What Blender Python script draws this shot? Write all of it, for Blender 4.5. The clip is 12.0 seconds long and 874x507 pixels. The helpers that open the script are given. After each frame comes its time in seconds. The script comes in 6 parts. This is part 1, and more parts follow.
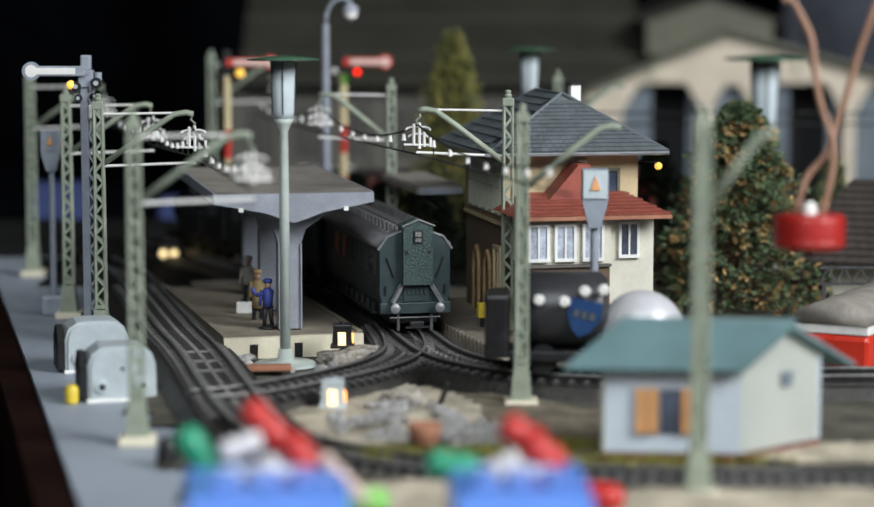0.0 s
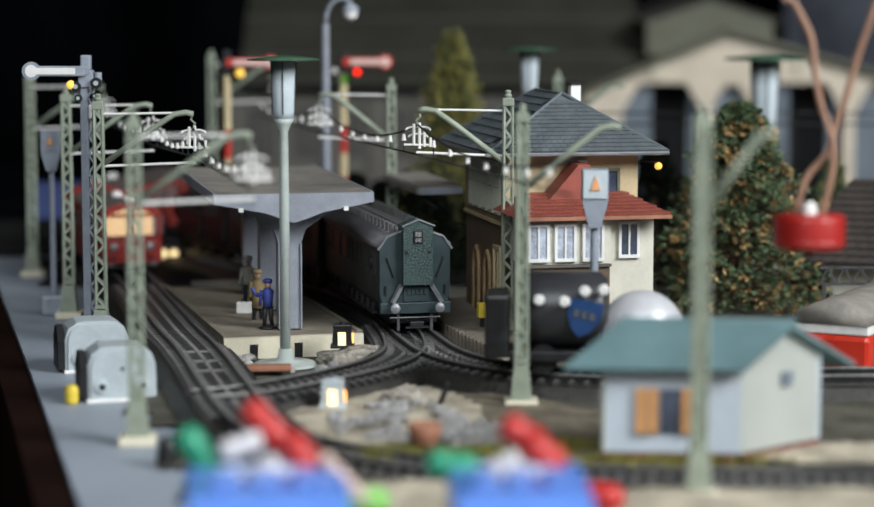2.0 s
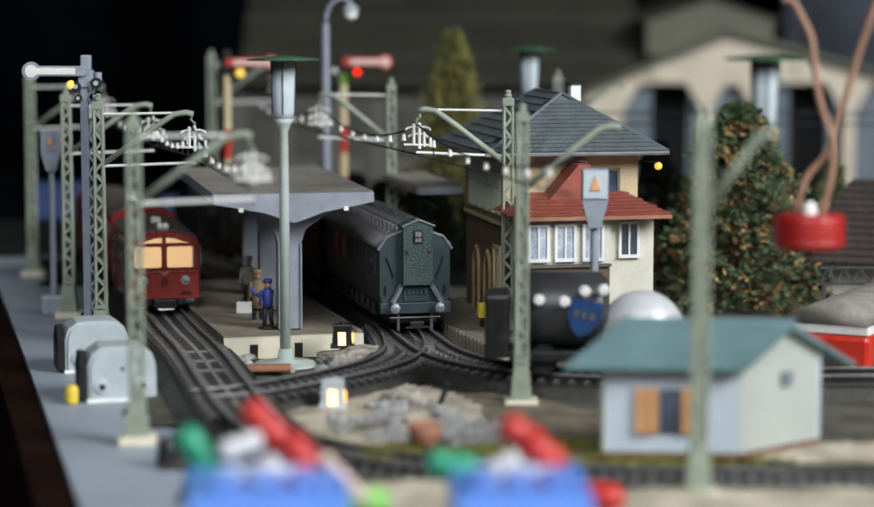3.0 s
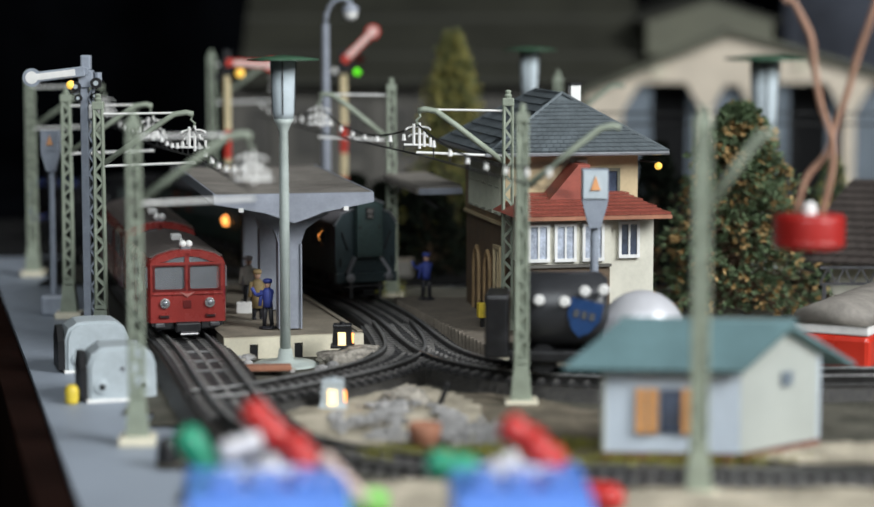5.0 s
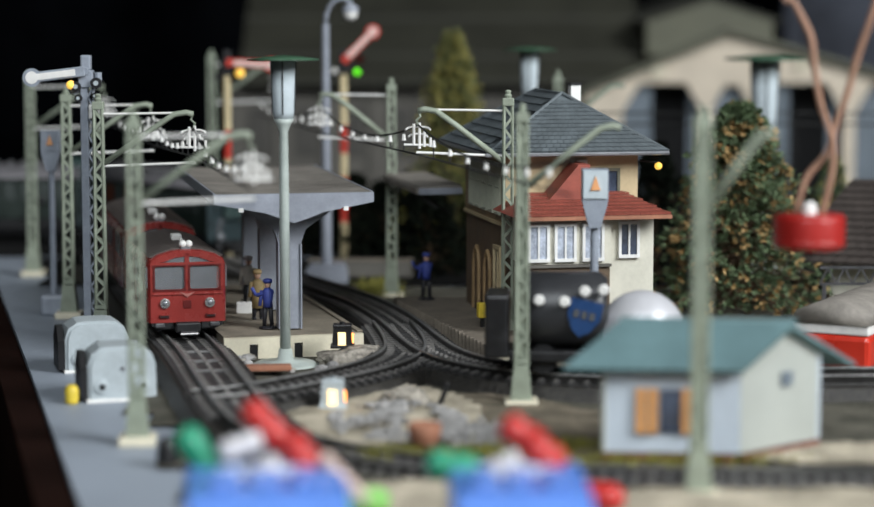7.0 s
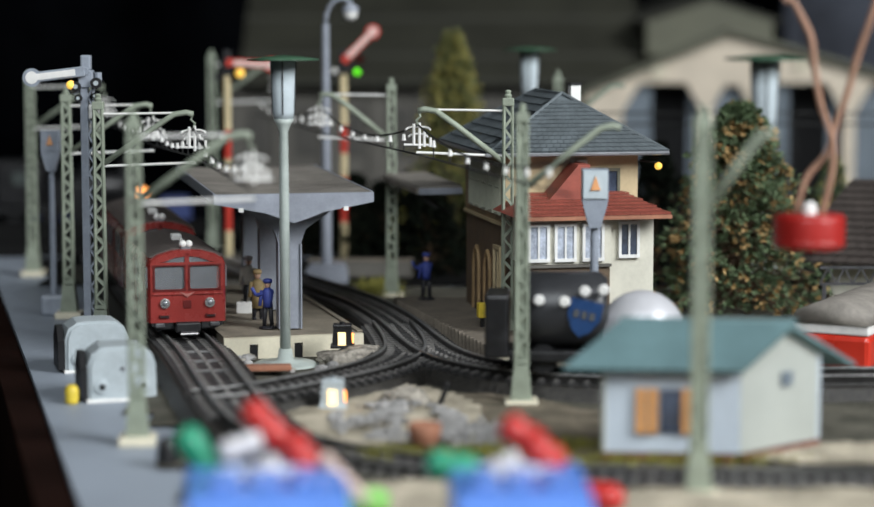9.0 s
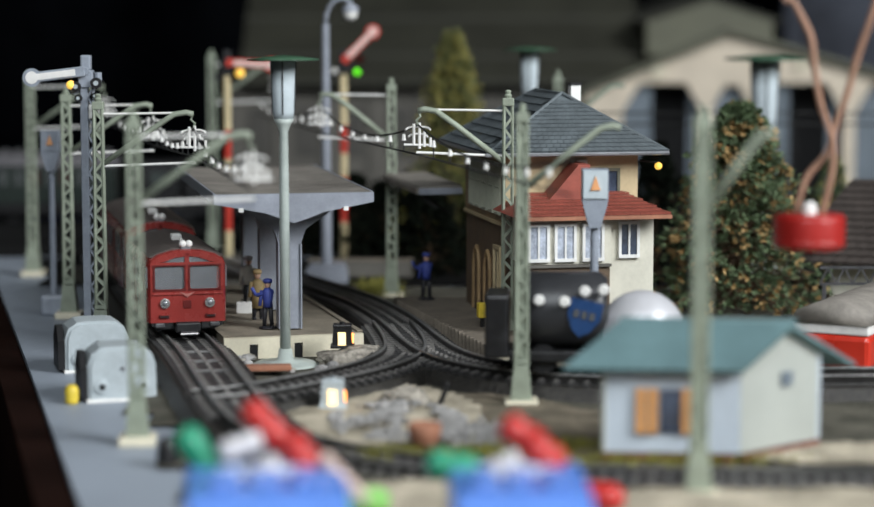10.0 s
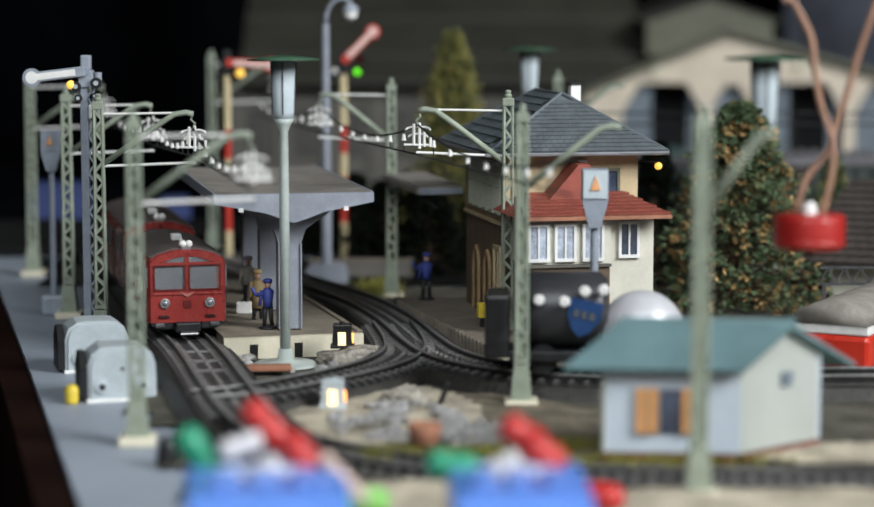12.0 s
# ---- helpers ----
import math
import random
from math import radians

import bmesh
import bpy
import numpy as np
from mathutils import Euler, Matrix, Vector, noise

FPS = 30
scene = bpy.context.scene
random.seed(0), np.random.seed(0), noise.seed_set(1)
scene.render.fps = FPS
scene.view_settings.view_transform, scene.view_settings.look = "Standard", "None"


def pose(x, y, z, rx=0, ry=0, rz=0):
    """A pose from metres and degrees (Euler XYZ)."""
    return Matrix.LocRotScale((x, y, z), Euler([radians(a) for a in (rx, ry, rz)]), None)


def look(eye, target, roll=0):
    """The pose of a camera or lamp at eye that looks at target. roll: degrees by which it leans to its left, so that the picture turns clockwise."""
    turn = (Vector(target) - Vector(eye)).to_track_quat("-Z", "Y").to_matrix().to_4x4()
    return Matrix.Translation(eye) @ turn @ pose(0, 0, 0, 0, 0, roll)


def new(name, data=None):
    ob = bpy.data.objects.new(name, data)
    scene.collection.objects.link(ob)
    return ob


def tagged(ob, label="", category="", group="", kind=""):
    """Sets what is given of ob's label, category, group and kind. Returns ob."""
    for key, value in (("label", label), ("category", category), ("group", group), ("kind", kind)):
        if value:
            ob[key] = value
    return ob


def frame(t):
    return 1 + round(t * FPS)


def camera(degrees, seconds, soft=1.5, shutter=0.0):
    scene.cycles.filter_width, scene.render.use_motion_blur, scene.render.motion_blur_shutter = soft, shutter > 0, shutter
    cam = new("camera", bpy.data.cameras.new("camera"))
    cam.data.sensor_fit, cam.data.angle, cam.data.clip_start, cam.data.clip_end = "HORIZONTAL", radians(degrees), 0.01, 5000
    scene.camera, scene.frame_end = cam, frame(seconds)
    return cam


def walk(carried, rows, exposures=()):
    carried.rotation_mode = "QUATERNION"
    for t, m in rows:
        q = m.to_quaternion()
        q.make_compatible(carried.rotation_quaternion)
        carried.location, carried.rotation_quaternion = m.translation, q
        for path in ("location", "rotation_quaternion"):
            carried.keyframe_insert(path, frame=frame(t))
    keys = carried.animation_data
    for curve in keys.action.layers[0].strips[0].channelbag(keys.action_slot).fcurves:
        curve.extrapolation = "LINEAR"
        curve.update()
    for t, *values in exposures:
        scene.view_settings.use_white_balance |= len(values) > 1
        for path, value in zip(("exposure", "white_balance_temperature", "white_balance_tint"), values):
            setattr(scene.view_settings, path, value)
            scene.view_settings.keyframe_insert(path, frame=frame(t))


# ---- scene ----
# A model railway station in H0 scale on a table, seen by a still camera.
cam = camera(22.0, 12.0, soft=1.5)
cam.data.dof.use_dof = True
cam.data.dof.focus_distance = 0.955
cam.data.dof.aperture_fstop = 6.3
EYE = (0.0, 0.0, 0.15)
AIM = look(EYE, (0.0, 1.0, 0.15 - 0.11281))
walk(cam, [(0.0, AIM), (12.0, AIM)], exposures=[(0.0, 0.0), (12.0, 0.0)])

# ---- light: a dim room with one window behind the camera and one on its right ----
world = bpy.data.worlds.new("world")
scene.world = world
world.use_nodes = True
wbg = world.node_tree.nodes["Background"]
wsky = world.node_tree.nodes.new("ShaderNodeTexSky")
wsky.sky_type, wsky.sun_disc = "NISHITA", False
wsky.sun_elevation, wsky.sun_rotation = radians(35), radians(200)
world.node_tree.links.new(wsky.outputs[0], wbg.inputs[0])
wbg.inputs[1].default_value = 0.01


def area(name, where, target, w, h, power, col):
    d = bpy.data.lights.new(name, "AREA")
    d.shape, d.size, d.size_y, d.energy, d.color = "RECTANGLE", w, h, power, col
    ob = new(name, d)
    ob.matrix_world = look(where, target)
    return ob


area("window_light_back", (-0.15, -0.44, 1.05), (0.0, 0.9, 0.0), 0.8, 0.8, 15, (0.90, 0.96, 1.0))
area("window_light_side", (1.27, -0.05, 1.00), (0.0, 0.95, 0.0), 0.8, 0.8, 45, (0.95, 0.98, 1.0))


# ---- materials ----
def mat(name, col, rough=0.5, metal=0.0, var=0.18, scale=120.0, bump=0.15, second=None, coat=0.0, island=0.0, fine=7.0, spec=0.5):
    m = bpy.data.materials.new(name)
    m.use_nodes = True
    nt = m.node_tree
    b = nt.nodes["Principled BSDF"]
    b.inputs["Roughness"].default_value = rough
    b.inputs["Metallic"].default_value = metal
    b.inputs["Coat Weight"].default_value = coat
    b.inputs["Specular IOR Level"].default_value = spec
    tc = nt.nodes.new("ShaderNodeTexCoord")
    n1 = nt.nodes.new("ShaderNodeTexNoise")
    n1.inputs["Scale"].default_value, n1.inputs["Detail"].default_value = scale, 5.0
    n2 = nt.nodes.new("ShaderNodeTexNoise")
    n2.inputs["Scale"].default_value, n2.inputs["Detail"].default_value = scale * fine, 3.0
    for n in (n1, n2):
        nt.links.new(tc.outputs["Object"], n.inputs["Vector"])
    add = nt.nodes.new("ShaderNodeMath")
    add.operation = "MULTIPLY_ADD"
    nt.links.new(n2.outputs["Fac"], add.inputs[0])
    add.inputs[1].default_value = 0.45
    nt.links.new(n1.outputs["Fac"], add.inputs[2])
    ramp = nt.nodes.new("ShaderNodeValToRGB")
    lo = tuple(c * (1 - var) for c in (second or col))
    hi = tuple(min(1.0, c * (1 + var)) for c in col)
    ramp.color_ramp.elements[0].color, ramp.color_ramp.elements[1].color = (*lo, 1), (*hi, 1)
    ramp.color_ramp.elements[0].position, ramp.color_ramp.elements[1].position = 0.48, 0.98
    nt.links.new(add.outputs[0], ramp.inputs["Fac"])
    out = ramp.outputs["Color"]
    if island:
        info = nt.nodes.new("ShaderNodeObjectInfo")
        geo = nt.nodes.new("ShaderNodeNewGeometry")
        s = nt.nodes.new("ShaderNodeMath")
        s.operation = "ADD"
        nt.links.new(info.outputs["Random"], s.inputs[0])
        nt.links.new(geo.outputs["Random Per Island"], s.inputs[1])
        r = nt.nodes.new("ShaderNodeMapRange")
        r.inputs["From Max"].default_value = 2.0
        r.inputs["To Min"].default_value, r.inputs["To Max"].default_value = 1 - island, 1 + island
        nt.links.new(s.outputs[0], r.inputs["Value"])
        mul = nt.nodes.new("ShaderNodeVectorMath")
        mul.operation = "SCALE"
        nt.links.new(out, mul.inputs[0])
        nt.links.new(r.outputs[0], mul.inputs["Scale"])
        out = mul.outputs[0]
    nt.links.new(out, b.inputs["Base Color"])
    rr = nt.nodes.new("ShaderNodeMapRange")
    rr.inputs["To Min"].default_value, rr.inputs["To Max"].default_value = max(0.05, rough - 0.12), min(1.0, rough + 0.12)
    nt.links.new(n1.outputs["Fac"], rr.inputs["Value"])
    nt.links.new(rr.outputs[0], b.inputs["Roughness"])
    if bump:
        bp = nt.nodes.new("ShaderNodeBump")
        bp.inputs["Strength"].default_value, bp.inputs["Distance"].default_value = bump, 0.0006
        nt.links.new(add.outputs[0], bp.inputs["Height"])
        nt.links.new(bp.outputs[0], b.inputs["Normal"])
    return m


def glow(name, col, strength, base=1.0):
    m = bpy.data.materials.new(name)
    m.use_nodes = True
    b = m.node_tree.nodes["Principled BSDF"]
    b.inputs["Base Color"].default_value = (*(c * base for c in col), 1)
    b.inputs["Emission Color"].default_value = (*col, 1)
    b.inputs["Emission Strength"].default_value = strength
    return m


def glass(name, col, rough=0.05, through_light=0.8):
    m = bpy.data.materials.new(name)
    m.use_nodes = True
    b = m.node_tree.nodes["Principled BSDF"]
    b.inputs["Base Color"].default_value = (*col, 1)
    b.inputs["Roughness"].default_value = rough
    b.inputs["Transmission Weight"].default_value = through_light
    b.inputs["IOR"].default_value = 1.45
    return m


M = dict(
    board=mat("board_grey_paint", (0.27, 0.305, 0.355), 0.55, scale=14, var=0.10, bump=0.2, fine=12),
    scenery=mat("scenery_ground", (0.085, 0.078, 0.060), 0.9, scale=60, var=0.45, bump=0.6, second=(0.055, 0.055, 0.035)),
    plaster=mat("sand_coloured_ground", (0.49, 0.43, 0.33), 0.9, scale=70, var=0.25, bump=0.8, second=(0.26, 0.23, 0.17)),
    edge=mat("stained_wood_edge", (0.0100, 0.0040, 0.0028), 0.8, scale=30, var=0.35, spec=0.05),
    ballast=mat("printed_track_bed", (0.030, 0.027, 0.023), 0.5, scale=500, var=0.6, bump=0.9, second=(0.012, 0.011, 0.010)),
    sleeper=mat("black_sleeper", (0.040, 0.039, 0.039), 0.38, scale=500, var=0.35, island=0.4),
    fastener=mat("worn_grey_fastener", (0.22, 0.21, 0.20), 0.35, metal=0.3, scale=400, var=0.4, island=0.35),
    railside=mat("blackened_rail_side", (0.020, 0.019, 0.018), 0.4, metal=0.3, scale=300, var=0.4, bump=0.1),
    trackpanel=mat("grey_printed_panel", (0.060, 0.060, 0.063), 0.33, scale=160, var=0.45, bump=0.15, second=(0.030, 0.030, 0.032)),
    leafdark=mat("near_black_needles", (0.007, 0.010, 0.006), 0.85, scale=200, var=0.4, bump=0.2, island=0.5, spec=0.1),
    wallochre=mat("brown_ochre_wall", (0.25, 0.18, 0.10), 0.65, scale=110, var=0.2, bump=0.2),
    sashgreen=mat("pale_green_sash", (0.46, 0.48, 0.38), 0.5, scale=150, var=0.1, bump=0.1),
    # Hall wing windows: the shade of a recess is put into this colour.
    hallshade=mat("shaded_hall_window", (0.055, 0.052, 0.046), 0.7, scale=60, var=0.3),
    earth=mat("brown_bare_earth", (0.17, 0.14, 0.10), 0.9, scale=70, var=0.35, bump=0.8, second=(0.08, 0.07, 0.045)),
    copperpale=mat("pale_copper_beads", (0.62, 0.47, 0.40), 0.35, metal=0.2, scale=200, var=0.1, bump=0.0),
    darksteel=mat("dulled_dark_steel", (0.12, 0.12, 0.125), 0.35, metal=0.5, scale=200, var=0.25, bump=0.05),
    ventgrey=mat("grey_vent_metal", (0.21, 0.21, 0.215), 0.38, metal=0.5, scale=200, var=0.2, bump=0.05),
    hair=mat("straw_hair_paint", (0.42, 0.30, 0.14), 0.7, scale=400, var=0.2),
    rail=mat("worn_steel_rail", (0.30, 0.297, 0.293), 0.40, metal=0.6, scale=300, var=0.25, bump=0.05),
    mast=mat("pale_green_mast_paint", (0.27, 0.305, 0.238), 0.5, scale=160, var=0.22, bump=0.2),
    white=mat("white_plastic", (0.78, 0.77, 0.74), 0.4, scale=300, var=0.08),
    cream=mat("cream_plastic", (0.66, 0.61, 0.47), 0.5, scale=120, var=0.10, bump=0.15),
    platform=mat("grey_brown_platform", (0.22, 0.19, 0.145), 0.8, scale=90, var=0.25, bump=0.4),
    canopy=mat("blue_grey_plastic", (0.27, 0.29, 0.335), 0.45, scale=110, var=0.14, bump=0.15),
    canopy_top=mat("dusty_canopy_top", (0.22, 0.20, 0.175), 0.75, scale=80, var=0.3, bump=0.4),
    lampgreen=mat("pale_lamp_post_paint", (0.42, 0.47, 0.44), 0.38, scale=150, var=0.12, bump=0.1),
    lampcap=mat("dark_green_enamel", (0.045, 0.10, 0.06), 0.3, scale=120, var=0.25, bump=0.05),
    lampglass=mat("milky_lamp_glass", (0.46, 0.52, 0.55), 0.75, scale=200, var=0.08, bump=0.0, spec=0.2),
    black=mat("black_plastic", (0.012, 0.012, 0.013), 0.4, scale=200, var=0.3),
    dark=mat("dark_underframe", (0.014, 0.014, 0.015), 0.5, scale=200, var=0.4, metal=0.2),
    red=mat("railbus_red", (0.25, 0.033, 0.028), 0.28, scale=120, var=0.10, bump=0.05, coat=0.3),
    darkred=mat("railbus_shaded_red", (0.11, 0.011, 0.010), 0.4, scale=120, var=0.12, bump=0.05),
    roofgrey=mat("ribbed_roof_grey", (0.085, 0.072, 0.066), 0.42, scale=130, var=0.2, bump=0.2),
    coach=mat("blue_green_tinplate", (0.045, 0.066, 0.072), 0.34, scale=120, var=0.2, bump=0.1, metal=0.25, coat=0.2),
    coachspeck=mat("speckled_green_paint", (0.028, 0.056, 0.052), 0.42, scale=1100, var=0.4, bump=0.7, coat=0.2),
    # Coach sides: the shade beneath the canopy is put into this green.
    coachsideshade=mat("shaded_green_coach_side", (0.012, 0.020, 0.016), 0.45, scale=120, var=0.25, bump=0.1),
    coachroof=mat("grey_coach_roof", (0.135, 0.130, 0.138), 0.45, scale=130, var=0.2, bump=0.15),
    silver=mat("bright_tinplate", (0.70, 0.69, 0.68), 0.28, metal=0.9, scale=200, var=0.1, bump=0.05),
    steel=mat("grey_steel", (0.30, 0.31, 0.33), 0.35, metal=0.6, scale=200, var=0.15, bump=0.1),
    slate=mat("blue_grey_roof_tile", (0.115, 0.135, 0.145), 0.55, scale=150, var=0.18, bump=0.2, island=0.22),
    redtile=mat("red_roof_tile", (0.25, 0.060, 0.040), 0.6, scale=150, var=0.2, bump=0.2, island=0.2),
    wallwhite=mat("greyed_white_wall", (0.60, 0.58, 0.49), 0.6, scale=90, var=0.10, bump=0.2),
    wallcream=mat("ochre_cream_wall", (0.50, 0.40, 0.24), 0.6, scale=90, var=0.12, bump=0.2),
    wallbrown=mat("brown_printed_wall", (0.125, 0.085, 0.052), 0.65, scale=140, var=0.25, bump=0.35),
    frame=mat("white_window_frame", (0.74, 0.74, 0.72), 0.4, scale=200, var=0.06, bump=0.05),
    pane=mat("dark_window_pane", (0.05, 0.065, 0.10), 0.08, scale=90, var=0.5, bump=0.0),
    curtain=mat("pale_curtain_behind_glass", (0.40, 0.44, 0.52), 0.15, scale=160, var=0.5, bump=0.0),
    shedwall=mat("blue_white_shed_wall", (0.48, 0.54, 0.60), 0.5, scale=60, var=0.07, bump=0.15),
    shedroof=mat("blue_green_shed_roof", (0.095, 0.165, 0.175), 0.6, scale=60, var=0.2, bump=0.2),
    shutter=mat("orange_wood_shutter", (0.55, 0.27, 0.10), 0.6, scale=80, var=0.2, bump=0.2),
    brick=mat("dark_red_brick_base", (0.16, 0.050, 0.035), 0.75, scale=200, var=0.3, bump=0.3),
    copper=mat("bare_copper_wire", (0.33, 0.185, 0.125), 0.6, metal=0.15, scale=90, var=0.2),
    hallwall=mat("cream_hall_front", (0.62, 0.54, 0.43), 0.65, scale=40, var=0.12, bump=0.2),
    hallside=mat("grey_hall_wall", (0.105, 0.098, 0.085), 0.7, scale=40, var=0.15, bump=0.2),
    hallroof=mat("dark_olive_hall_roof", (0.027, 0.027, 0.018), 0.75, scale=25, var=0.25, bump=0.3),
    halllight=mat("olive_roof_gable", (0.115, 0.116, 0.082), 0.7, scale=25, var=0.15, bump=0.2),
    signalgrey=mat("signal_grey_paint", (0.27, 0.30, 0.35), 0.45, scale=160, var=0.18, bump=0.2),
    boxgrey=mat("pale_grey_signal_box", (0.43, 0.48, 0.50), 0.42, scale=90, var=0.12, bump=0.12),
    signalcream=mat("signal_cream", (0.66, 0.55, 0.33), 0.5, scale=150, var=0.12),
    signalred=mat("signal_red", (0.55, 0.045, 0.028), 0.45, scale=150, var=0.12),
    wire=mat("thin_dark_wire", (0.05, 0.05, 0.05), 0.5, metal=0.5, scale=300, var=0.3, bump=0),
    bluefig=mat("blue_uniform_paint", (0.035, 0.055, 0.25), 0.6, scale=400, var=0.2),
    triangle=mat("orange_triangle", (0.75, 0.36, 0.16), 0.4, scale=200, var=0.1),
    stripe=mat("pale_pink_stripe", (0.75, 0.55, 0.50), 0.45, scale=200, var=0.1),
    railglass=glass("clear_grey_cab_glass", (0.50, 0.52, 0.55), 0.12, 0.75),
    coachglass=mat("dusty_coach_glass", (0.055, 0.065, 0.062), 0.55, scale=300, var=0.3, bump=0.0, spec=0.15),
    redglass=glass("red_signal_glass", (1.0, 0.03, 0.015), 0.1, 1.0),
    greenglass=glass("green_signal_glass", (0.10, 0.62, 0.02), 0.1, 1.0),
    greycloth=mat("grey_blue_cloth", (0.10, 0.11, 0.14), 0.95, scale=8, var=0.5, bump=0.1),
    rock=mat("speckled_pale_rock", (0.36, 0.33, 0.28), 0.85, scale=350, var=0.5, bump=1.0, second=(0.15, 0.13, 0.11)),
    bluedim=mat("dull_blue_paint", (0.026, 0.044, 0.150), 0.6, scale=60, var=0.2),
    socketred=mat("red_socket_plastic", (0.32, 0.016, 0.013), 0.35, scale=80, var=0.10, bump=0.03),
    boxsheen=mat("pale_blue_sheen", (0.55, 0.64, 0.86), 0.5, scale=80, var=0.1, bump=0.0),
    platformdark=mat("dark_brown_platform", (0.165, 0.140, 0.110), 0.85, scale=90, var=0.3, bump=0.4),
    crestline=mat("dull_pink_line", (0.36, 0.13, 0.11), 0.45, scale=200, var=0.1),
    archframe=mat("ochre_stone_surround", (0.30, 0.20, 0.10), 0.7, scale=150, var=0.2, bump=0.2),
    # Rear tracks and ground: their lack of light is painted as near-black.
    rearunlit=mat("unlit_black_rear", (0.008, 0.008, 0.008), 0.8, scale=300, var=0.4, bump=0.3, spec=0.1),
    lampback=mat("grey_card", (0.075, 0.08, 0.085), 0.7, scale=100, var=0.08, bump=0.0),
    leaf=mat("dark_conifer_needles", (0.105, 0.150, 0.075), 0.7, scale=200, var=0.4, bump=0.2, island=0.45),
    leafolive=mat("olive_needles", (0.15, 0.16, 0.06), 0.75, scale=200, var=0.35, bump=0.2, island=0.4),
    leafgold=mat("ochre_tipped_needles", (0.36, 0.24, 0.10), 0.75, scale=200, var=0.35, bump=0.2, island=0.4),
    leafyellow=mat("olive_yellow_needles", (0.42, 0.38, 0.12), 0.75, scale=200, var=0.35, bump=0.2, island=0.4),
    bark=mat("brown_bark", (0.09, 0.055, 0.03), 0.85, scale=200, var=0.4, bump=0.4),
    tankgrey=mat("dark_grey_tank_paint", (0.030, 0.031, 0.034), 0.38, scale=100, var=0.15, bump=0.05),
    emblem=mat("blue_shield_paint", (0.014, 0.050, 0.15), 0.4, scale=100, var=0.15, bump=0.0),
    chrome=mat("polished_dome", (0.66, 0.66, 0.69), 0.36, metal=0.30, scale=60, var=0.05, bump=0.0),
    bluebox=mat("blue_switchbox_plastic", (0.11, 0.23, 0.62), 0.24, scale=60, var=0.10, bump=0.05),
    plugred=mat("red_plug_plastic", (0.46, 0.022, 0.018), 0.35, scale=80, var=0.10, bump=0.03),
    pluggreen=mat("green_plug_plastic", (0.02, 0.27, 0.15), 0.35, scale=80, var=0.10, bump=0.03),
    plugwhite=mat("grey_white_plug_plastic", (0.62, 0.60, 0.62), 0.4, scale=80, var=0.08, bump=0.03),
    limegreen=mat("light_green_plastic", (0.22, 0.52, 0.12), 0.4, scale=80, var=0.1, bump=0.03),
    gravel=mat("grey_gravel", (0.36, 0.35, 0.34), 0.85, scale=400, var=0.3, bump=0.3, island=0.45),
    clay=mat("terracotta", (0.34, 0.15, 0.09), 0.8, scale=150, var=0.2, bump=0.2),
    moss=mat("yellow_green_moss", (0.19, 0.18, 0.035), 0.9, scale=500, var=0.4, bump=0.6, island=0.4),
    carred=mat("bright_red_car_body", (0.56, 0.035, 0.018), 0.3, scale=80, var=0.10, bump=0.03, coat=0.4),
    yellow=mat("yellow_paint", (0.70, 0.52, 0.05), 0.5, scale=200, var=0.15),
    skin=mat("figure_skin", (0.55, 0.34, 0.24), 0.6, scale=400, var=0.1),
    tan=mat("tan_coat_paint", (0.26, 0.19, 0.085), 0.65, scale=400, var=0.2),
    greycoat=mat("grey_jacket_paint", (0.50, 0.48, 0.43), 0.65, scale=400, var=0.2),
    trousers=mat("black_trousers_paint", (0.018, 0.018, 0.022), 0.6, scale=400, var=0.3),
    tilebrown=mat("brown_roof_tile", (0.050, 0.040, 0.035), 0.7, scale=150, var=0.2, bump=0.2, island=0.2),
    hallblue=mat("grey_blue_hall_door", (0.13, 0.16, 0.19), 0.6, scale=60, var=0.2),
    shedgable=mat("off_white_shed_gable", (0.37, 0.39, 0.36), 0.5, scale=60, var=0.06, bump=0.12),
    curtaincloth=mat("black_curtain_cloth", (0.0035, 0.004, 0.0052), 0.95, scale=20, var=0.4, bump=0.1, spec=0.0),
    roomwall=mat("dark_unseen_room_wall", (0.060, 0.058, 0.055), 0.9, scale=6, var=0.1, bump=0.1),
)
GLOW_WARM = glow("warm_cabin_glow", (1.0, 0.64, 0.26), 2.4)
GLOW_COACH = glow("dim_orange_window", (0.9, 0.16, 0.03), 0.012, 0.03)
GLOW_YELLOW = glow("yellow_signal_glow", (1.0, 0.60, 0.10), 0.75)
GLOW_WHITE = glow("white_signal_lamp", (1.0, 0.92, 0.75), 2.5)
GLOW_LAMP = glow("yellow_lantern_glow", (1.0, 0.76, 0.38), 1.25)
GLOW_ORANGE = glow("orange_bulb_glow", (1.0, 0.36, 0.08), 3.0)


# ---- building helpers ----
def part(name, bm, material, parent=None, label=""):
    me = bpy.data.meshes.new(name)
    bm.normal_update()
    bm.to_mesh(me)
    bm.free()
    me.materials.append(material)
    ob = new(name, me)
    if parent is not None:
        ob.parent = parent
    if label:
        ob["label"] = label
    return ob


def smooth(ob):
    for p in ob.data.polygons:
        p.use_smooth = True
    return ob


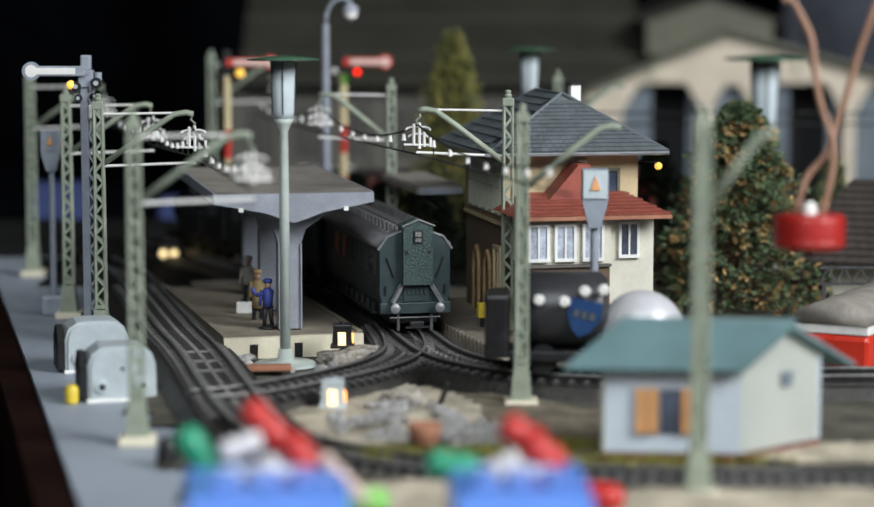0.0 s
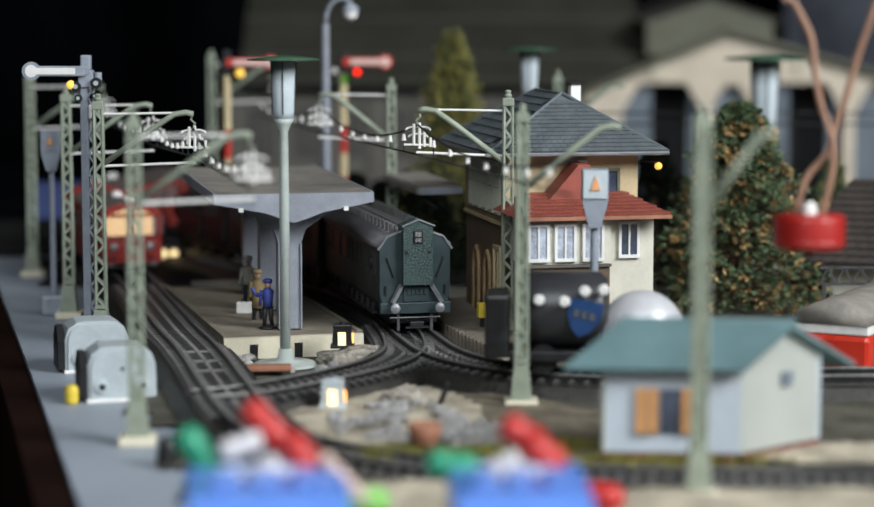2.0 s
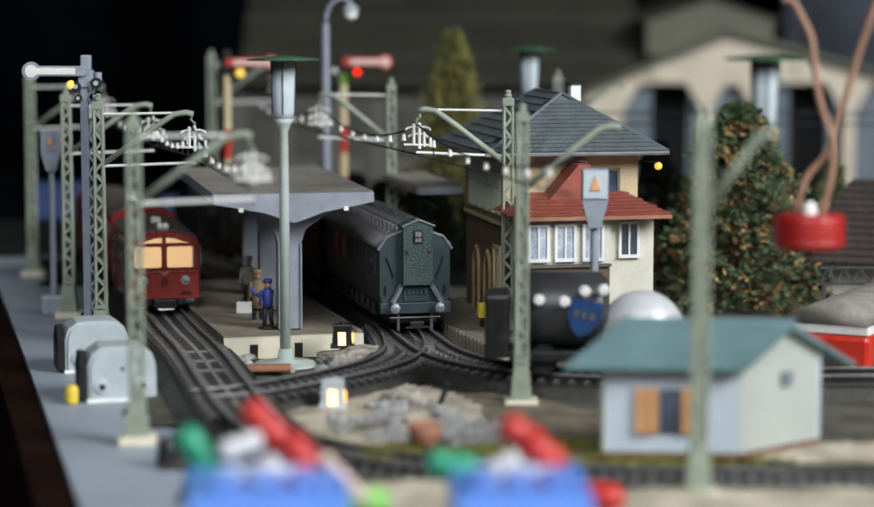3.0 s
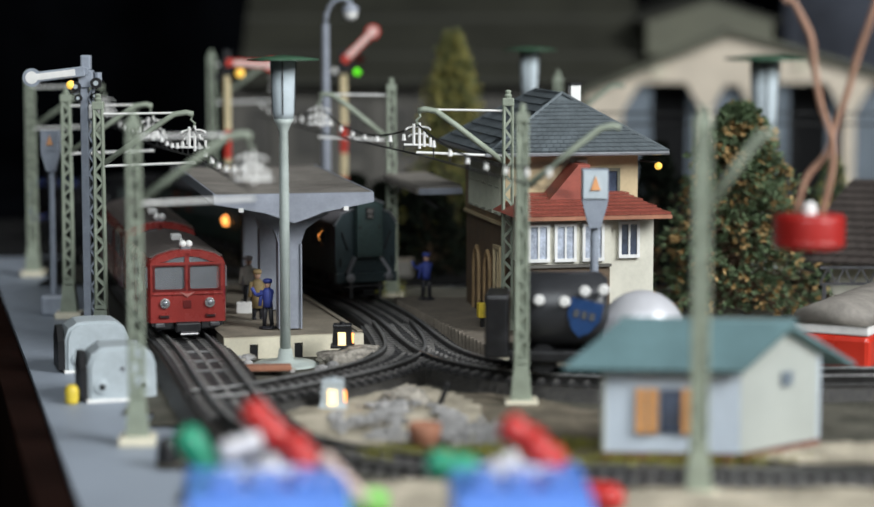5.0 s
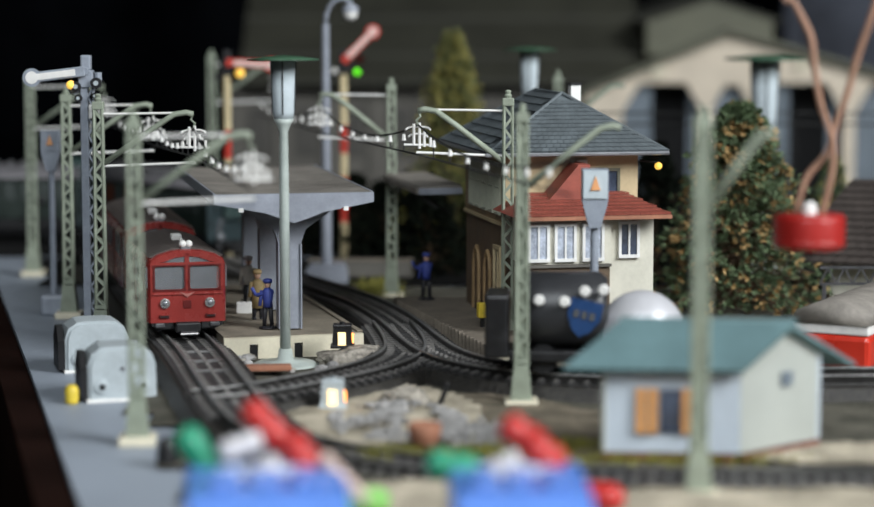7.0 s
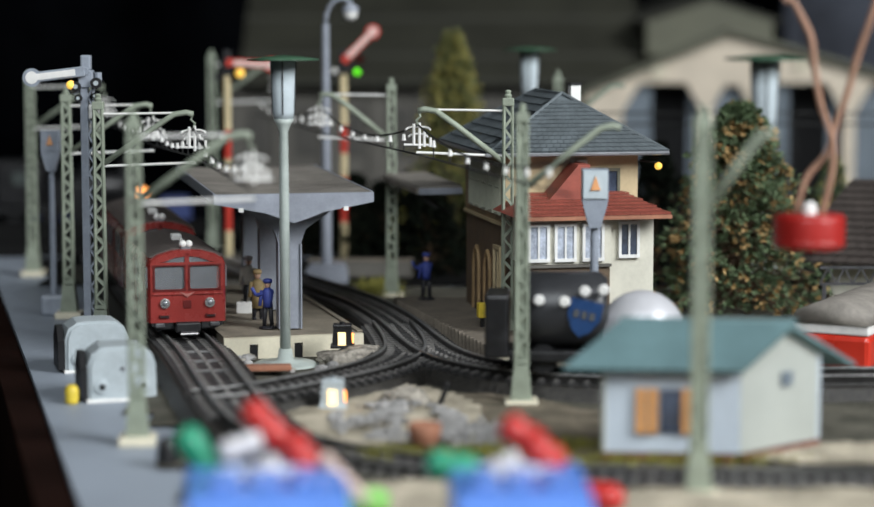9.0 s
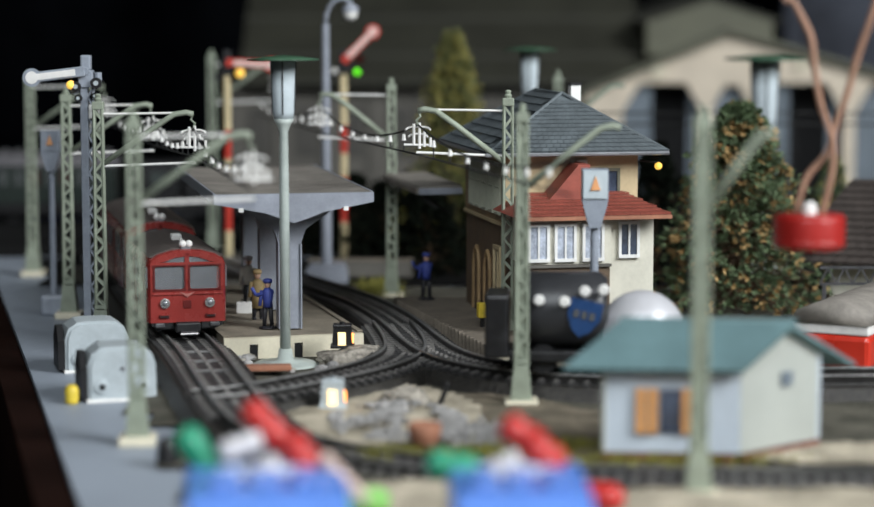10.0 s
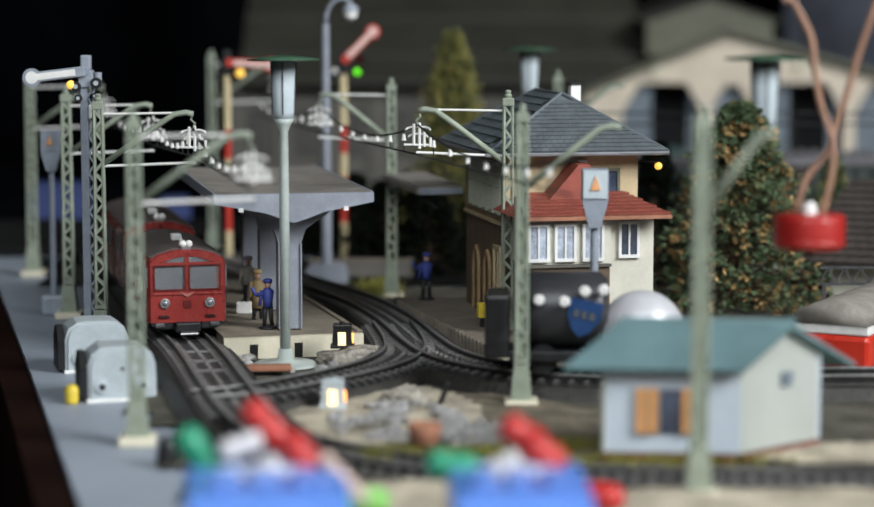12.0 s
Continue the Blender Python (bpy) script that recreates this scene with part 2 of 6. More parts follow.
def thing(name, m, label, category, group="", kind=""):
    ob = new(name)
    ob.empty_display_size = 0.01
    ob.matrix_world = m
    return tagged(ob, label, category, group, kind)


def box(bm, x0, x1, y0, y1, z0, z1, bev=0.0):
    r = bmesh.ops.create_cube(bm, size=1.0, matrix=Matrix.Translation(((x0 + x1) / 2, (y0 + y1) / 2, (z0 + z1) / 2)) @ Matrix.Diagonal((x1 - x0, y1 - y0, z1 - z0, 1)))
    if bev:
        es = list({e for v in r["verts"] for e in v.link_edges})
        bmesh.ops.bevel(bm, geom=es, offset=bev, segments=2, affect="EDGES", profile=0.5)
    return bm


def bx(x0, x1, y0, y1, z0, z1, bev=0.0):
    return box(bmesh.new(), x0, x1, y0, y1, z0, z1, bev)


def rod(bm, a, b, r0, r1=None, seg=8):
    a, b = Vector(a), Vector(b)
    d = b - a
    m = Matrix.Translation((a + b) / 2) @ d.to_track_quat("Z", "Y").to_matrix().to_4x4()
    bmesh.ops.create_cone(bm, cap_ends=True, segments=seg, radius1=r0, radius2=r0 if r1 is None else r1, depth=d.length, matrix=m)
    return bm


def bar(bm, a, b, w, h):
    """A square bar from a to b, h across in the upright direction."""
    a, b = Vector(a), Vector(b)
    d = b - a
    m = Matrix.Translation((a + b) / 2) @ d.to_track_quat("X", "Z").to_matrix().to_4x4() @ Matrix.Diagonal((d.length, w, h, 1))
    bmesh.ops.create_cube(bm, size=1.0, matrix=m)
    return bm


def lathe(bm, prof, seg=24, m=None):
    rings = []
    m = m or Matrix()
    for r, z in prof:
        rings.append([bm.verts.new(m @ Vector((r * math.cos(2 * math.pi * i / seg), r * math.sin(2 * math.pi * i / seg), z))) for i in range(seg)])
    for a, b in zip(rings, rings[1:]):
        for i in range(seg):
            bm.faces.new((a[i], a[(i + 1) % seg], b[(i + 1) % seg], b[i]))
    bm.faces.new(rings[0][::-1])
    bm.faces.new(rings[-1])
    return bm


def prism(bm, prof, lo, hi, axis="y"):
    """A closed outline of (u, z) points drawn out from lo to hi along y or x."""
    put = (lambda u, z, v: (u, v, z)) if axis == "y" else (lambda u, z, v: (v, u, z))
    a = [bm.verts.new(put(u, z, lo)) for u, z in prof]
    b = [bm.verts.new(put(u, z, hi)) for u, z in prof]
    n = len(prof)
    for i in range(n):
        bm.faces.new((a[i], a[(i + 1) % n], b[(i + 1) % n], b[i]))
    bm.faces.new(a[::-1])
    bm.faces.new(b)
    bmesh.ops.recalc_face_normals(bm, faces=bm.faces[:])
    return bm


def ball(bm, c, r, sx=1, sy=1, sz=1, seg=14):
    bmesh.ops.create_uvsphere(bm, u_segments=seg, v_segments=max(6, seg // 2), radius=r, matrix=Matrix.Translation(c) @ Matrix.Diagonal((sx, sy, sz, 1)))
    return bm


def tube(bm, pts, r, seg=7):
    pts = [Vector(p) for p in pts]
    prev = None
    for i, p in enumerate(pts):
        d = (pts[min(i + 1, len(pts) - 1)] - pts[max(i - 1, 0)]).normalized()
        u = d.cross(Vector((0.31, 0.17, 0.93))).normalized()
        w = d.cross(u)
        ring = [bm.verts.new(p + (u * math.cos(2 * math.pi * k / seg) + w * math.sin(2 * math.pi * k / seg)) * r) for k in range(seg)]
        if prev:
            for k in range(seg):
                bm.faces.new((prev[k], prev[(k + 1) % seg], ring[(k + 1) % seg], ring[k]))
        else:
            bm.faces.new(ring[::-1])
        prev = ring
    bm.faces.new(prev)
    return bm


# ---- paths of the tracks on the board ----
def spline(pts, step=0.004):
    P = [Vector((x, y, 0)) for x, y in pts]
    P = [2 * P[0] - P[1]] + P + [2 * P[-1] - P[-2]]
    out = []
    for i in range(1, len(P) - 2):
        n = max(2, int((P[i + 1] - P[i]).length / step))
        for k in range(n):
            t = k / n
            out.append(0.5 * (2 * P[i] + (P[i + 1] - P[i - 1]) * t + (2 * P[i - 1] - 5 * P[i] + 4 * P[i + 1] - P[i + 2]) * t * t
                              + (3 * P[i] - P[i - 1] - 3 * P[i + 1] + P[i + 2]) * t ** 3))
    out.append(P[-2])
    run = [0.0]
    for a, b in zip(out, out[1:]):
        run.append(run[-1] + (b - a).length)
    return out, run


def along(path, s):
    pts, run = path
    s = min(max(s, 0.0), run[-1] - 1e-6)
    lo, hi = 0, len(run) - 1
    while hi - lo > 1:
        mid = (lo + hi) // 2
        lo, hi = (mid, hi) if run[mid] <= s else (lo, mid)
    return pts[lo].lerp(pts[hi], (s - run[lo]) / max(run[hi] - run[lo], 1e-9))


def nearest(path, x, y):
    pts, run = path
    i = min(range(len(pts)), key=lambda k: (pts[k].x - x) ** 2 + (pts[k].y - y) ** 2)
    return run[i]


T_LEFT = spline([(0.40, 1.35), (0.10, 1.37), (-0.09, 1.365), (-0.15, 1.345), (-0.185, 1.305), (-0.193, 1.262), (-0.186, 1.222), (-0.165, 1.174),
                 (-0.150, 1.12), (-0.1155, 0.975), (-0.1013, 0.92), (-0.0918, 0.88), (-0.0800, 0.825), (-0.0660, 0.765), (-0.045, 0.70)])
T_RIGHT = spline([(0.30, 0.860), (0.16, 0.845), (0.090, 0.841), (0.046, 0.847), (0.018, 0.868), (0.002, 0.897), (-0.0075, 0.935), (-0.020, 1.00), (-0.037, 1.06), (-0.060, 1.115), (-0.088, 1.175),
                  (-0.120, 1.245), (-0.165, 1.305), (-0.23, 1.330), (-0.33, 1.320), (-0.40, 1.325), (-0.435, 1.365), (-0.405, 1.410), (-0.33, 1.425), (-0.20, 1.428), (0.0, 1.43), (0.45, 1.43)])
T_LINK = spline([(-0.020, 0.985), (-0.014, 0.935), (-0.014, 0.900), (-0.024, 0.868), (-0.046, 0.835), (-0.070, 0.808), (-0.086, 0.799)])
T_FRONT = spline([(-0.079, 0.796), (-0.068, 0.769), (-0.045, 0.735), (-0.012, 0.705), (0.030, 0.688), (0.088, 0.679), (0.20, 0.677)])


# ---- the room and the board ----
def room():
    # Unseen room shell, coloured dark so that little light bounces back.
    tagged(part("floor", bx(-2.2, 2.2, -1.4, 3.0, -0.80, -0.75), M["roomwall"]), "plain floor of the unseen room, coloured dark", "floor", kind="structure")
    tagged(part("ceiling", bx(-2.2, 2.2, -1.4, 3.0, 2.0, 2.05), M["roomwall"]), "plain ceiling of the unseen room, coloured dark", "ceiling", kind="structure")
    tagged(part("wall_west", bx(-2.25, -2.2, -1.4, 3.0, -0.8, 2.05), M["curtaincloth"]), "dark cloth-covered side wall", "wall", kind="structure")
    b = bmesh.new()
    for y0, y1, z0, z1 in ((-0.62, -0.50, -0.75, 2), (0.40, 2.95, -0.75, 2), (-0.50, 0.40, -0.75, 0.55), (-0.50, 0.40, 1.45, 2)):
        box(b, 1.385, 1.45, y0, y1, z0, z1)
    tagged(part("wall_east", b, M["roomwall"]), "plain unseen side wall with one window opening, coloured dark", "wall", kind="structure")
    b = bmesh.new()
    n = 90
    for i in range(n):                      # hanging folds
        x0, x1 = -2.2 + 4.4 * i / n, -2.2 + 4.4 * (i + 1) / n
        f = lambda x: 2.72 + 0.05 * math.sin(x * 9.0) + 0.02 * math.sin(x * 31.0 + 1.0)
        v = [b.verts.new(p) for p in ((x0, f(x0), -0.75), (x1, f(x1), -0.75), (x1, f(x1), 2.0), (x0, f(x0), 2.0))]
        b.faces.new(v)
    bmesh.ops.remove_doubles(b, verts=b.verts[:], dist=1e-5)
    c = part("backdrop_curtain", b, M["curtaincloth"])
    sol = c.modifiers.new("thick", "SOLIDIFY")
    sol.thickness = 0.004
    b = bmesh.new()
    f = lambda x: 2.60 + 0.04 * math.sin(x * 14.0) + 0.015 * math.sin(x * 47.0)
    for i in range(60):
        x0, x1 = 0.40 + 1.2 * i / 60, 0.40 + 1.2 * (i + 1) / 60
        b.faces.new([b.verts.new(p) for p in ((x0, f(x0), -0.75), (x1, f(x1), -0.75), (x1, f(x1), 1.6), (x0, f(x0), 1.6))])
    bmesh.ops.remove_doubles(b, verts=b.verts[:], dist=1e-5)
    g = part("backdrop_cloth", b, M["greycloth"])
    sol = g.modifiers.new("thick", "SOLIDIFY")
    sol.thickness = 0.004
    tagged(smooth(g), "grey-blue cloth hanging in folds behind the hall", "curtain", kind="structure")
    tagged(smooth(c), "black cloth curtain hanging in folds behind the layout", "curtain", kind="structure")
    tagged(part("wall_north", bx(-2.2, 2.2, 2.95, 3.0, -0.8, 2.05), M["roomwall"]), "plain unseen wall behind the curtain, coloured dark", "wall", kind="structure")
    b = bmesh.new()                         # wall behind the camera with two tall window openings
    for x0, x1, z0, z1 in ((-2.2, -0.60, -0.75, 2), (0.30, 1.38, -0.75, 2), (-0.60, 0.30, -0.75, 0.60), (-0.60, 0.30, 1.50, 2)):
        box(b, x0, x1, -0.62, -0.50, z0, z1)
    tagged(part("wall_south", b, M["roomwall"]), "plain wall with one tall window opening", "wall", kind="structure")


def board_x(y, off=0.0):
    return -0.2276 + (1.1613 - y) * 0.2408 + off


def ground():
    b = bmesh.new()
    out = [(board_x(0.30), 0.30), (1.3, 0.30), (1.3, 1.335), (board_x(1.335), 1.335)]
    a = [b.verts.new((x, y, 0.0)) for x, y in out]
    c = [b.verts.new((x, y, -0.03)) for x, y in out]
    b.faces.new(a)
    b.faces.new(c[::-1])
    for i in range(4):
        b.faces.new((a[i], c[i], c[(i + 1) % 4], a[(i + 1) % 4]))
    tagged(part("ground", b, M["board"]), "grey painted baseboard of the model railway", "baseboard", kind="structure")
    b = bmesh.new()
    p = [(board_x(0.30, -0.0005), 0.30), (board_x(1.29, -0.0005), 1.29), (board_x(1.29, -0.013), 1.29), (board_x(0.30, -0.013), 0.30)]
    a = [b.verts.new((x, y, -0.0012)) for x, y in p]
    c = [b.verts.new((x, y, -0.12)) for x, y in p]
    b.faces.new(a[::-1])
    b.faces.new(c)
    for i in range(4):
        b.faces.new((a[i], a[(i + 1) % 4], c[(i + 1) % 4], c[i]))
    bmesh.ops.recalc_face_normals(b, faces=b.faces[:])
    tagged(part("trim", b, M["edge"]), "dark stained wooden edge board along the layout", "edge board", kind="structure")

    # Boards added under the rear loop, in the curtain's black to stay dark.
    tagged(part("rear_board", bx(-0.60, 1.3, 1.3355, 2.45, -0.03, 0.0), M["curtaincloth"]), "rear board added behind the layout, coloured black to stay dark", "baseboard", kind="structure")
    tagged(part("side_board", bx(-0.60, board_x(1.29, -0.016), 1.22, 1.335, -0.03, 0.0), M["curtaincloth"]), "side board added under the loop, coloured black to stay dark", "baseboard", kind="structure")

    def sheet(name, inside, x0, x1, y0, y1, step, z, rough, material, label):
        bm = bmesh.new()
        grid = {}
        nx, ny = int((x1 - x0) / step), int((y1 - y0) / step)
        for i in range(nx + 1):
            for j in range(ny + 1):
                x, y = x0 + i * step, y0 + j * step
                if inside(x, y):
                    h = z + rough * (noise.noise((x * 40, y * 40, 0)) + 0.5 * noise.noise((x * 140, y * 140, 3)))
                    grid[i, j] = bm.verts.new((x, y, h))
        for (i, j), v in list(grid.items()):
            q = [grid.get(k) for k in ((i, j), (i + 1, j), (i + 1, j + 1), (i, j + 1))]
            if all(q):
                bm.faces.new(q)
        ob = part(name, bm, material)
        smooth(ob)
        return tagged(ob, label, "ground", kind="structure")

    def dark(x, y):
        left = -0.080 if y < 0.70 else (-0.095 if y < 0.78 else -0.112)
        for px, py in zip((-0.118, -0.132, -0.150, -0.175, -0.21, -0.27), (0.80, 0.91, 1.0, 1.12, 1.21, 1.33)):
            if y >= py:
                left = px
        edge = left + 0.004 * noise.noise((y * 60, 1, 0))
        return x > edge and y < 1.175
    sheet("scenery", dark, -0.45, 1.25, 0.66, 2.35, 0.012, 0.0012, 0.0007, M["scenery"], "dark earth-coloured scenery ground around the tracks")

    # Sheet coloured near-black for the unlit ground at the rear.
    sheet("rear_ground", lambda x, y: x > board_x(y, 0.018) and not (y > 1.30 and x < -0.06) and (y > 1.168), -0.45, 1.25, 1.16, 2.35, 0.012, 0.0014, 0.0005, M["rearunlit"], "ground under the rear tracks, painted near-black as if unlit")

    def sand(x, y):
        e = 0.012 * noise.noise((x * 30, y * 30, 7))
        return (((x + 0.022) / 0.040) ** 2 + ((y - 0.795) / 0.062) ** 2 < 1 + 8 * e) or (x > -0.035 + e and y < 0.676 + e) or (((x - 0.130) / 0.034) ** 2 + ((y - 0.722) / 0.020) ** 2 < 1 + 8 * e)

    def brown(x, y):
        e = 0.012 * noise.noise((x * 30, y * 30, 9))
        return ((x - 0.020) / 0.058) ** 2 + ((y - 0.775) / 0.070) ** 2 < 1 + 9 * e and y < 0.862 - x * 0.9
    sheet("earth_patch", brown, -0.05, 0.11, 0.66, 0.88, 0.003, 0.0020, 0.0009, M["earth"], "brown bare earth beside the tracks")
    sheet("sand_patch", sand, -0.08, 0.40, 0.45, 0.90, 0.003, 0.0030, 0.0009, M["plaster"], "sand-coloured bare plaster ground between tracks")


# ---- tracks: printed tin roadbed, sleepers, two rails, studs ----
def track(name, path, s0, s1, label, black=False):
    t = thing(name, Matrix(), label, "track", "tracks")
    t["kind"] = "structure"
    pts, run = path
    n = max(2, int((s1 - s0) / 0.006))
    ss = [s0 + (s1 - s0) * i / n for i in range(n + 1)]

    def sweep(prof):
        b = bmesh.new()
        prev = None
        for s in ss:
            p = along(path, s)
            d = (along(path, s + 0.002) - along(path, s - 0.002)).normalized()
            u = Vector((d.y, -d.x, 0))
            ring = [b.verts.new(p + u * a + Vector((0, 0, z))) for a, z in prof]
            if prev:
                for k in range(len(prof)):
                    b.faces.new((prev[k], prev[(k + 1) % len(prof)], ring[(k + 1) % len(prof)], ring[k]))
            prev = ring
        bmesh.ops.recalc_face_normals(b, faces=b.faces[:])
        return b
    part("roadbed", sweep([(-0.0200, 0.0005), (-0.0160, 0.0060), (-0.0155, 0.0064), (-0.0145, 0.0062), (0.0145, 0.0062), (0.0155, 0.0064), (0.0160, 0.0060), (0.0200, 0.0005)]), M["rearunlit"] if black else M["ballast"], t, "dark printed tin roadbed")
    for sgn in (-1, 1):
        c = sgn * 0.00825
        part("rail", sweep([(c - 0.0011, 0.0063), (c - 0.0006, 0.0070), (c - 0.0006, 0.0096), (c + 0.0006, 0.0096), (c + 0.0006, 0.0070), (c + 0.0011, 0.0063)]), M["rearunlit"] if black else M["railside"], t, "near-black rail")
        part("rail_head", sweep([(c - 0.0006, 0.0097), (c - 0.0005, 0.0102), (c + 0.0005, 0.0102), (c + 0.0006, 0.0097)]), M["rearunlit"] if black else M["rail"], t, "rail head painted unlit black" if black else "worn bright steel rail head")
    if not black:
        part("middle_panel", sweep([(-0.0034, 0.0063), (-0.0031, 0.0069), (0.0031, 0.0069), (0.0034, 0.0063)]), M["trackpanel"], t, "grey printed strip between the rails")
    return t


SLEEPER = None


def sleepers(t, path, s0, s1, pitch=0.0052):
    global SLEEPER
    if SLEEPER is None:
        b = bx(-0.0138, 0.0138, -0.0012, 0.0012, 0.0060, 0.0076)
        dull = len(b.faces)
        box(b, -0.0007, 0.0007, -0.0008, 0.0008, 0.0070, 0.0085)
        for c in (-0.0107, -0.0060, 0.0060, 0.0107):
            box(b, c - 0.0015, c + 0.0015, -0.0007, 0.0007, 0.0070, 0.0083)
        for i, face in enumerate(b.faces):
            face.material_index = 1 if i >= dull else 0
        SLEEPER = bpy.data.meshes.new("sleeper")
        b.to_mesh(SLEEPER)
        b.free()
        SLEEPER.materials.append(M["sleeper"])
        SLEEPER.materials.append(M["fastener"])
    s = s0
    while s < s1:
        p = along(path, s)
        d = along(path, s + 0.002) - along(path, s - 0.002)
        o = new("sleeper", SLEEPER)
        o.parent = t
        o.matrix_world = Matrix.Translation(p) @ Matrix.Rotation(math.atan2(d.y, d.x) - math.pi / 2, 4, "Z")
        s += pitch


# ---- catenary masts ----
def mast(x, y, side, height=0.111, reach=0.040, yaw=0.0, fittings=True, core=False, steady=-0.001):
    t = thing("catenary_mast", pose(x, y, 0, 0, 0, yaw), "pale green lattice catenary mast with a side arm", "mast", "catenary masts")
    part("foot", bx(-0.0062, 0.0062, -0.0062, 0.0062, 0.0, 0.003, 0.0005), M["cream"], t, "pale base block")
    b = bmesh.new()
    w0, w1, zt = 0.0021, 0.0017, height - 0.006
    part("pedestal", prism(prism(bmesh.new(), [(-0.0040, 0.003), (0.0040, 0.003), (0.0027, 0.016), (-0.0027, 0.016)], -0.0032, 0.0032), [(-0.0025, 0.0165), (0.0025, 0.0165), (0.0025, 0.018), (-0.0025, 0.018)], -0.0025, 0.0025), M["mast"], t)
    for sx in (-1, 1):
        for sy in (-1, 1):
            bar(b, (sx * w0, sy * w0 * 0.8, 0.016), (sx * w1, sy * w1 * 0.8, zt), 0.0010, 0.0010)
    n = 19
    for i in range(n):
        z0, z1 = 0.017 + (zt - 0.017) * i / n, 0.017 + (zt - 0.017) * (i + 1) / n
        f = lambda z: w0 + (w1 - w0) * (z - 0.016) / (zt - 0.016)
        sg = 1 if i % 2 else -1
        for sy in (-1, 1):
            bar(b, (-sg * f(z0), sy * f(z0) * 0.8, z0), (sg * f(z1), sy * f(z1) * 0.8, z1), 0.0008, 0.0010)
        for sx in (-1, 1):
            bar(b, (sx * f(z0), -sg * f(z0) * 0.8, z0), (sx * f(z1), sg * f(z1) * 0.8, z1), 0.0008, 0.0009)
    if core:
        prism(b, [(-w0, 0.016), (w0, 0.016), (w1, zt), (-w1, zt)], -0.0008, 0.0008)
    part("lattice", b, M["mast"], t)
    b = bx(-0.0025, 0.0025, -0.0022, 0.0022, zt, zt + 0.0034, 0.0004)
    lathe(b, [(0.0014, zt + 0.0034), (0.0017, zt + 0.0045), (0.0011, zt + 0.0052), (0.0014, zt + 0.0062), (0.0008, zt + 0.0068)], 10)
    part("cap", b, M["mast"], t)
    za, zb = height - 0.0295, height - 0.0075
    b = bmesh.new()
    tube(b, [(side * 0.002, 0, za), (side * reach * 0.55, 0, za + (zb - za) * 0.66), (side * reach * 0.80, 0, zb - 0.0006), (side * reach * 0.93, 0, zb + 0.0002), (side * reach, 0, zb - 0.0006)], 0.0013, 8)
    smooth(part("arm", b, M["mast"], t))
    if not fittings:
        return t, Vector((x + side * reach, y, zb - 0.0065))
    part("stay_rod", rod(bmesh.new(), (side * 0.002, 0, zb - 0.0005), (side * reach * 0.82, 0, zb), 0.0005), M["white"], t, "thin bright stay rod")
    part("steady_rod", rod(bmesh.new(), (side * 0.002, 0, za + steady), (side * reach * 1.02, 0, za + steady + 0.0015), 0.0006), M["white"], t, "thin bright registration rod")
    b = tube(bmesh.new(), [(side * reach, 0, zb - 0.0004), (side * (reach - 0.0010), 0, zb - 0.003), (side * (reach + 0.0008), 0, zb - 0.0045), (side * reach, 0, zb - 0.0065)], 0.0005)
    part("hook", b, M["mast"], t)
    for dx, dz, h in () if not fittings else ((-0.0018, -0.0105, 0.0090), (0.0006, -0.0110, 0.0110), (0.0026, -0.0125, 0.0065), (0.0052, -0.0138, 0.0040)):
        part("insulator", rod(bmesh.new(), (side * reach + dx, 0, zb + dz - h / 2), (side * reach + dx, 0, zb + dz + h / 2), 0.00062), M["white"], t, "white insulator stick")
    for k, dz in ((0.0052, -0.0085), (0.0040, -0.0115)):
        part("hoop", tube(bmesh.new(), [(side * reach + k * math.cos(a), k * 0.6 * math.sin(a), zb + dz + 0.0012 * math.sin(a)) for a in (0.0, 0.5, 1.0, 1.6, 2.1, 2.6, 3.14)], 0.00045, 6), M["white"], t, "white wire hoop")
    part("cross_rod", rod(bmesh.new(), (side * reach - 0.006, 0, zb - 0.0148), (side * reach + 0.007, 0, zb - 0.0150), 0.0005), M["white"], t)
    return t, Vector((x, y, 0)) + Matrix.Rotation(radians(yaw), 3, "Z") @ Vector((side * reach, 0, zb - 0.0065))


def contact_wire(a, b, label="thin dark overhead wire with white droppers"):
    """A carrying wire that sags between two arms, a straight contact wire and small droppers."""
    a, b = Vector(a), Vector(b)
    t = thing("overhead_wire", Matrix(), label, "overhead wire", "overhead wires")
    n = 16
    top = [a.lerp(b, i / n) - Vector((0, 0, 0.0085 * 4 * (i / n) * (1 - i / n))) for i in range(n + 1)]
    low = [a.lerp(b, i / n) - Vector((0, 0, 0.0125)) for i in range(n + 1)]
    part("carrying_wire", tube(bmesh.new(), top, 0.00045, 5), M["wire"], t)
    part("running_wire", tube(bmesh.new(), low, 0.0004, 5), M["wire"], t)
    for i in range(2, n - 1, 2):
        part("dropper", rod(bmesh.new(), top[i], low[i] if (low[i] - top[i]).length > 0.002 else top[i] - Vector((0, 0, 0.002)), 0.0003, seg=5), M["wire"], t)
        q = top[i].lerp(low[i], 0.3)
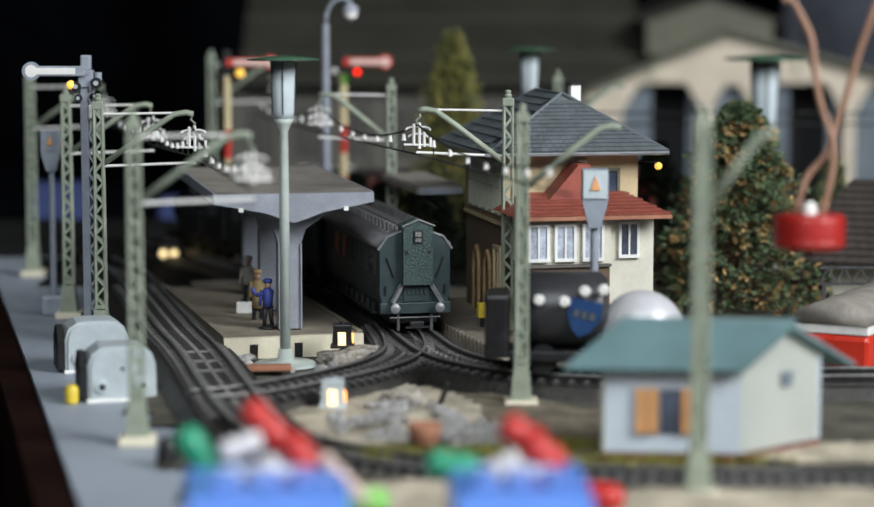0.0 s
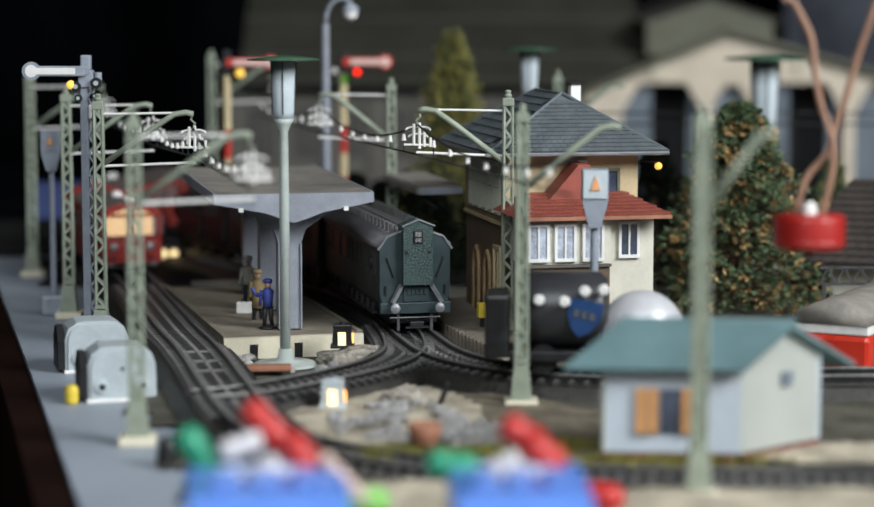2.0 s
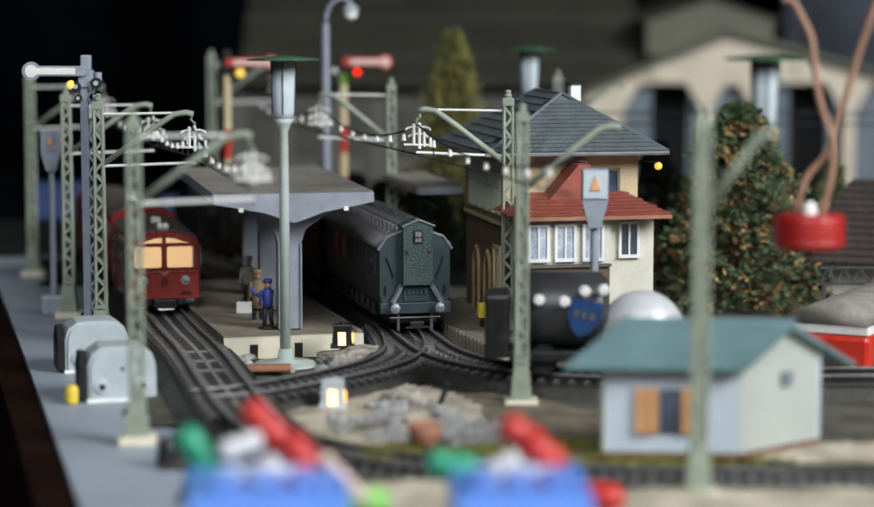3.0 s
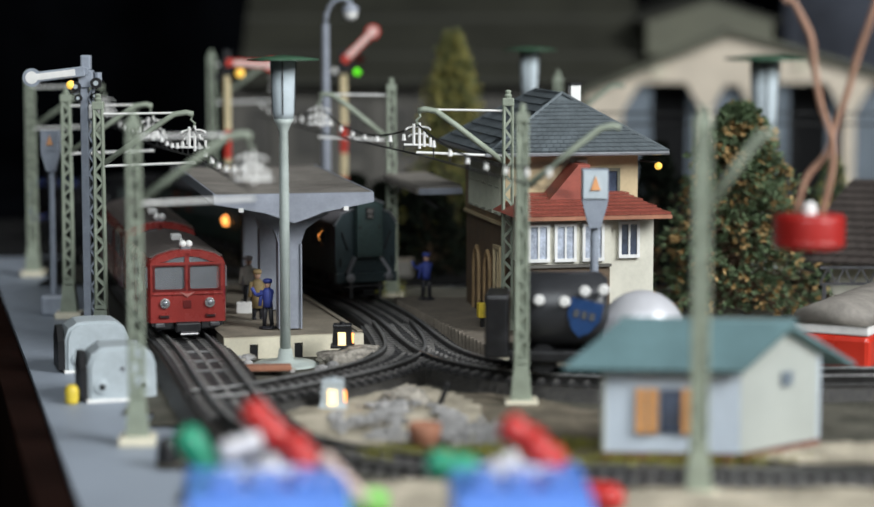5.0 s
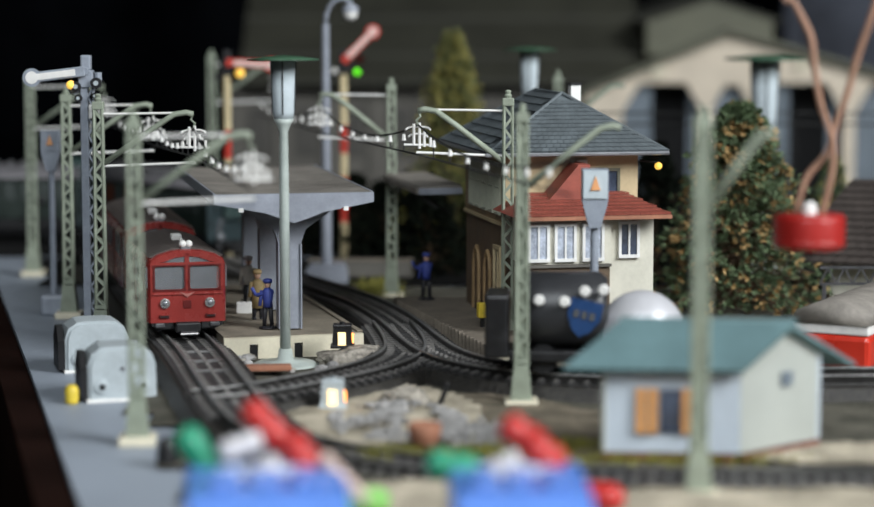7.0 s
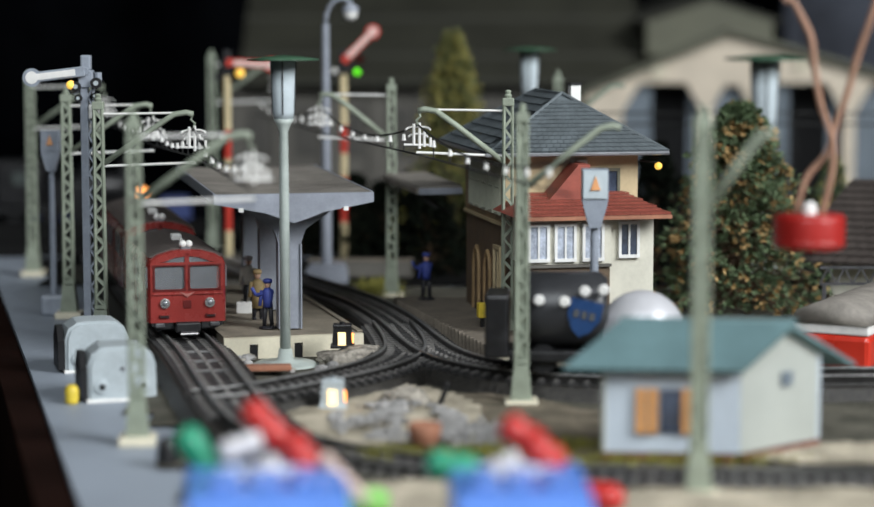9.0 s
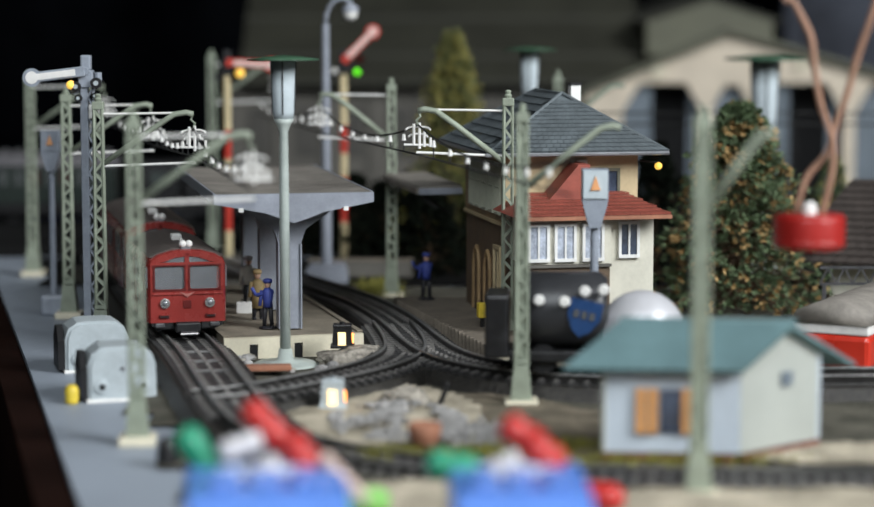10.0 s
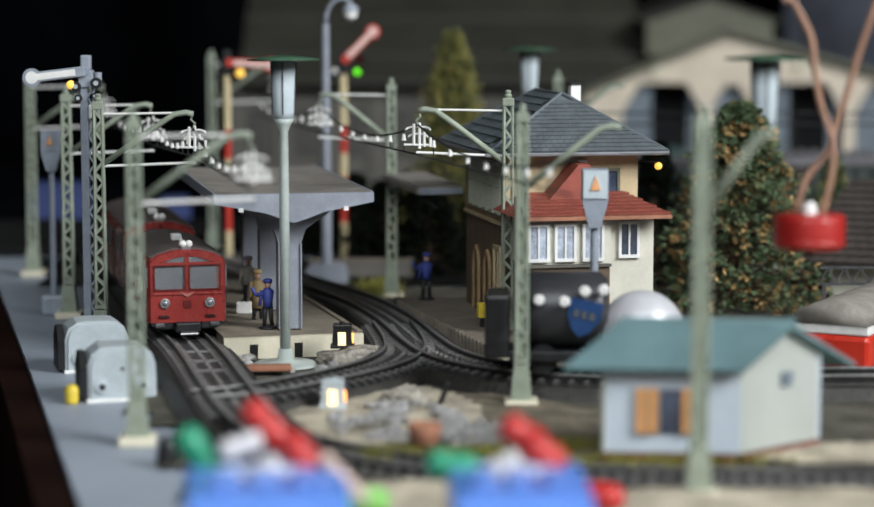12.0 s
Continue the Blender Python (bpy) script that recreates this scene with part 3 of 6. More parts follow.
        part("insulator_bead", rod(bmesh.new(), q - Vector((0, 0, 0.0014)), q + Vector((0, 0, 0.0014)), 0.0010, 0.0006, 8), M["white"], t, "small white bead")


# ---- lamps ----
def platform_lamp(x, y, top, scale=1.0):
    t = thing("platform_lamp", pose(x, y, 0), "pale green lamp post with flat green disc cap", "lamp post", "platform lamps")
    k = scale
    b = lathe(bmesh.new(), [(0.0140 * k, 0.0), (0.0138 * k, 0.0014), (0.0118 * k, 0.0024), (0.0035 * k, 0.0034), (0.0026 * k, 0.008)], 28)
    smooth(part("base", b, M["lampgreen"], t))
    z1 = top - 0.0265 * k
    b = lathe(bmesh.new(), [(0.0022 * k, 0.006), (0.0020 * k, z1 - 0.030), (0.0018 * k, z1 - 0.004), (0.0030 * k, z1 - 0.001), (0.0042 * k, z1 + 0.0012)], 18)
    smooth(part("pole", b, M["lampgreen"], t))
    b = lathe(bmesh.new(), [(0.0040 * k, z1 + 0.001), (0.0043 * k, z1 + 0.004 * k), (0.0050 * k, z1 + 0.025 * k)], 24)
    smooth(part("glass_body", b, M["lampglass"], t, "milky pale glass body"))
    for i in range(4):
        a = math.radians(-90 + 90 * i)
        c, s = math.cos(a), math.sin(a)
        part("rib", rod(bmesh.new(), (0.0044 * k * c, 0.0044 * k * s, z1 + 0.003 * k), (0.0051 * k * c, 0.0051 * k * s, z1 + 0.0245 * k), 0.0003 * k, seg=6), M["black"], t, "thin dark rib")
    b = lathe(bmesh.new(), [(0.0146 * k, top - 0.0016 * k), (0.0147 * k, top - 0.0011 * k), (0.006 * k, top), (0.001 * k, top + 0.0004)], 36)
    smooth(part("disc_cap", b, M["lampcap"], t, "flat dark green disc cap"))
    return t


def track_lantern(x, y, top, s=1.0, gl=None):
    t = thing("track_lantern", pose(x, y, 0), "grey uncoupling lantern on a post with a lit triangle", "signal lantern", "track lanterns")
    part("base", bx(-0.006 * s, 0.006 * s, -0.005 * s, 0.005 * s, 0, 0.010, 0.0015), M["signalgrey"], t)
    part("post", rod(bmesh.new(), (0, 0, 0.009), (0, 0, top - 0.019 * s), 0.0017 * s, 0.0014 * s, 12), M["signalgrey"], t)
    b = bmesh.new()
    prism(b, [(-0.0020 * s, top - 0.0205 * s), (0.0020 * s, top - 0.0205 * s), (0.0042 * s, top - 0.0125 * s), (0.0046 * s, top - 0.0105 * s), (0.0046 * s, top), (-0.0046 * s, top), (-0.0046 * s, top - 0.0105 * s), (-0.0042 * s, top - 0.0125 * s)], -0.003 * s, 0.003 * s)
    part("lantern_body", b, M["signalgrey"], t)
    part("front_plate", bx(-0.0042 * s, 0.0042 * s, -0.0036 * s, -0.0031 * s, top - 0.0102 * s, top - 0.0004, 0.0001), gl or M["signalgrey"], t)
    b = prism(bmesh.new(), [(-0.0017 * s, top - 0.0072 * s), (0.0017 * s, top - 0.0072 * s), (0.0, top - 0.0022 * s)], -0.0041 * s, -0.0036 * s)
    part("triangle", b, M["triangle"], t, "orange triangle")
    return t


def ground_lantern(x, y, s=1.0, z=0.0, case="black", label="small dark point lantern with glowing yellow panes"):
    t = thing("ground_lantern", pose(x, y, z), label, "point lantern", "ground lanterns")
    w, h = 0.0042 * s, 0.0098 * s
    part("base", bx(-w * 1.15, w * 1.15, -w, w, 0, 0.0012 * s, 0.0002), M[case], t)
    part("housing", prism(bmesh.new(), [(-w, 0.0010), (w, 0.0010), (w * 0.88, h * 0.86), (-w * 0.88, h * 0.86)], -w * 0.8, w * 0.8), M[case], t)
    part("roof_cap", bx(-w * 0.92, w * 0.92, -w * 0.8, w * 0.8, h * 0.86, h, 0.0004 * s), M[case], t)
    part("vent", rod(bmesh.new(), (0, 0, h), (0, 0, h + 0.0008 * s), 0.0011 * s), M[case], t)
    part("front_pane", bx(-w * 0.40, w * 0.36, -w * 0.8 - 0.0006 * s, -w * 0.8 - 0.0001, h * 0.14, h * 0.68), GLOW_LAMP, t, "glowing warm yellow pane")
    part("side_pane", bx(w * 0.93, w * 1.0 + 0.0004, -w * 0.45, -w * 0.15, h * 0.2, h * 0.62), GLOW_ORANGE, t, "glowing orange side pane")
    return t


# ---- semaphore signals ----
def semaphore(x, y, top, arm_len, side, base=True, mast_mat=None, banded=True, yaw=0.0):
    lab = "cream and red banded semaphore signal with a red arm" if banded else "grey lattice semaphore signal seen from behind"
    t = thing("semaphore_signal", pose(x, y, 0, 0, 0, yaw), lab, "signal", "semaphore signals")
    if banded:
        z, i = 0.0, 0
        cols = ("signalred", "signalcream")
        steps = [0.0, 0.022, 0.048, 0.062, 0.078, 0.092, top - 0.011]
        for i, (a, b2) in enumerate(zip(steps, steps[1:])):
            part("mast_band", rod(bmesh.new(), (0, 0, a), (0, 0, b2), 0.0021, seg=12), M[cols[(i + 1) % 2]] if i != 5 else M["signalcream"], t)
    else:
        b = bx(-0.0026, 0.0008, -0.0020, 0.0020, 0.0, top - 0.012, 0.0004)
        box(b, 0.0027, 0.0034, -0.0016, 0.0016, 0.0, top - 0.012)
        for i in range(26):
            za, zb = 0.004 + i * (top - 0.018) / 26, 0.004 + (i + 1) * (top - 0.018) / 26
            bar(b, (0.0006 if i % 2 else 0.0030, 0, za), (0.0030 if i % 2 else 0.0006, 0, zb), 0.0024, 0.0008)
        part("mast_tube", b, M["signalgrey"], t)
    b = bx(-0.0032, 0.0032, -0.0030, 0.0030, top - 0.014, top - 0.0065, 0.0005)
    box(b, -0.0022, 0.0022, -0.0022, 0.0022, top - 0.0065, top, 0.0006)
    rod(b, (0, -0.004, top - 0.0068), (0, 0.004, top - 0.0068), 0.0016)
    rod(b, (0.0052, 0, top - 0.0115), (0.0052, 0, top - 0.0075), 0.0016)
    rod(b, (-0.0048, -0.001, top - 0.015), (-0.0048, 0.001, top - 0.015), 0.0022)
    part("head", b, M["dark"] if banded else M["signalgrey"], t, "dark mechanism head")
    if not banded:
        for dx, dz, r in ((-0.0040, -0.0135, 0.0022), (-0.0030, -0.0185, 0.0016), (0.0048, -0.0120, 0.0024), (0.0042, -0.0175, 0.0014)):
            d = part("mechanism_disc", rod(bmesh.new(), (dx, -0.0046, top + dz), (dx, -0.0020, top + dz), r, seg=16), M["dark"], t, "dark round mechanism disc")
            part("disc_hub", rod(bmesh.new(), (dx, -0.0052, top + dz), (dx, -0.0047, top + dz), r * 0.45, seg=12), M["boxgrey"], d)
        part("insulator_block", bx(0.0012, 0.0040, -0.0036, -0.0008, top - 0.0275, top - 0.0215, 0.0006), M["white"], t, "small white block")
    return t


def arm_part(t, top, arm_len, side, front, col, disc):
    """The arm turns about its own origin at the mast head; it carries the coloured glasses."""
    L = arm_len
    a = part("arm", bx(min(0, side * L * 0.86), max(0, side * L * 0.86), -0.0005, 0.0005, -0.0022, 0.0022, 0.0003), col, t)
    a.matrix_basis = pose(0, front, top - 0.0068)
    part("arm_stripe", bx(min(side * 0.004, side * L * 0.84), max(side * 0.004, side * L * 0.84), -0.0009, -0.00055, -0.0014, 0.0014), M["white"] if disc is M["white"] else M["stripe"], a, "pale stripe along the arm")
    part("arm_disc", rod(bmesh.new(), (side * L * 0.92, -0.0006, 0), (side * L * 0.92, 0.0006, 0), 0.0040, seg=24), col, a)
    part("disc_face", rod(bmesh.new(), (side * L * 0.92, -0.0010, 0), (side * L * 0.92, -0.00065, 0), 0.0027, seg=24), disc, a)
    return a


# ---- island platform with its butterfly canopy ----
def platform():
    yaw = 15.0
    t = thing("platform", pose(-0.060, 0.932, 0, 0, 0, yaw), "grey-brown island platform with a cream end wall", "platform")
    t["kind"] = "structure"
    part("slab", prism(bmesh.new(), [(-0.0295, 0.0), (0.0295, 0.0), (0.0295, 0.0105), (-0.0295, 0.0105)], 0.001, 0.172), M["platform"], t)
    part("ramp", prism(bmesh.new(), [(0.1725, 0.0), (0.205, 0.0), (0.178, 0.0125), (0.1725, 0.0125)], -0.016, 0.016, "x"), M["hallside"], t, "grey sloping end block")
    part("edge", bx(-0.0300, -0.0275, 0.0012, 0.172, 0.0106, 0.0112, 0.0002), M["platform"], t)
    part("edge", bx(0.0275, 0.0300, 0.0012, 0.172, 0.0106, 0.0112, 0.0002), M["platform"], t)
    b = bmesh.new()                          # end wall with two arched openings
    xs = [-0.0297, -0.0190, -0.0155, 0.0000, 0.0035, 0.0297]
    for i in (0, 2, 4):
        box(b, xs[i], xs[i + 1], -0.0016, 0.001, 0.0, 0.0102)
    for i in (1, 3):
        box(b, xs[i], xs[i + 1], -0.0016, 0.001, 0.0074, 0.0102)
    part("end_wall", b, M["cream"], t, "cream end wall with arched openings")
    for i in (1, 3):
        part("opening", prism(bmesh.new(), [(xs[i], 0.0002), (xs[i + 1], 0.0002), (xs[i + 1], 0.0058), ((xs[i] + xs[i + 1]) / 2, 0.0074), (xs[i], 0.0058)], -0.0010, 0.0009), M["black"], t, "dark arched opening")
    # canopy
    c = thing("platform_canopy", pose(-0.0600, 0.935, 0, 0, 0, 12.0), "blue-grey butterfly canopy on flared columns", "canopy")
    z0 = 0.0655
    prof = [(-0.0335, z0 + 0.0045), (-0.0335, z0 + 0.0005), (-0.0120, z0 - 0.0035), (-0.0055, z0 - 0.0060), (0.0, z0 - 0.0078), (0.0055, z0 - 0.0060), (0.0120, z0 - 0.0035), (0.0335, z0 + 0.0005), (0.0335, z0 + 0.0045)]
    part("fascia", prism(bmesh.new(), prof, -0.004, -0.001), M["canopy"], c, "blue-grey curved front fascia")
    part("roof_plate", prism(bmesh.new(), [(-0.0330, z0 + 0.0032), (0.0, z0 + 0.0012), (0.0330, z0 + 0.0032), (0.0330, z0 + 0.0046), (0.0, z0 + 0.0030), (-0.0330, z0 + 0.0046)], -0.0008, 0.158), M["canopy_top"], c, "dusty grey-brown roof plate")
    part("side_fascia", bx(-0.0336, -0.0328, -0.0008, 0.158, z0 + 0.0004, z0 + 0.0048), M["canopy"], c)
    part("side_fascia", bx(0.0328, 0.0336, -0.0008, 0.158, z0 + 0.0004, z0 + 0.0048), M["canopy"], c)
    for i in range(3):
        y = 0.014 + i * 0.060
        col = prism(bmesh.new(), [(-0.0044, 0.0112), (0.0044, 0.0112), (0.0041, z0 - 0.020), (0.0068, z0 - 0.012), (0.024, z0 + 0.0), (-0.024, z0 + 0.0), (-0.0068, z0 - 0.012), (-0.0041, z0 - 0.020)], y - 0.0030, y + 0.0030)
        p = part("column", col, M["canopy"], c)
        part("column_rim", bx(0.0044, 0.0050, y - 0.004, y + 0.004, 0.0112, z0 - 0.018), M["canopy"], p)
        part("column_rim", bx(-0.0050, -0.0044, y - 0.004, y + 0.004, 0.0112, z0 - 0.018), M["canopy"], p)
    for x in (-0.0225, 0.0215):
        part("lamp_stub", bx(x - 0.001, x + 0.001, -0.0055, -0.0035, z0 - 0.0028, z0 - 0.0012), M["white"], c, "small white stub")
    return t


def far_platform():
    b = bmesh.new()
    p = [(0.020, 0.905), (0.040, 0.905), (0.0345, 1.054), (-0.0205, 1.054)]
    lo = [b.verts.new((x, y, 0)) for x, y in p]
    hi = [b.verts.new((x, y, 0.0105)) for x, y in p]
    b.faces.new(hi)
    for i in range(len(p)):
        b.faces.new((lo[i], lo[(i + 1) % len(p)], hi[(i + 1) % len(p)], hi[i]))
    bmesh.ops.recalc_face_normals(b, faces=b.faces[:])
    t = tagged(part("platform_by_station", b, M["platformdark"]), "brown station platform along the outer track", "platform", kind="structure")
    part("end_wall", bx(0.0202, 0.040, 0.9025, 0.9045, 0.0, 0.0100, 0.0003), M["cream"], t, "cream end wall")
    for i in range(26):
        q = Vector((0.0195, 0.910)).lerp(Vector((-0.0172, 1.040)), i / 25)
        part("edge_stone", bx(q.x - 0.0016, q.x + 0.0006, q.y - 0.0021, q.y + 0.0021, 0.0004, 0.0109, 0.0003), M["platformdark"], t)
    lw = thing("low_wall", pose(-0.043, 1.205, 0.0016), "low grey-brown wall behind the curved track", "wall")
    part("wall_body", bx(-0.026, 0.030, -0.003, 0.003, 0, 0.0085, 0.0006), M["hallside"], lw)
    part("coping", bx(-0.0265, 0.0305, -0.0036, 0.0036, 0.0085, 0.0096, 0.0003), M["platformdark"], lw)
    # small canopy beside the house
    c = thing("station_canopy", pose(-0.0083, 1.043, 0, 0, 0, 12), "grey-brown flat canopy beside the station house", "canopy")
    b = prism(bmesh.new(), [(0.0002, 0.0608), (0.0205, 0.0608), (0.0205, 0.0640), (0.0002, 0.0634)], 0.0012, 0.085)
    part("roof_plate", b, M["canopy_top"], c, "dusty grey-brown roof plate")
    part("fascia", bx(-0.0002, 0.0205, -0.0010, 0.0010, 0.0598, 0.0628, 0.0003), M["canopy"], c, "pale blue-grey front strip")
    part("fascia", bx(-0.0014, -0.0002, 0.0, 0.085, 0.0600, 0.0630, 0.0003), M["canopy_top"], c)
    for y in (0.020, 0.050):
        part("bracket", bar(bmesh.new(), (0.0010, y, 0.0606), (0.0190, y, 0.0490), 0.0012, 0.0012), M["dark"], c)


# ---- small model figures: one plain mesh each ----
def figurine(x, y, z, yaw, coat, legs, skin, label, h=0.0215, hat=None, wave=0.0, long_coat=False):
    b = bmesh.new()
    k = h / 0.0215
    mats = [coat, legs, skin, hat or skin]

    def mark(i, fn):
        before = set(b.faces)
        fn()
        for f in b.faces:
            if f not in before:
                f.material_index = i
    def body():
        if long_coat:
            lathe(b, [(0.0026 * k, 0.0052 * k), (0.0025 * k, 0.011 * k), (0.0028 * k, 0.0155 * k), (0.0016 * k, 0.0178 * k)], 12)
        else:
            lathe(b, [(0.0022 * k, 0.0095 * k), (0.0021 * k, 0.012 * k), (0.0027 * k, 0.0162 * k), (0.0014 * k, 0.0180 * k)], 12)
        rod(b, (-0.0026 * k, 0, 0.0168 * k), (-0.0036 * k, -0.0004, 0.0100 * k), 0.0009 * k, 0.0008 * k)
        if wave:
            rod(b, (0.0026 * k, 0, 0.0165 * k), (0.0052 * k * wave, -0.001, 0.0148 * k), 0.0009 * k)
            rod(b, (0.0052 * k * wave, -0.001, 0.0148 * k), (0.0070 * k * wave, -0.001, 0.0182 * k), 0.0008 * k)
        else:
            rod(b, (0.0026 * k, 0, 0.0168 * k), (0.0036 * k, -0.0004, 0.0100 * k), 0.0009 * k, 0.0008 * k)
    def leg():
        for s in (-1, 1):
            rod(b, (s * 0.0011 * k, 0, 0.0100 * k), (s * 0.0017 * k, 0, 0.0006 * k), 0.0012 * k, 0.0008 * k)
            box(b, s * 0.0017 * k - 0.0008, s * 0.0017 * k + 0.0008, -0.0018 * k, 0.0008 * k, 0.0003, 0.0010 * k)
        if not long_coat:
            rod(b, (0, 0, 0.0), (0, 0, 0.0005), 0.0040 * k, seg=16)
    def head():
        ball(b, (0, 0, 0.0196 * k), 0.00165 * k, 0.9, 1, 1.15)
    def cap():
        lathe(b, [(0.0019 * k, 0.0202 * k), (0.0021 * k, 0.0212 * k), (0.0018 * k, 0.0219 * k), (0.0006 * k, 0.0222 * k)], 12)
    mark(0, body), mark(1, leg), mark(2, head), mark(3, cap)
    ob = part("figurine", b, coat)
    for m in (legs, skin, hat or skin):
        ob.data.materials.append(m)
    ob.matrix_world = pose(x, y, z, 0, 0, yaw)
    return tagged(smooth(ob), label, "figurine", "platform figurines")


# ---- red railbus, local x to its front, z=0 at the rail head ----
def railbus(name, label, trailer=False, L=0.128):
    t = thing(name, Matrix(), label, "railcar")
    W = 0.0170
    z0, z1 = 0.0060, 0.0302
    # cross-section: flat sides, rounded roof; the ends are pulled in at the corners
    def section(x, k, drop):
        pts = []
        w = W * k
        for yy, zz in ((-w, z0), (-w, z1), (-w * 0.94, z1 + 0.0022 - drop), (-w * 0.74, z1 + 0.0043 - drop), (-w * 0.38, z1 + 0.0060 - drop), (0, z1 + 0.0066 - drop)):
            pts.append((x, yy, zz))
        return pts + [(x, -yy, zz) for _, yy, zz in pts[-2::-1]]
    b = bmesh.new()
    rings = []
    for x, k, d in ((0, 0.90, 0.0006), (-0.0012, 0.95, 0.0002), (-0.0040, 0.985, 0), (-0.010, 1.0, 0), (-L + 0.010, 1.0, 0), (-L + 0.004, 0.985, 0), (-L + 0.0012, 0.95, 0.0002), (-L, 0.90, 0.0006)):
        rings.append([b.verts.new(p) for p in section(x, k, d)])
    for a, c in zip(rings, rings[1:]):
        for i in range(len(a) - 1):
            b.faces.new((a[i], a[i + 1], c[i + 1], c[i]))
        b.faces.new((a[-1], a[0], c[0], c[-1]))
    b.faces.new(rings[-1][::-1])
    bmesh.ops.recalc_face_normals(b, faces=b.faces[:])
    body = part("body", b, M["red"], t, "glossy red body shell")
    sol = body.modifiers.new("thick", "SOLIDIFY")
    sol.thickness, sol.offset = 0.0006, -1.0
    # front wall with open window holes
    w = W * 0.90
    b = bmesh.new()
    for y0, y1, za, zb in ((-w, w, z0, 0.0200), (-w, -0.0137, 0.0200, 0.0297), (-0.0010, 0.0010, 0.0200, 0.0297), (0.0137, w, 0.0200, 0.0297), (-w, w, 0.0297, 0.0312), (-0.0009, 0.0009, 0.0312, 0.0350)):
        box(b, -0.0012, 0.0001, y0, y1, za, zb)
    arc = [(-w, 0.0312), (-w * 0.94, 0.0320), (-w * 0.74, 0.0339), (-w * 0.38, 0.0356), (0, 0.0362)]
    arc += [(-yy, zz) for yy, zz in arc[-2::-1]]
    inner = [(yy * 0.84, max(0.0312, zz - 0.0024)) for yy, zz in arc]
    for i in range(len(arc) - 1):
        prism(b, [arc[i], arc[i + 1], inner[i + 1], inner[i]], -0.0012, 0.0001, "x")
    part("front_wall", b, M["red"], t, "glossy red rounded front")
    part("bulkhead", bx(-0.031, -0.030, -W * 0.95, W * 0.95, z0 + 0.001, 0.0335), M["dark"], t)
    # grey ribbed roof
    b = bmesh.new()
    prev = None
    w = W * 0.91
    base = [(-w, z1 + 0.0030), (-w * 0.74, z1 + 0.0048), (-w * 0.38, z1 + 0.0065), (0, z1 + 0.0071), (w * 0.38, z1 + 0.0065), (w * 0.74, z1 + 0.0048), (w, z1 + 0.0030)]
    for i in range(61):
        x = -0.003 - i * (L - 0.006) / 60
        up = 0.00045 if i % 4 == 1 else 0.0
        ring = [b.verts.new((x, yy, zz + up)) for yy, zz in base] + [b.verts.new((x, 0, z1 + 0.002))]
        if prev:
            for k in range(8):
                b.faces.new((prev[k], prev[(k + 1) % 8], ring[(k + 1) % 8], ring[k]))
        else:
            b.faces.new(ring[::-1])
        prev = ring
    b.faces.new(prev)
    part("roof", b, M["roofgrey"], t, "ribbed grey-brown roof")
    # front: two windscreens, two top lights, corner windows
    for s in (-1, 1):
        ya, yb = (0.0010, 0.0137) if s > 0 else (-0.0137, -0.0010)
        b = bmesh.new()
        for q in ((ya - 0.0006, yb + 0.0006, 0.0194, 0.0200), (ya - 0.0006, yb + 0.0006, 0.0297, 0.0303), (ya - 0.0004, ya + 0.0002, 0.0200, 0.0297), (yb - 0.0002, yb + 0.0004, 0.0200, 0.0297)):
            box(b, 0.0000, 0.0006, *q)
        for yc, dy in ((ya, 1), (yb, -1)):
            for zc, dz in ((0.0200, 1), (0.0297, -1)):      # rounded corners of the opening
                prism(b, [(yc, zc), (yc + dy * 0.0013, zc), (yc + dy * 0.0004, zc + dz * 0.0004), (yc, zc + dz * 0.0013)], -0.0002, 0.0005, "x")
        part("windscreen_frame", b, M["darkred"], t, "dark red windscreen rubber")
        part("windscreen", bx(-0.0007, -0.0003, ya, yb, 0.0200, 0.0297), M["railglass"], t, "clear windscreen pane")
        part("toplight", prism(bmesh.new(), [(s * 0.0010, 0.0312), (s * 0.0128, 0.0313), (s * 0.0100, 0.0316), (s * 0.0052, 0.0333), (s * 0.0010, 0.0338)], -0.0007, -0.0003, "x"), M["railglass"], t, "narrow pane over the windscreen")
        part("corner_window", bx(-0.0046, -0.0014, s * 0.0166 - 0.0004, s * 0.0166 + 0.0004, 0.0203, 0.0292, 0.0003), M["railglass"], t)
        hl = part("headlight", lathe(bmesh.new(), [(0.0017, 0), (0.0021, 0.0006), (0.0021, 0.0013), (0.0016, 0.0014)], 18, pose(-0.0002, s * 0.0094, 0.0142, 0, 90, 0)), M["silver"], t, "round chrome headlight")
        part("lens", ball(bmesh.new(), (0.0010, s * 0.0094, 0.0142), 0.00125, 0.6), M["steel"], hl)
        tl = part("marker_lamp", bx(0.0000, 0.0009, s * 0.0097 - 0.0022, s * 0.0097 + 0.0022, 0.0078, 0.0094, 0.0004), M["darkred"], t)
        part("marker_lens", bx(0.0009, 0.0011, s * 0.0097 - 0.0016, s * 0.0097 + 0.0016, 0.0083, 0.0089), M["dark"], tl)
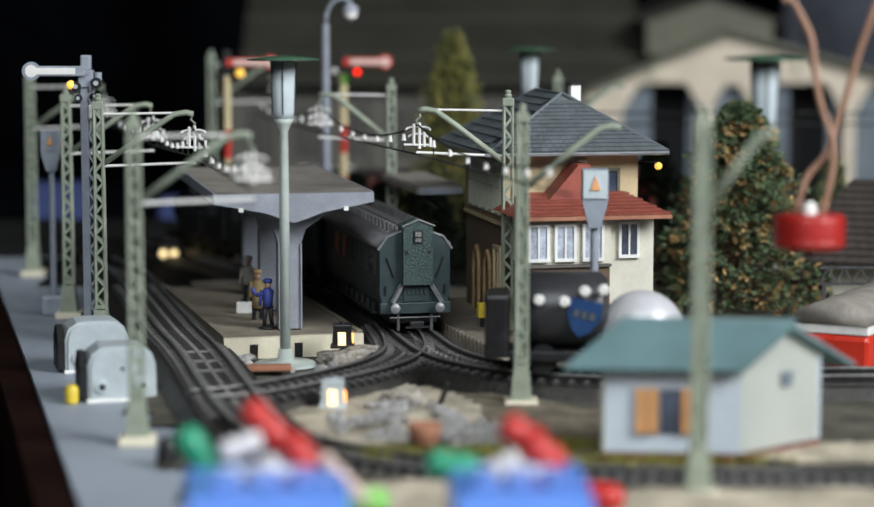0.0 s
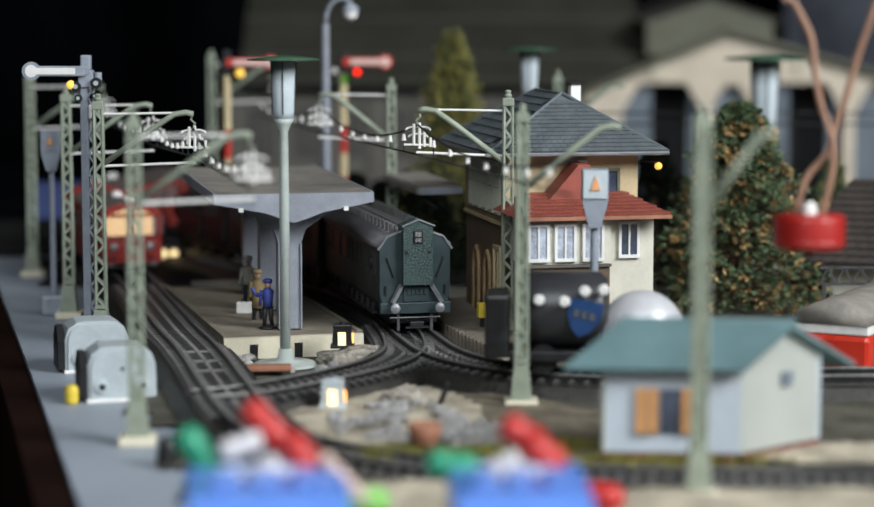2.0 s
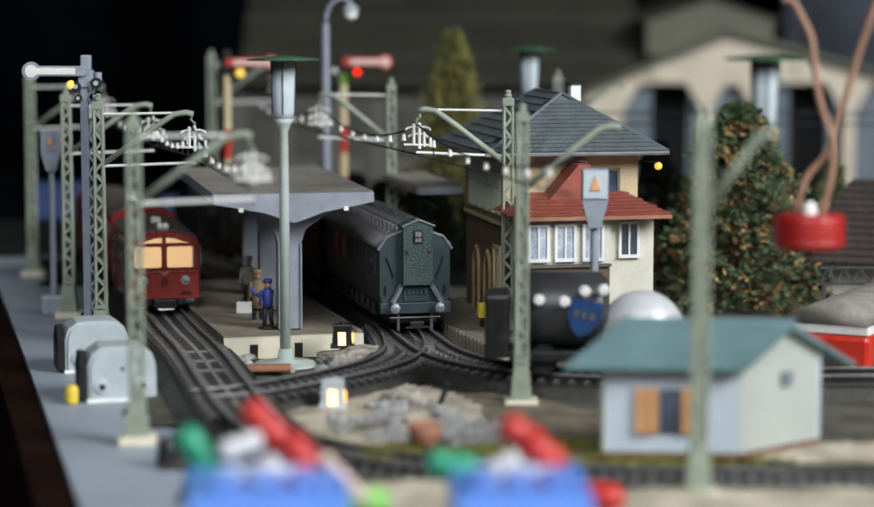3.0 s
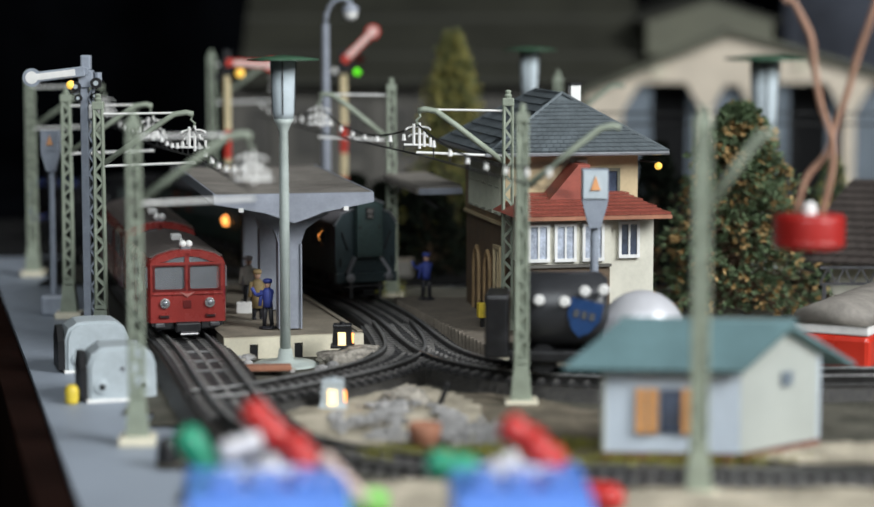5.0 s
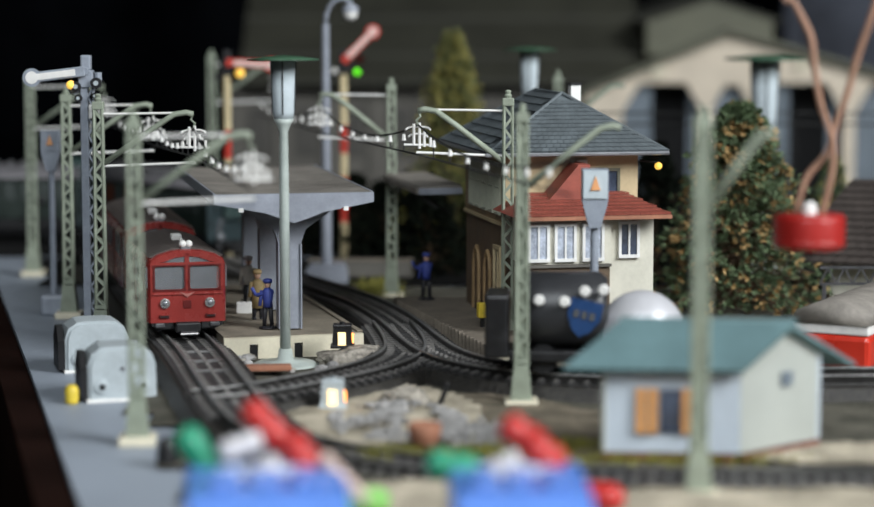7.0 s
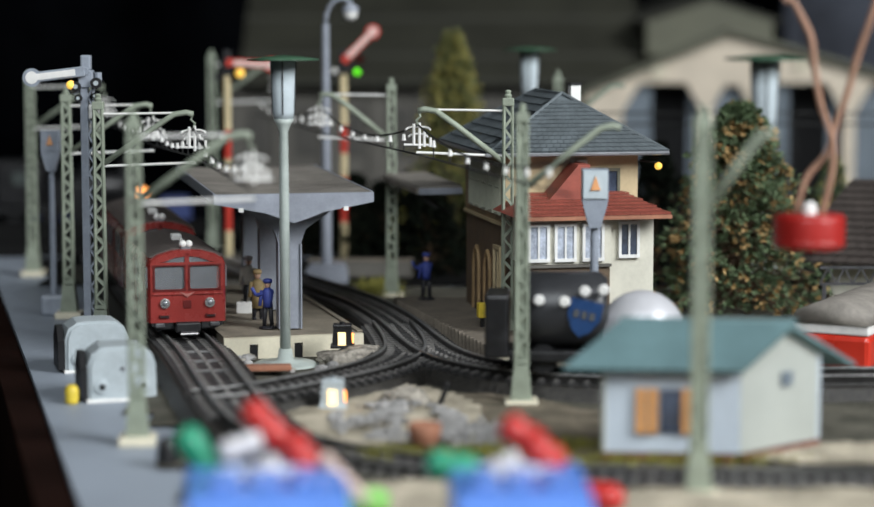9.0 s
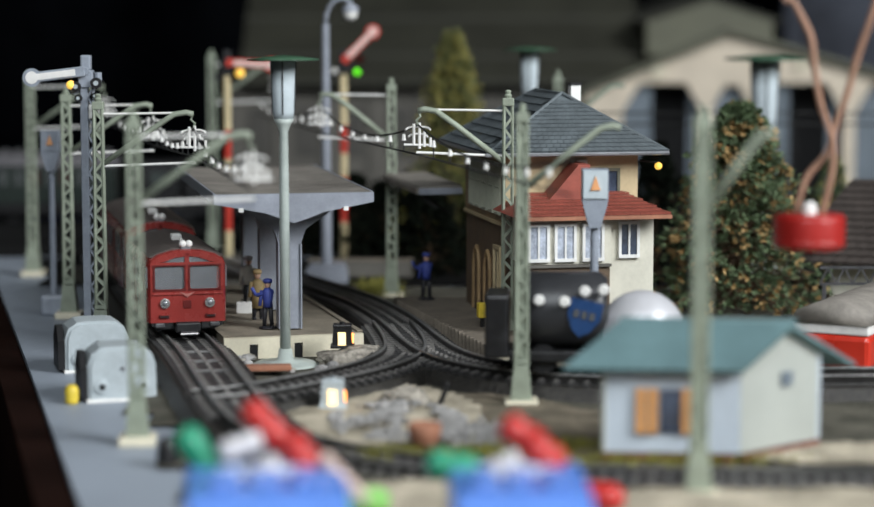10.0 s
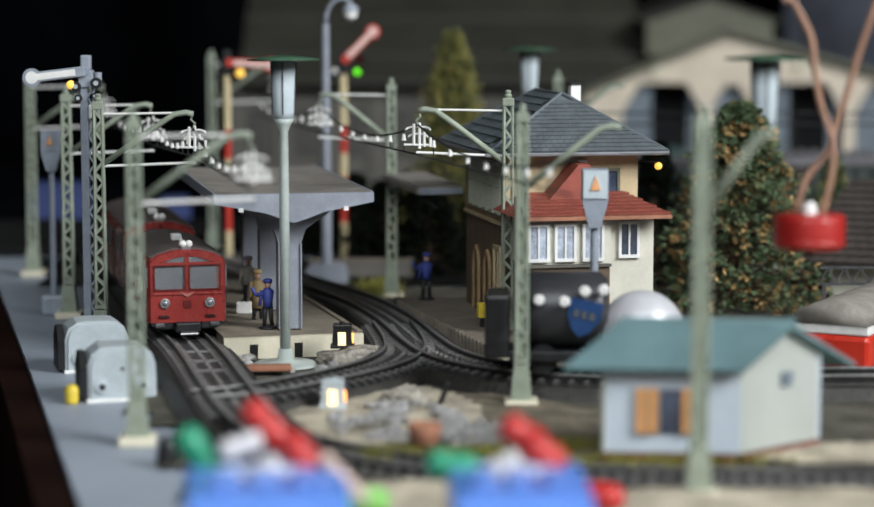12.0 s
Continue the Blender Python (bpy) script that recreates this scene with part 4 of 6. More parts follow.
        part("buffer_plate", bx(-0.0008, 0.0006, s * 0.0115 - 0.002, s * 0.0115 + 0.002, 0.0040, 0.0058, 0.0004), M["darksteel"], t)
        part("marker_lens", bx(0.0009, 0.0012, s * 0.0097 - 0.0018, s * 0.0097 + 0.0018, 0.0092, 0.0096), M["red"], tl, "glossy red rim")
    part("crest", prism(bmesh.new(), [(-0.0032, 0.0188), (0, 0.0165), (0.0032, 0.0188), (0, 0.0180)], 0.0002, 0.0008, "x"), M["crestline"], t, "small winged crest")
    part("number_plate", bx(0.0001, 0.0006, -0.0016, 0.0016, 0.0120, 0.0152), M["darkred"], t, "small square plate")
    part("waist_line", bx(-0.0002, 0.0007, -0.0148, 0.0148, 0.0176, 0.0183, 0.0002), M["red"], t, "raised waist line")
    for s in (-1, 1):                        # rounded lower corners and the dark cowling under the front
        part("front_skirt", prism(bmesh.new(), [(s * 0.0150, 0.0062), (s * 0.0150, 0.0048), (s * 0.0125, 0.0034), (s * 0.0060, 0.0034), (s * 0.0060, 0.0062)], -0.0040, -0.0002, "x"), M["dark"], t)
    for s in (-1, 1):
        for i in range(int((L - 0.024) / 0.0137)):
            x = -0.014 - i * 0.0137
            if i in (2, 6):
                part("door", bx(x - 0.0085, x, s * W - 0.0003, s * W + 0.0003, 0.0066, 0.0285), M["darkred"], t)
            else:
                wn = part("side_window", bx(x - 0.0105, x, s * W - 0.0003, s * W + 0.0004, 0.0200, 0.0292, 0.0003), M["railglass"], t)
        part("side_line", bx(-L + 0.012, -0.012, s * W - 0.0002, s * W + 0.0004, 0.0179, 0.0183), M["crestline"], t)
    # roof lamps: a pair over the front, and a horn behind
    for s in (-1, 1):
        part("roof_lamp", ball(bmesh.new(), (-0.0030, s * 0.0013, z1 + 0.0084), 0.0016, 1, 1, 1), M["white"], t, "small white roof lamp")
    part("lamp_bracket", bx(-0.004, -0.002, -0.002, 0.002, z1 + 0.0064, z1 + 0.0074), M["steel"], t)
    part("horn", bx(-0.034, -0.029, -0.0026, 0.0020, z1 + 0.0070, z1 + 0.0100, 0.0008), M["white"], t, "white roof ventilator")
    part("roof_knob", ball(bmesh.new(), (-0.022, 0.0005, z1 + 0.0082), 0.0009), M["white"], t)
    part("roof_knob", ball(bmesh.new(), (-0.013, 0.0004, z1 + 0.0083), 0.0007), M["white"], t)
    # underframe
    part("underframe", bx(-L + 0.004, -0.004, -0.0125, 0.0125, 0.0020, 0.0062, 0.0006), M["dark"], t)
    b = bx(-0.002, 0.0035, -0.0052, 0.0052, 0.0018, 0.0062, 0.0008)
    box(b, 0.0030, 0.0055, -0.0038, 0.0038, 0.0010, 0.0030, 0.0005)
    part("coupler", b, M["dark"], t, "black hooked coupler")
    part("coupler_bar", rod(bmesh.new(), (0.0058, -0.0036, 0.0018), (0.0058, 0.0036, 0.0018), 0.0005), M["silver"], t)
    for x in (-0.022, -L + 0.022):
        for s in (-1, 1):
            w = part("wheel", lathe(bmesh.new(), [(0.0058, 0), (0.0058, 0.0018), (0.0064, 0.0019), (0.0064, 0.0026)], 20, pose(x, s * 0.0073 + (0.0013 if s > 0 else -0.0013), 0.0056, s * 90, 0, 0)), M["dark"], t)
    if not trailer:
        # stand-in for the cabin light: an added drum, half glowing, turned to switch it
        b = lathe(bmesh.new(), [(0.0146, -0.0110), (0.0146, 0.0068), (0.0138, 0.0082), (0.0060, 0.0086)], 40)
        lp = smooth(part("cabin_lamp", b, M["lampback"], t, "drum standing for the cabin light, one half glowing warm, one half grey"))
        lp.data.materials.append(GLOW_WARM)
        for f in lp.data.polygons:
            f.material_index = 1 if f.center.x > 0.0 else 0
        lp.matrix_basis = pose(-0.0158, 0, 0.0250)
        return t, lp
    return t, None


# ---- green coach, local x to the end that the camera sees, z=0 at the rail head ----
BULB_A = pose(-0.015, -0.0146, 0.0285)
BULB_B = pose(-0.022, -0.0146, 0.0235)


def coach(label, spot):
    t = thing("passenger_coach", Matrix(), label, "railway coach", "green coaches")
    L, W, z0, z1 = 0.130, 0.0152, 0.0125, 0.0372
    part("body", bx(-L, 0, -W, W, z0, z1, 0.0006), M["coachsideshade"], t, "green coach side with its shade painted in")
    prof = [(-W - 0.0012, z1 - 0.0012), (-W - 0.0008, z1 + 0.0006), (-W * 0.75, z1 + 0.0032), (-W * 0.4, z1 + 0.0052), (0, z1 + 0.0060), (W * 0.4, z1 + 0.0052), (W * 0.75, z1 + 0.0032), (W + 0.0008, z1 + 0.0006), (W + 0.0012, z1 - 0.0012)]
    smooth(part("roof", prism(bmesh.new(), prof, -L - 0.001, -0.0010, "x"), M["coachroof"], t, "grey rounded roof"))
    # end wall with rounded top and framed cabin
    ew = [(-W * 0.92, z0), (W * 0.92, z0), (W, z0 + 0.004), (W, z1 - 0.002), (W * 0.80, z1 + 0.0028), (W * 0.4, z1 + 0.0050), (0, z1 + 0.0056), (-W * 0.4, z1 + 0.0050), (-W * 0.80, z1 + 0.0028), (-W, z1 - 0.002), (-W, z0 + 0.004)]
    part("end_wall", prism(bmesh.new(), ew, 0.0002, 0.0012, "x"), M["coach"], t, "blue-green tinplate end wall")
    rim = bmesh.new()
    tube(rim, [(0.0012, yy, zz + 0.0004) for yy, zz in ((-W - 0.0008, z1 - 0.0024), (-W * 0.80, z1 + 0.0030), (-W * 0.4, z1 + 0.0053), (0, z1 + 0.0060), (W * 0.4, z1 + 0.0053), (W * 0.80, z1 + 0.0030), (W + 0.0008, z1 - 0.0024))], 0.0006)
    part("roof_rim", rim, M["steel"], t, "pale bare-metal roof rim")
    c = prism(bmesh.new(), [(-0.0058, 0.0205), (0.0070, 0.0205), (0.0070, z1 + 0.0084), (0.0006, z1 + 0.0108), (-0.0058, z1 + 0.0084)], -0.0060, 0.0052, "x")
    cb = part("brake_cabin", c, M["coachspeck"], t, "speckled dark green cabin front")
    part("cabin_roof", tube(bmesh.new(), [(0.0054, -0.0064, z1 + 0.0082), (0.0054, 0.0006, z1 + 0.0110), (0.0054, 0.0076, z1 + 0.0082)], 0.0005), M["steel"], cb)
    wf = part("cabin_window", bx(0.0052, 0.0057, -0.0016, 0.0026, z1 + 0.0008, z1 + 0.0065, 0.0003), M["dark"], cb)
    part("window_pane", bx(0.0057, 0.0060, -0.0009, 0.0018, z1 + 0.0015, z1 + 0.0032), M["silver"], wf)
    part("window_pane", bx(0.0057, 0.0060, -0.0009, 0.0018, z1 + 0.0038, z1 + 0.0058), M["silver"], wf)
    for yy in (-0.0045, 0.0052):
        part("rivet_hole", rod(bmesh.new(), (0.0050, yy, z1 - 0.0028), (0.0055, yy, z1 - 0.0028), 0.0008, seg=12), M["black"], cb)
    part("number_panel", bx(0.0012, 0.0018, -0.0050, 0.0058, z0 + 0.0006, 0.0200), M["coach"], t)
    for i in range(5):                       # embossed characters as plain bars
        part("raised_bar", bx(0.0018, 0.0023, -0.0034 + i * 0.0018, -0.0022 + i * 0.0018, z0 + 0.0036, z0 + 0.0058), M["coach"], t)
    for s in (-1, 1):
        b = bar(bmesh.new(), (0.0022, s * 0.0064 + 0.0004, 0.0203), (0.0042, s * 0.0108 + 0.0004, z0 + 0.0004), 0.0016, 0.0016)
        part("slanted_strut", b, M["steel"], t, "slanted grey strut")
        part("handrail", rod(bmesh.new(), (0.0017, s * 0.0092, 0.0235), (0.0017, s * 0.0122, 0.0320), 0.0004), M["dark"], t)
        part("handrail", rod(bmesh.new(), (0.0017, s * 0.0128, 0.0160), (0.0017, s * 0.0128, 0.0200), 0.0004), M["dark"], t)
        bu = part("buffer", lathe(bmesh.new(), [(0.0011, -0.003), (0.0011, 0.0030), (0.0022, 0.0032), (0.0020, 0.0040), (0.0008, 0.0043)], 18, pose(0.0030, s * 0.0096, z0 - 0.0016, 0, 90, 0)), M["steel"], t, "round steel buffer")
    for s in (-1, 1):
        part("guard_iron", bx(0.0004, 0.0012, s * 0.0072 - 0.0006, s * 0.0072 + 0.0006, 0.0006, 0.0080), M["darksteel"], t)
    part("brake_rod", rod(bmesh.new(), (0.0010, -0.0110, 0.0062), (0.0010, 0.0110, 0.0062), 0.0004), M["darksteel"], t)
    part("buffer_beam", bx(-0.0010, 0.0026, -W, W, z0 - 0.0044, z0 + 0.0002, 0.0003), M["coach"], t)
    for s in (-1, 1):
        for i in range(12):
            x = -0.0075 - i * 0.0098
            p = part("side_window", bx(x - 0.0062, x, s * W - 0.0002, s * W + 0.0004, z1 - 0.0135, z1 - 0.0035, 0.0003), GLOW_COACH if i in (7, 9) else M["coachglass"], t)
            part("window_bar", bx(x - 0.0035, x - 0.0027, s * W + 0.0003, s * W + 0.0008, z1 - 0.0135, z1 - 0.0035), M["coachroof"], p)
        part("footboard", bx(-L + 0.006, -0.006, s * (W + 0.0008) - 0.0012, s * (W + 0.0008) + 0.0012, z0 - 0.0050, z0 - 0.0042), M["dark"], t)
        part("solebar", bx(-L + 0.002, -0.002, s * (W - 0.002) - 0.0008, s * (W - 0.002) + 0.0008, z0 - 0.0040, z0 + 0.0002), M["dark"], t)
        for i in range(10):
            part("step_bracket", bx(-0.010 - i * 0.012, -0.0092 - i * 0.012, s * (W + 0.0008) - 0.0006, s * (W + 0.0008) + 0.0006, z0 - 0.0042, z0 - 0.0005), M["dark"], t)
        for i in range(15):
            part("roof_vent", rod(bmesh.new(), (-0.009 - i * 0.0082, s * 0.0076, z1 + 0.0034), (-0.009 - i * 0.0082, s * 0.0076, z1 + 0.0080), 0.0011, 0.0015, 10), M["ventgrey"], t)
    # Added ball on the side wall that stands for the coach's interior bulb.
    lan = part("side_lantern", ball(bmesh.new(), (0, 0, 0), 0.0030, seg=16), M["dark"], t, "half-glowing ball standing for the bulb inside the coach")
    lan.data.materials.append(GLOW_ORANGE)
    for f in lan.data.polygons:
        f.material_index = 1 if f.center.y > 0.0 else 0
    lan.matrix_basis = spot
    part("roof_walk", bx(-L + 0.004, -0.003, -0.0022, 0.0022, z1 + 0.0058, z1 + 0.0066), M["coachroof"], t)
    part("underframe", bx(-L + 0.004, -0.003, -0.0105, 0.0105, 0.0035, z0), M["dark"], t)
    part("coupler", box(bx(0.0020, 0.0055, -0.0030, 0.0030, 0.0028, 0.0050, 0.0004), 0.0050, 0.0060, -0.0050, 0.0050, 0.0022, 0.0030), M["dark"], t, "black hooked coupler")
    for x in (-0.018, -L / 2, -L + 0.018):
        for s in (-1, 1):
            part("wheel", lathe(bmesh.new(), [(0.0056, 0), (0.0056, 0.0018), (0.0062, 0.0019), (0.0062, 0.0026)], 20, pose(x, s * 0.0086, 0.0055, s * 90, 0, 0)), M["dark"], t)
    return t, lan


def locomotive():
    t = thing("steam_locomotive", Matrix(), "black tank locomotive with orange lamps at the train's head", "locomotive")
    part("frame", bx(-0.095, 0, -0.0120, 0.0120, 0.0050, 0.0100, 0.0006), M["dark"], t)
    smooth(part("boiler", rod(bmesh.new(), (-0.004, 0, 0.0215), (-0.064, 0, 0.0215), 0.0095, seg=24), M["black"], t))
    part("cab", bx(-0.090, -0.062, -0.0145, 0.0145, 0.0100, 0.0360, 0.0012), M["black"], t)
    part("cab_roof", bx(-0.093, -0.059, -0.0155, 0.0155, 0.0362, 0.0385, 0.0010), M["dark"], t)
    for s in (-1, 1):
        part("side_tank", bx(-0.058, -0.024, s * 0.0115 - 0.003, s * 0.0115 + 0.003, 0.0102, 0.0240, 0.0008), M["black"], t)
        part("cab_window", bx(-0.080, -0.070, s * 0.0147 - 0.0003, s * 0.0147 + 0.0003, 0.0240, 0.0320), M["coachglass"], t)
    part("chimney", lathe(bmesh.new(), [(0.0028, 0.030), (0.0025, 0.038), (0.0034, 0.040)], 16, pose(-0.012, 0, 0)), M["black"], t)
    part("dome", lathe(bmesh.new(), [(0.0045, 0.029), (0.0042, 0.034), (0.002, 0.0365)], 16, pose(-0.036, 0, 0)), M["black"], t)
    part("lamp", ball(bmesh.new(), (0.0005, -0.004, 0.0185), 0.0030), GLOW_ORANGE, t, "glowing orange lamp")
    for x in (-0.018, -0.038, -0.058, -0.080):
        for s in (-1, 1):
            part("wheel", lathe(bmesh.new(), [(0.0066, 0), (0.0066, 0.0026)], 20, pose(x, s * 0.0086, 0.0065, s * 90, 0, 0)), M["dark"], t)
    return t


# ---- station house: local x along the front, y to the back ----
def tiles(bm, a, b, c, d, rows, cols, thick=0.0009, ridge=0.0):
    """Overlapping roof tiles on the slope a-b (eave), d-c (ridge)."""
    a, b, c, d = (Vector(v) for v in (a, b, c, d))
    nrm = (b - a).cross(d - a).normalized()
    for r in range(rows):
        t0, t1 = r / rows, min(1.0, (r + 1.25) / rows)
        for k in range(cols):
            off = 0.5 if r % 2 else 0.0
            s0, s1 = max(0.0, (k - off) / cols), min(1.0, (k + 1 - off) / cols)
            lo0, lo1 = a.lerp(d, t0).lerp(b.lerp(c, t0), s0 + 0.04 / cols), a.lerp(d, t0).lerp(b.lerp(c, t0), s1 - 0.04 / cols)
            hi0, hi1 = a.lerp(d, t1).lerp(b.lerp(c, t1), s0 + 0.04 / cols), a.lerp(d, t1).lerp(b.lerp(c, t1), s1 - 0.04 / cols)
            if (lo1 - lo0).length < 0.0006:
                continue
            u = nrm * thick
            v = [bm.verts.new(p) for p in (lo0 + u, lo1 + u, hi1 + u * 0.15, hi0 + u * 0.15, lo0, lo1)]
            bm.faces.new(v[:4])
            bm.faces.new((v[4], v[5], v[1], v[0]))
    return bm


def window(t, x0, x1, z0, z1, y, panes=2, pm="pane", horiz=False, fm="frame"):
    w = part("window", bx(x0, x1, y - 0.0009, y - 0.0002, z0, z1), M[pm], t)
    f = 0.0008
    b = bx(x0 - 0.0006, x1 + 0.0006, y - 0.0018, y - 0.0003, z0 - 0.0008, z0 + f * 0.7)
    box(b, x0 - 0.0006, x1 + 0.0006, y - 0.0016, y - 0.0003, z1 - f * 0.7, z1 + 0.0006)
    for i in range(panes + 1):
        xc = x0 + (x1 - x0) * i / panes
        h = 0.0004 if 0 < i < panes else 0.0006
        box(b, xc - h, xc + h, y - 0.0015, y - 0.0003, z0, z1)
    if horiz:
        box(b, x0, x1, y - 0.0014, y - 0.0003, (z0 + z1) / 2 - 0.0004, (z0 + z1) / 2 + 0.0004)
    part("window_frame", b, M[fm], w, "white window frame")
    return w


def station_house():
    t = thing("station_house", pose(0.0295, 0.962, 0.0, 0, 0, 12.0), "cream and brown station house with slate hip roof", "house")
    W, D, H = 0.0590, 0.076, 0.0850
    part("wall", bx(0, W, 0, 0.003, 0.0, H), M["wallcream"], t, "ochre cream front wall")
    part("wall", bx(0, 0.003, 0.0032, D, 0.0, H), M["wallbrown"], t, "brown platform wall")
    part("wall", bx(W - 0.003, W, 0.0032, D, 0.0, H), M["wallcream"], t)
    part("wall", bx(0.0032, W - 0.0032, D - 0.003, D, 0.0, H), M["wallcream"], t)
    # upper cream band and windows of the platform side
    part("upper_wall", bx(-0.0006, -0.0001, 0.0, D, 0.0545, H), M["wallochre"], t)
    part("cornice", bx(-0.0014, -0.0001, -0.0004, D, 0.0530, 0.0544), M["wallcream"], t)
    for i in range(5):
        y = 0.006 + i * 0.0125
        w = part("window", bx(-0.0011, -0.0007, y, y + 0.0072, 0.0585, 0.0790), M["pane"], t)
        b = bmesh.new()
        for ya, yb, za, zb in ((y - 0.0008, y, 0.0575, 0.080), (y + 0.0072, y + 0.0080, 0.0575, 0.080), (y + 0.0033, y + 0.0039, 0.0585, 0.079), (y, y + 0.0072, 0.0575, 0.0586), (y, y + 0.0072, 0.0790, 0.080), (y, y + 0.0072, 0.0690, 0.0697)):
            box(b, -0.0019, -0.0008, ya, yb, za, zb)
        part("window_frame", b, M["sashgreen"], w, "pale green window sash")
    for i in range(2):
        y = 0.024 + i * 0.0215
        arch = [(y, 0.0108), (y + 0.0100, 0.0108), (y + 0.0100, 0.032), (y + 0.0085, 0.0365), (y + 0.0050, 0.0395), (y + 0.0015, 0.0365), (y, 0.032)]
        dr = part("door", prism(bmesh.new(), arch, -0.0010, -0.0001, "x"), M["bark"], t)
        b = bmesh.new()
        tube(b, [(-0.0012, yy, zz) for yy, zz in (arch[0], arch[6], arch[5], arch[4], arch[3], arch[2], arch[1])], 0.0009, 6)
        part("door_frame", b, M["archframe"], dr, "ochre arched surround")
    y = 0.004
    w = part("window", bx(-0.0010, -0.0001, y, y + 0.0100, 0.016, 0.0420), M["coachglass"], t)
    part("window_frame", box(box(box(bx(-0.0022, -0.0005, y - 0.0010, y, 0.015, 0.044), -0.0022, -0.0005, y + 0.0100, y + 0.0110, 0.015, 0.044), -0.0022, -0.0005, y, y + 0.01, 0.0425, 0.044), -0.0018, -0.0006, y + 0.0046, y + 0.0054, 0.016, 0.0425), M["wallcream"], w)
    window(t, 0.0405, 0.0500, 0.0640, 0.0770, 0.0, 1, "pane", False, "halllight")
    # hip roof
    ov, rh = 0.0105, 0.0250
    A, B, C, E = (-ov, -ov, H), (W + ov, -ov, H), (W + ov, D + ov, H), (-ov, D + ov, H)
    r0, r1 = (0.0310, 0.024, H + 0.0235), (0.0290, 0.062, H + 0.0235)
    b = bmesh.new()
    v = [b.verts.new(p) for p in (A, B, C, E, r0, r1)]
    for f in ((0, 1, 4), (1, 2, 5, 4), (2, 3, 5), (3, 0, 4, 5), (3, 2, 1, 0)):
        b.faces.new([v[i] for i in f])
    rf = part("roof", b, M["slate"], t, "blue-grey slate hip roof")
    up = Vector((0, 0, 0.0004))
    b = tiles(bmesh.new(), Vector(A) + up, Vector(B) + up, Vector(r0) + up, Vector(r0) + up, 15, 24)
    part("roof_tiles", b, M["slate"], rf)["kind"] = "stuff"
    b = tiles(bmesh.new(), Vector(E) + up, Vector(A) + up, Vector(r0) + up, Vector(r1) + up, 9, 5)
    part("roof_tiles", b, M["slate"], rf)["kind"] = "stuff"
    b = tiles(bmesh.new(), Vector(B) + up, Vector(C) + up, Vector(r1) + up, Vector(r0) + up, 15, 24)
    part("roof_tiles", b, M["slate"], rf)["kind"] = "stuff"
    for p, q in ((A, r0), (B, r0), (r0, r1), (E, r1)):
        part("ridge", rod(bmesh.new(), Vector(p) + up, Vector(q) + up * 2, 0.0008, seg=8), M["slate"], rf)
    b = bmesh.new()
    tube(b, [(-ov, D + ov, H - 0.0004), (-ov - 0.0006, -ov - 0.0006, H - 0.0004), (W + ov, -ov - 0.0006, H - 0.0004)], 0.0009)
    part("gutter", b, M["steel"], t, "pale gutter along the eaves")
    ch = part("chimney", bx(0.037, 0.0415, 0.030, 0.035, H + 0.010, H + 0.0275), M["white"], t, "small white chimney")
    part("chimney_cap", bx(0.0365, 0.042, 0.0295, 0.0355, H + 0.0275, H + 0.0285), M["dark"], ch)

    # signal-box bay with a red tiled roof in front
    y0 = -0.036
    part("bay_wall", bx(-0.0005, 0.0365, y0, -0.0005, 0.0405, 0.0615), M["wallwhite"], t, "greyed white bay wall")
    part("bay_base", bx(-0.0002, 0.0363, y0 + 0.0006, -0.0005, 0.0, 0.0403), M["wallbrown"], t, "brown bay base")
    part("bay_sill", bx(-0.0012, 0.0367, y0 - 0.0008, y0 - 0.0002, 0.0392, 0.0404), M["hallside"], t)
    part("bay_wall", bx(0.0367, 0.0565, y0 + 0.0045, -0.0005, 0.0, 0.0615), M["wallwhite"], t, "greyed white bay wall")
    for x in (0.0010, 0.0125, 0.0245):
        window(t, x, x + 0.0082, 0.0425, 0.0570, y0, 2, "curtain")
    window(t, 0.0415, 0.0495, 0.0430, 0.0570, y0 + 0.0045, 2, "pane")
    b = bmesh.new()
    e = [(-0.0060, y0 - 0.0055, 0.0608), (0.0610, y0 - 0.0055, 0.0608), (0.0610, -0.0006, 0.0608), (-0.0060, -0.0006, 0.0608), (0.006, -0.0006, 0.0672), (0.052, -0.0006, 0.0672)]
    v = [b.verts.new(p) for p in e]
    for f in ((0, 1, 5, 4), (1, 2, 5), (3, 0, 4), (3, 2, 1, 0), (2, 3, 4, 5)):
        b.faces.new([v[i] for i in f])
    br = part("bay_roof", b, M["redtile"], t, "red tiled bay roof")
    b = tiles(bmesh.new(), Vector(e[0]) + up, Vector(e[1]) + up, Vector(e[5]) + up, Vector(e[4]) + up, 7, 30)
    part("bay_tiles", b, M["redtile"], br)["kind"] = "stuff"
    b = bx(-0.0062, 0.0612, y0 - 0.0062, y0 - 0.0052, 0.0594, 0.0610)
    part("bay_gutter", b, M["clay"], br)
    # red stair dormer rising against the cream wall
    b = prism(bmesh.new(), [(0.0150, 0.0655), (0.0330, 0.0655), (0.0330, 0.0805), (0.0280, 0.0805)], -0.016, -0.0007)
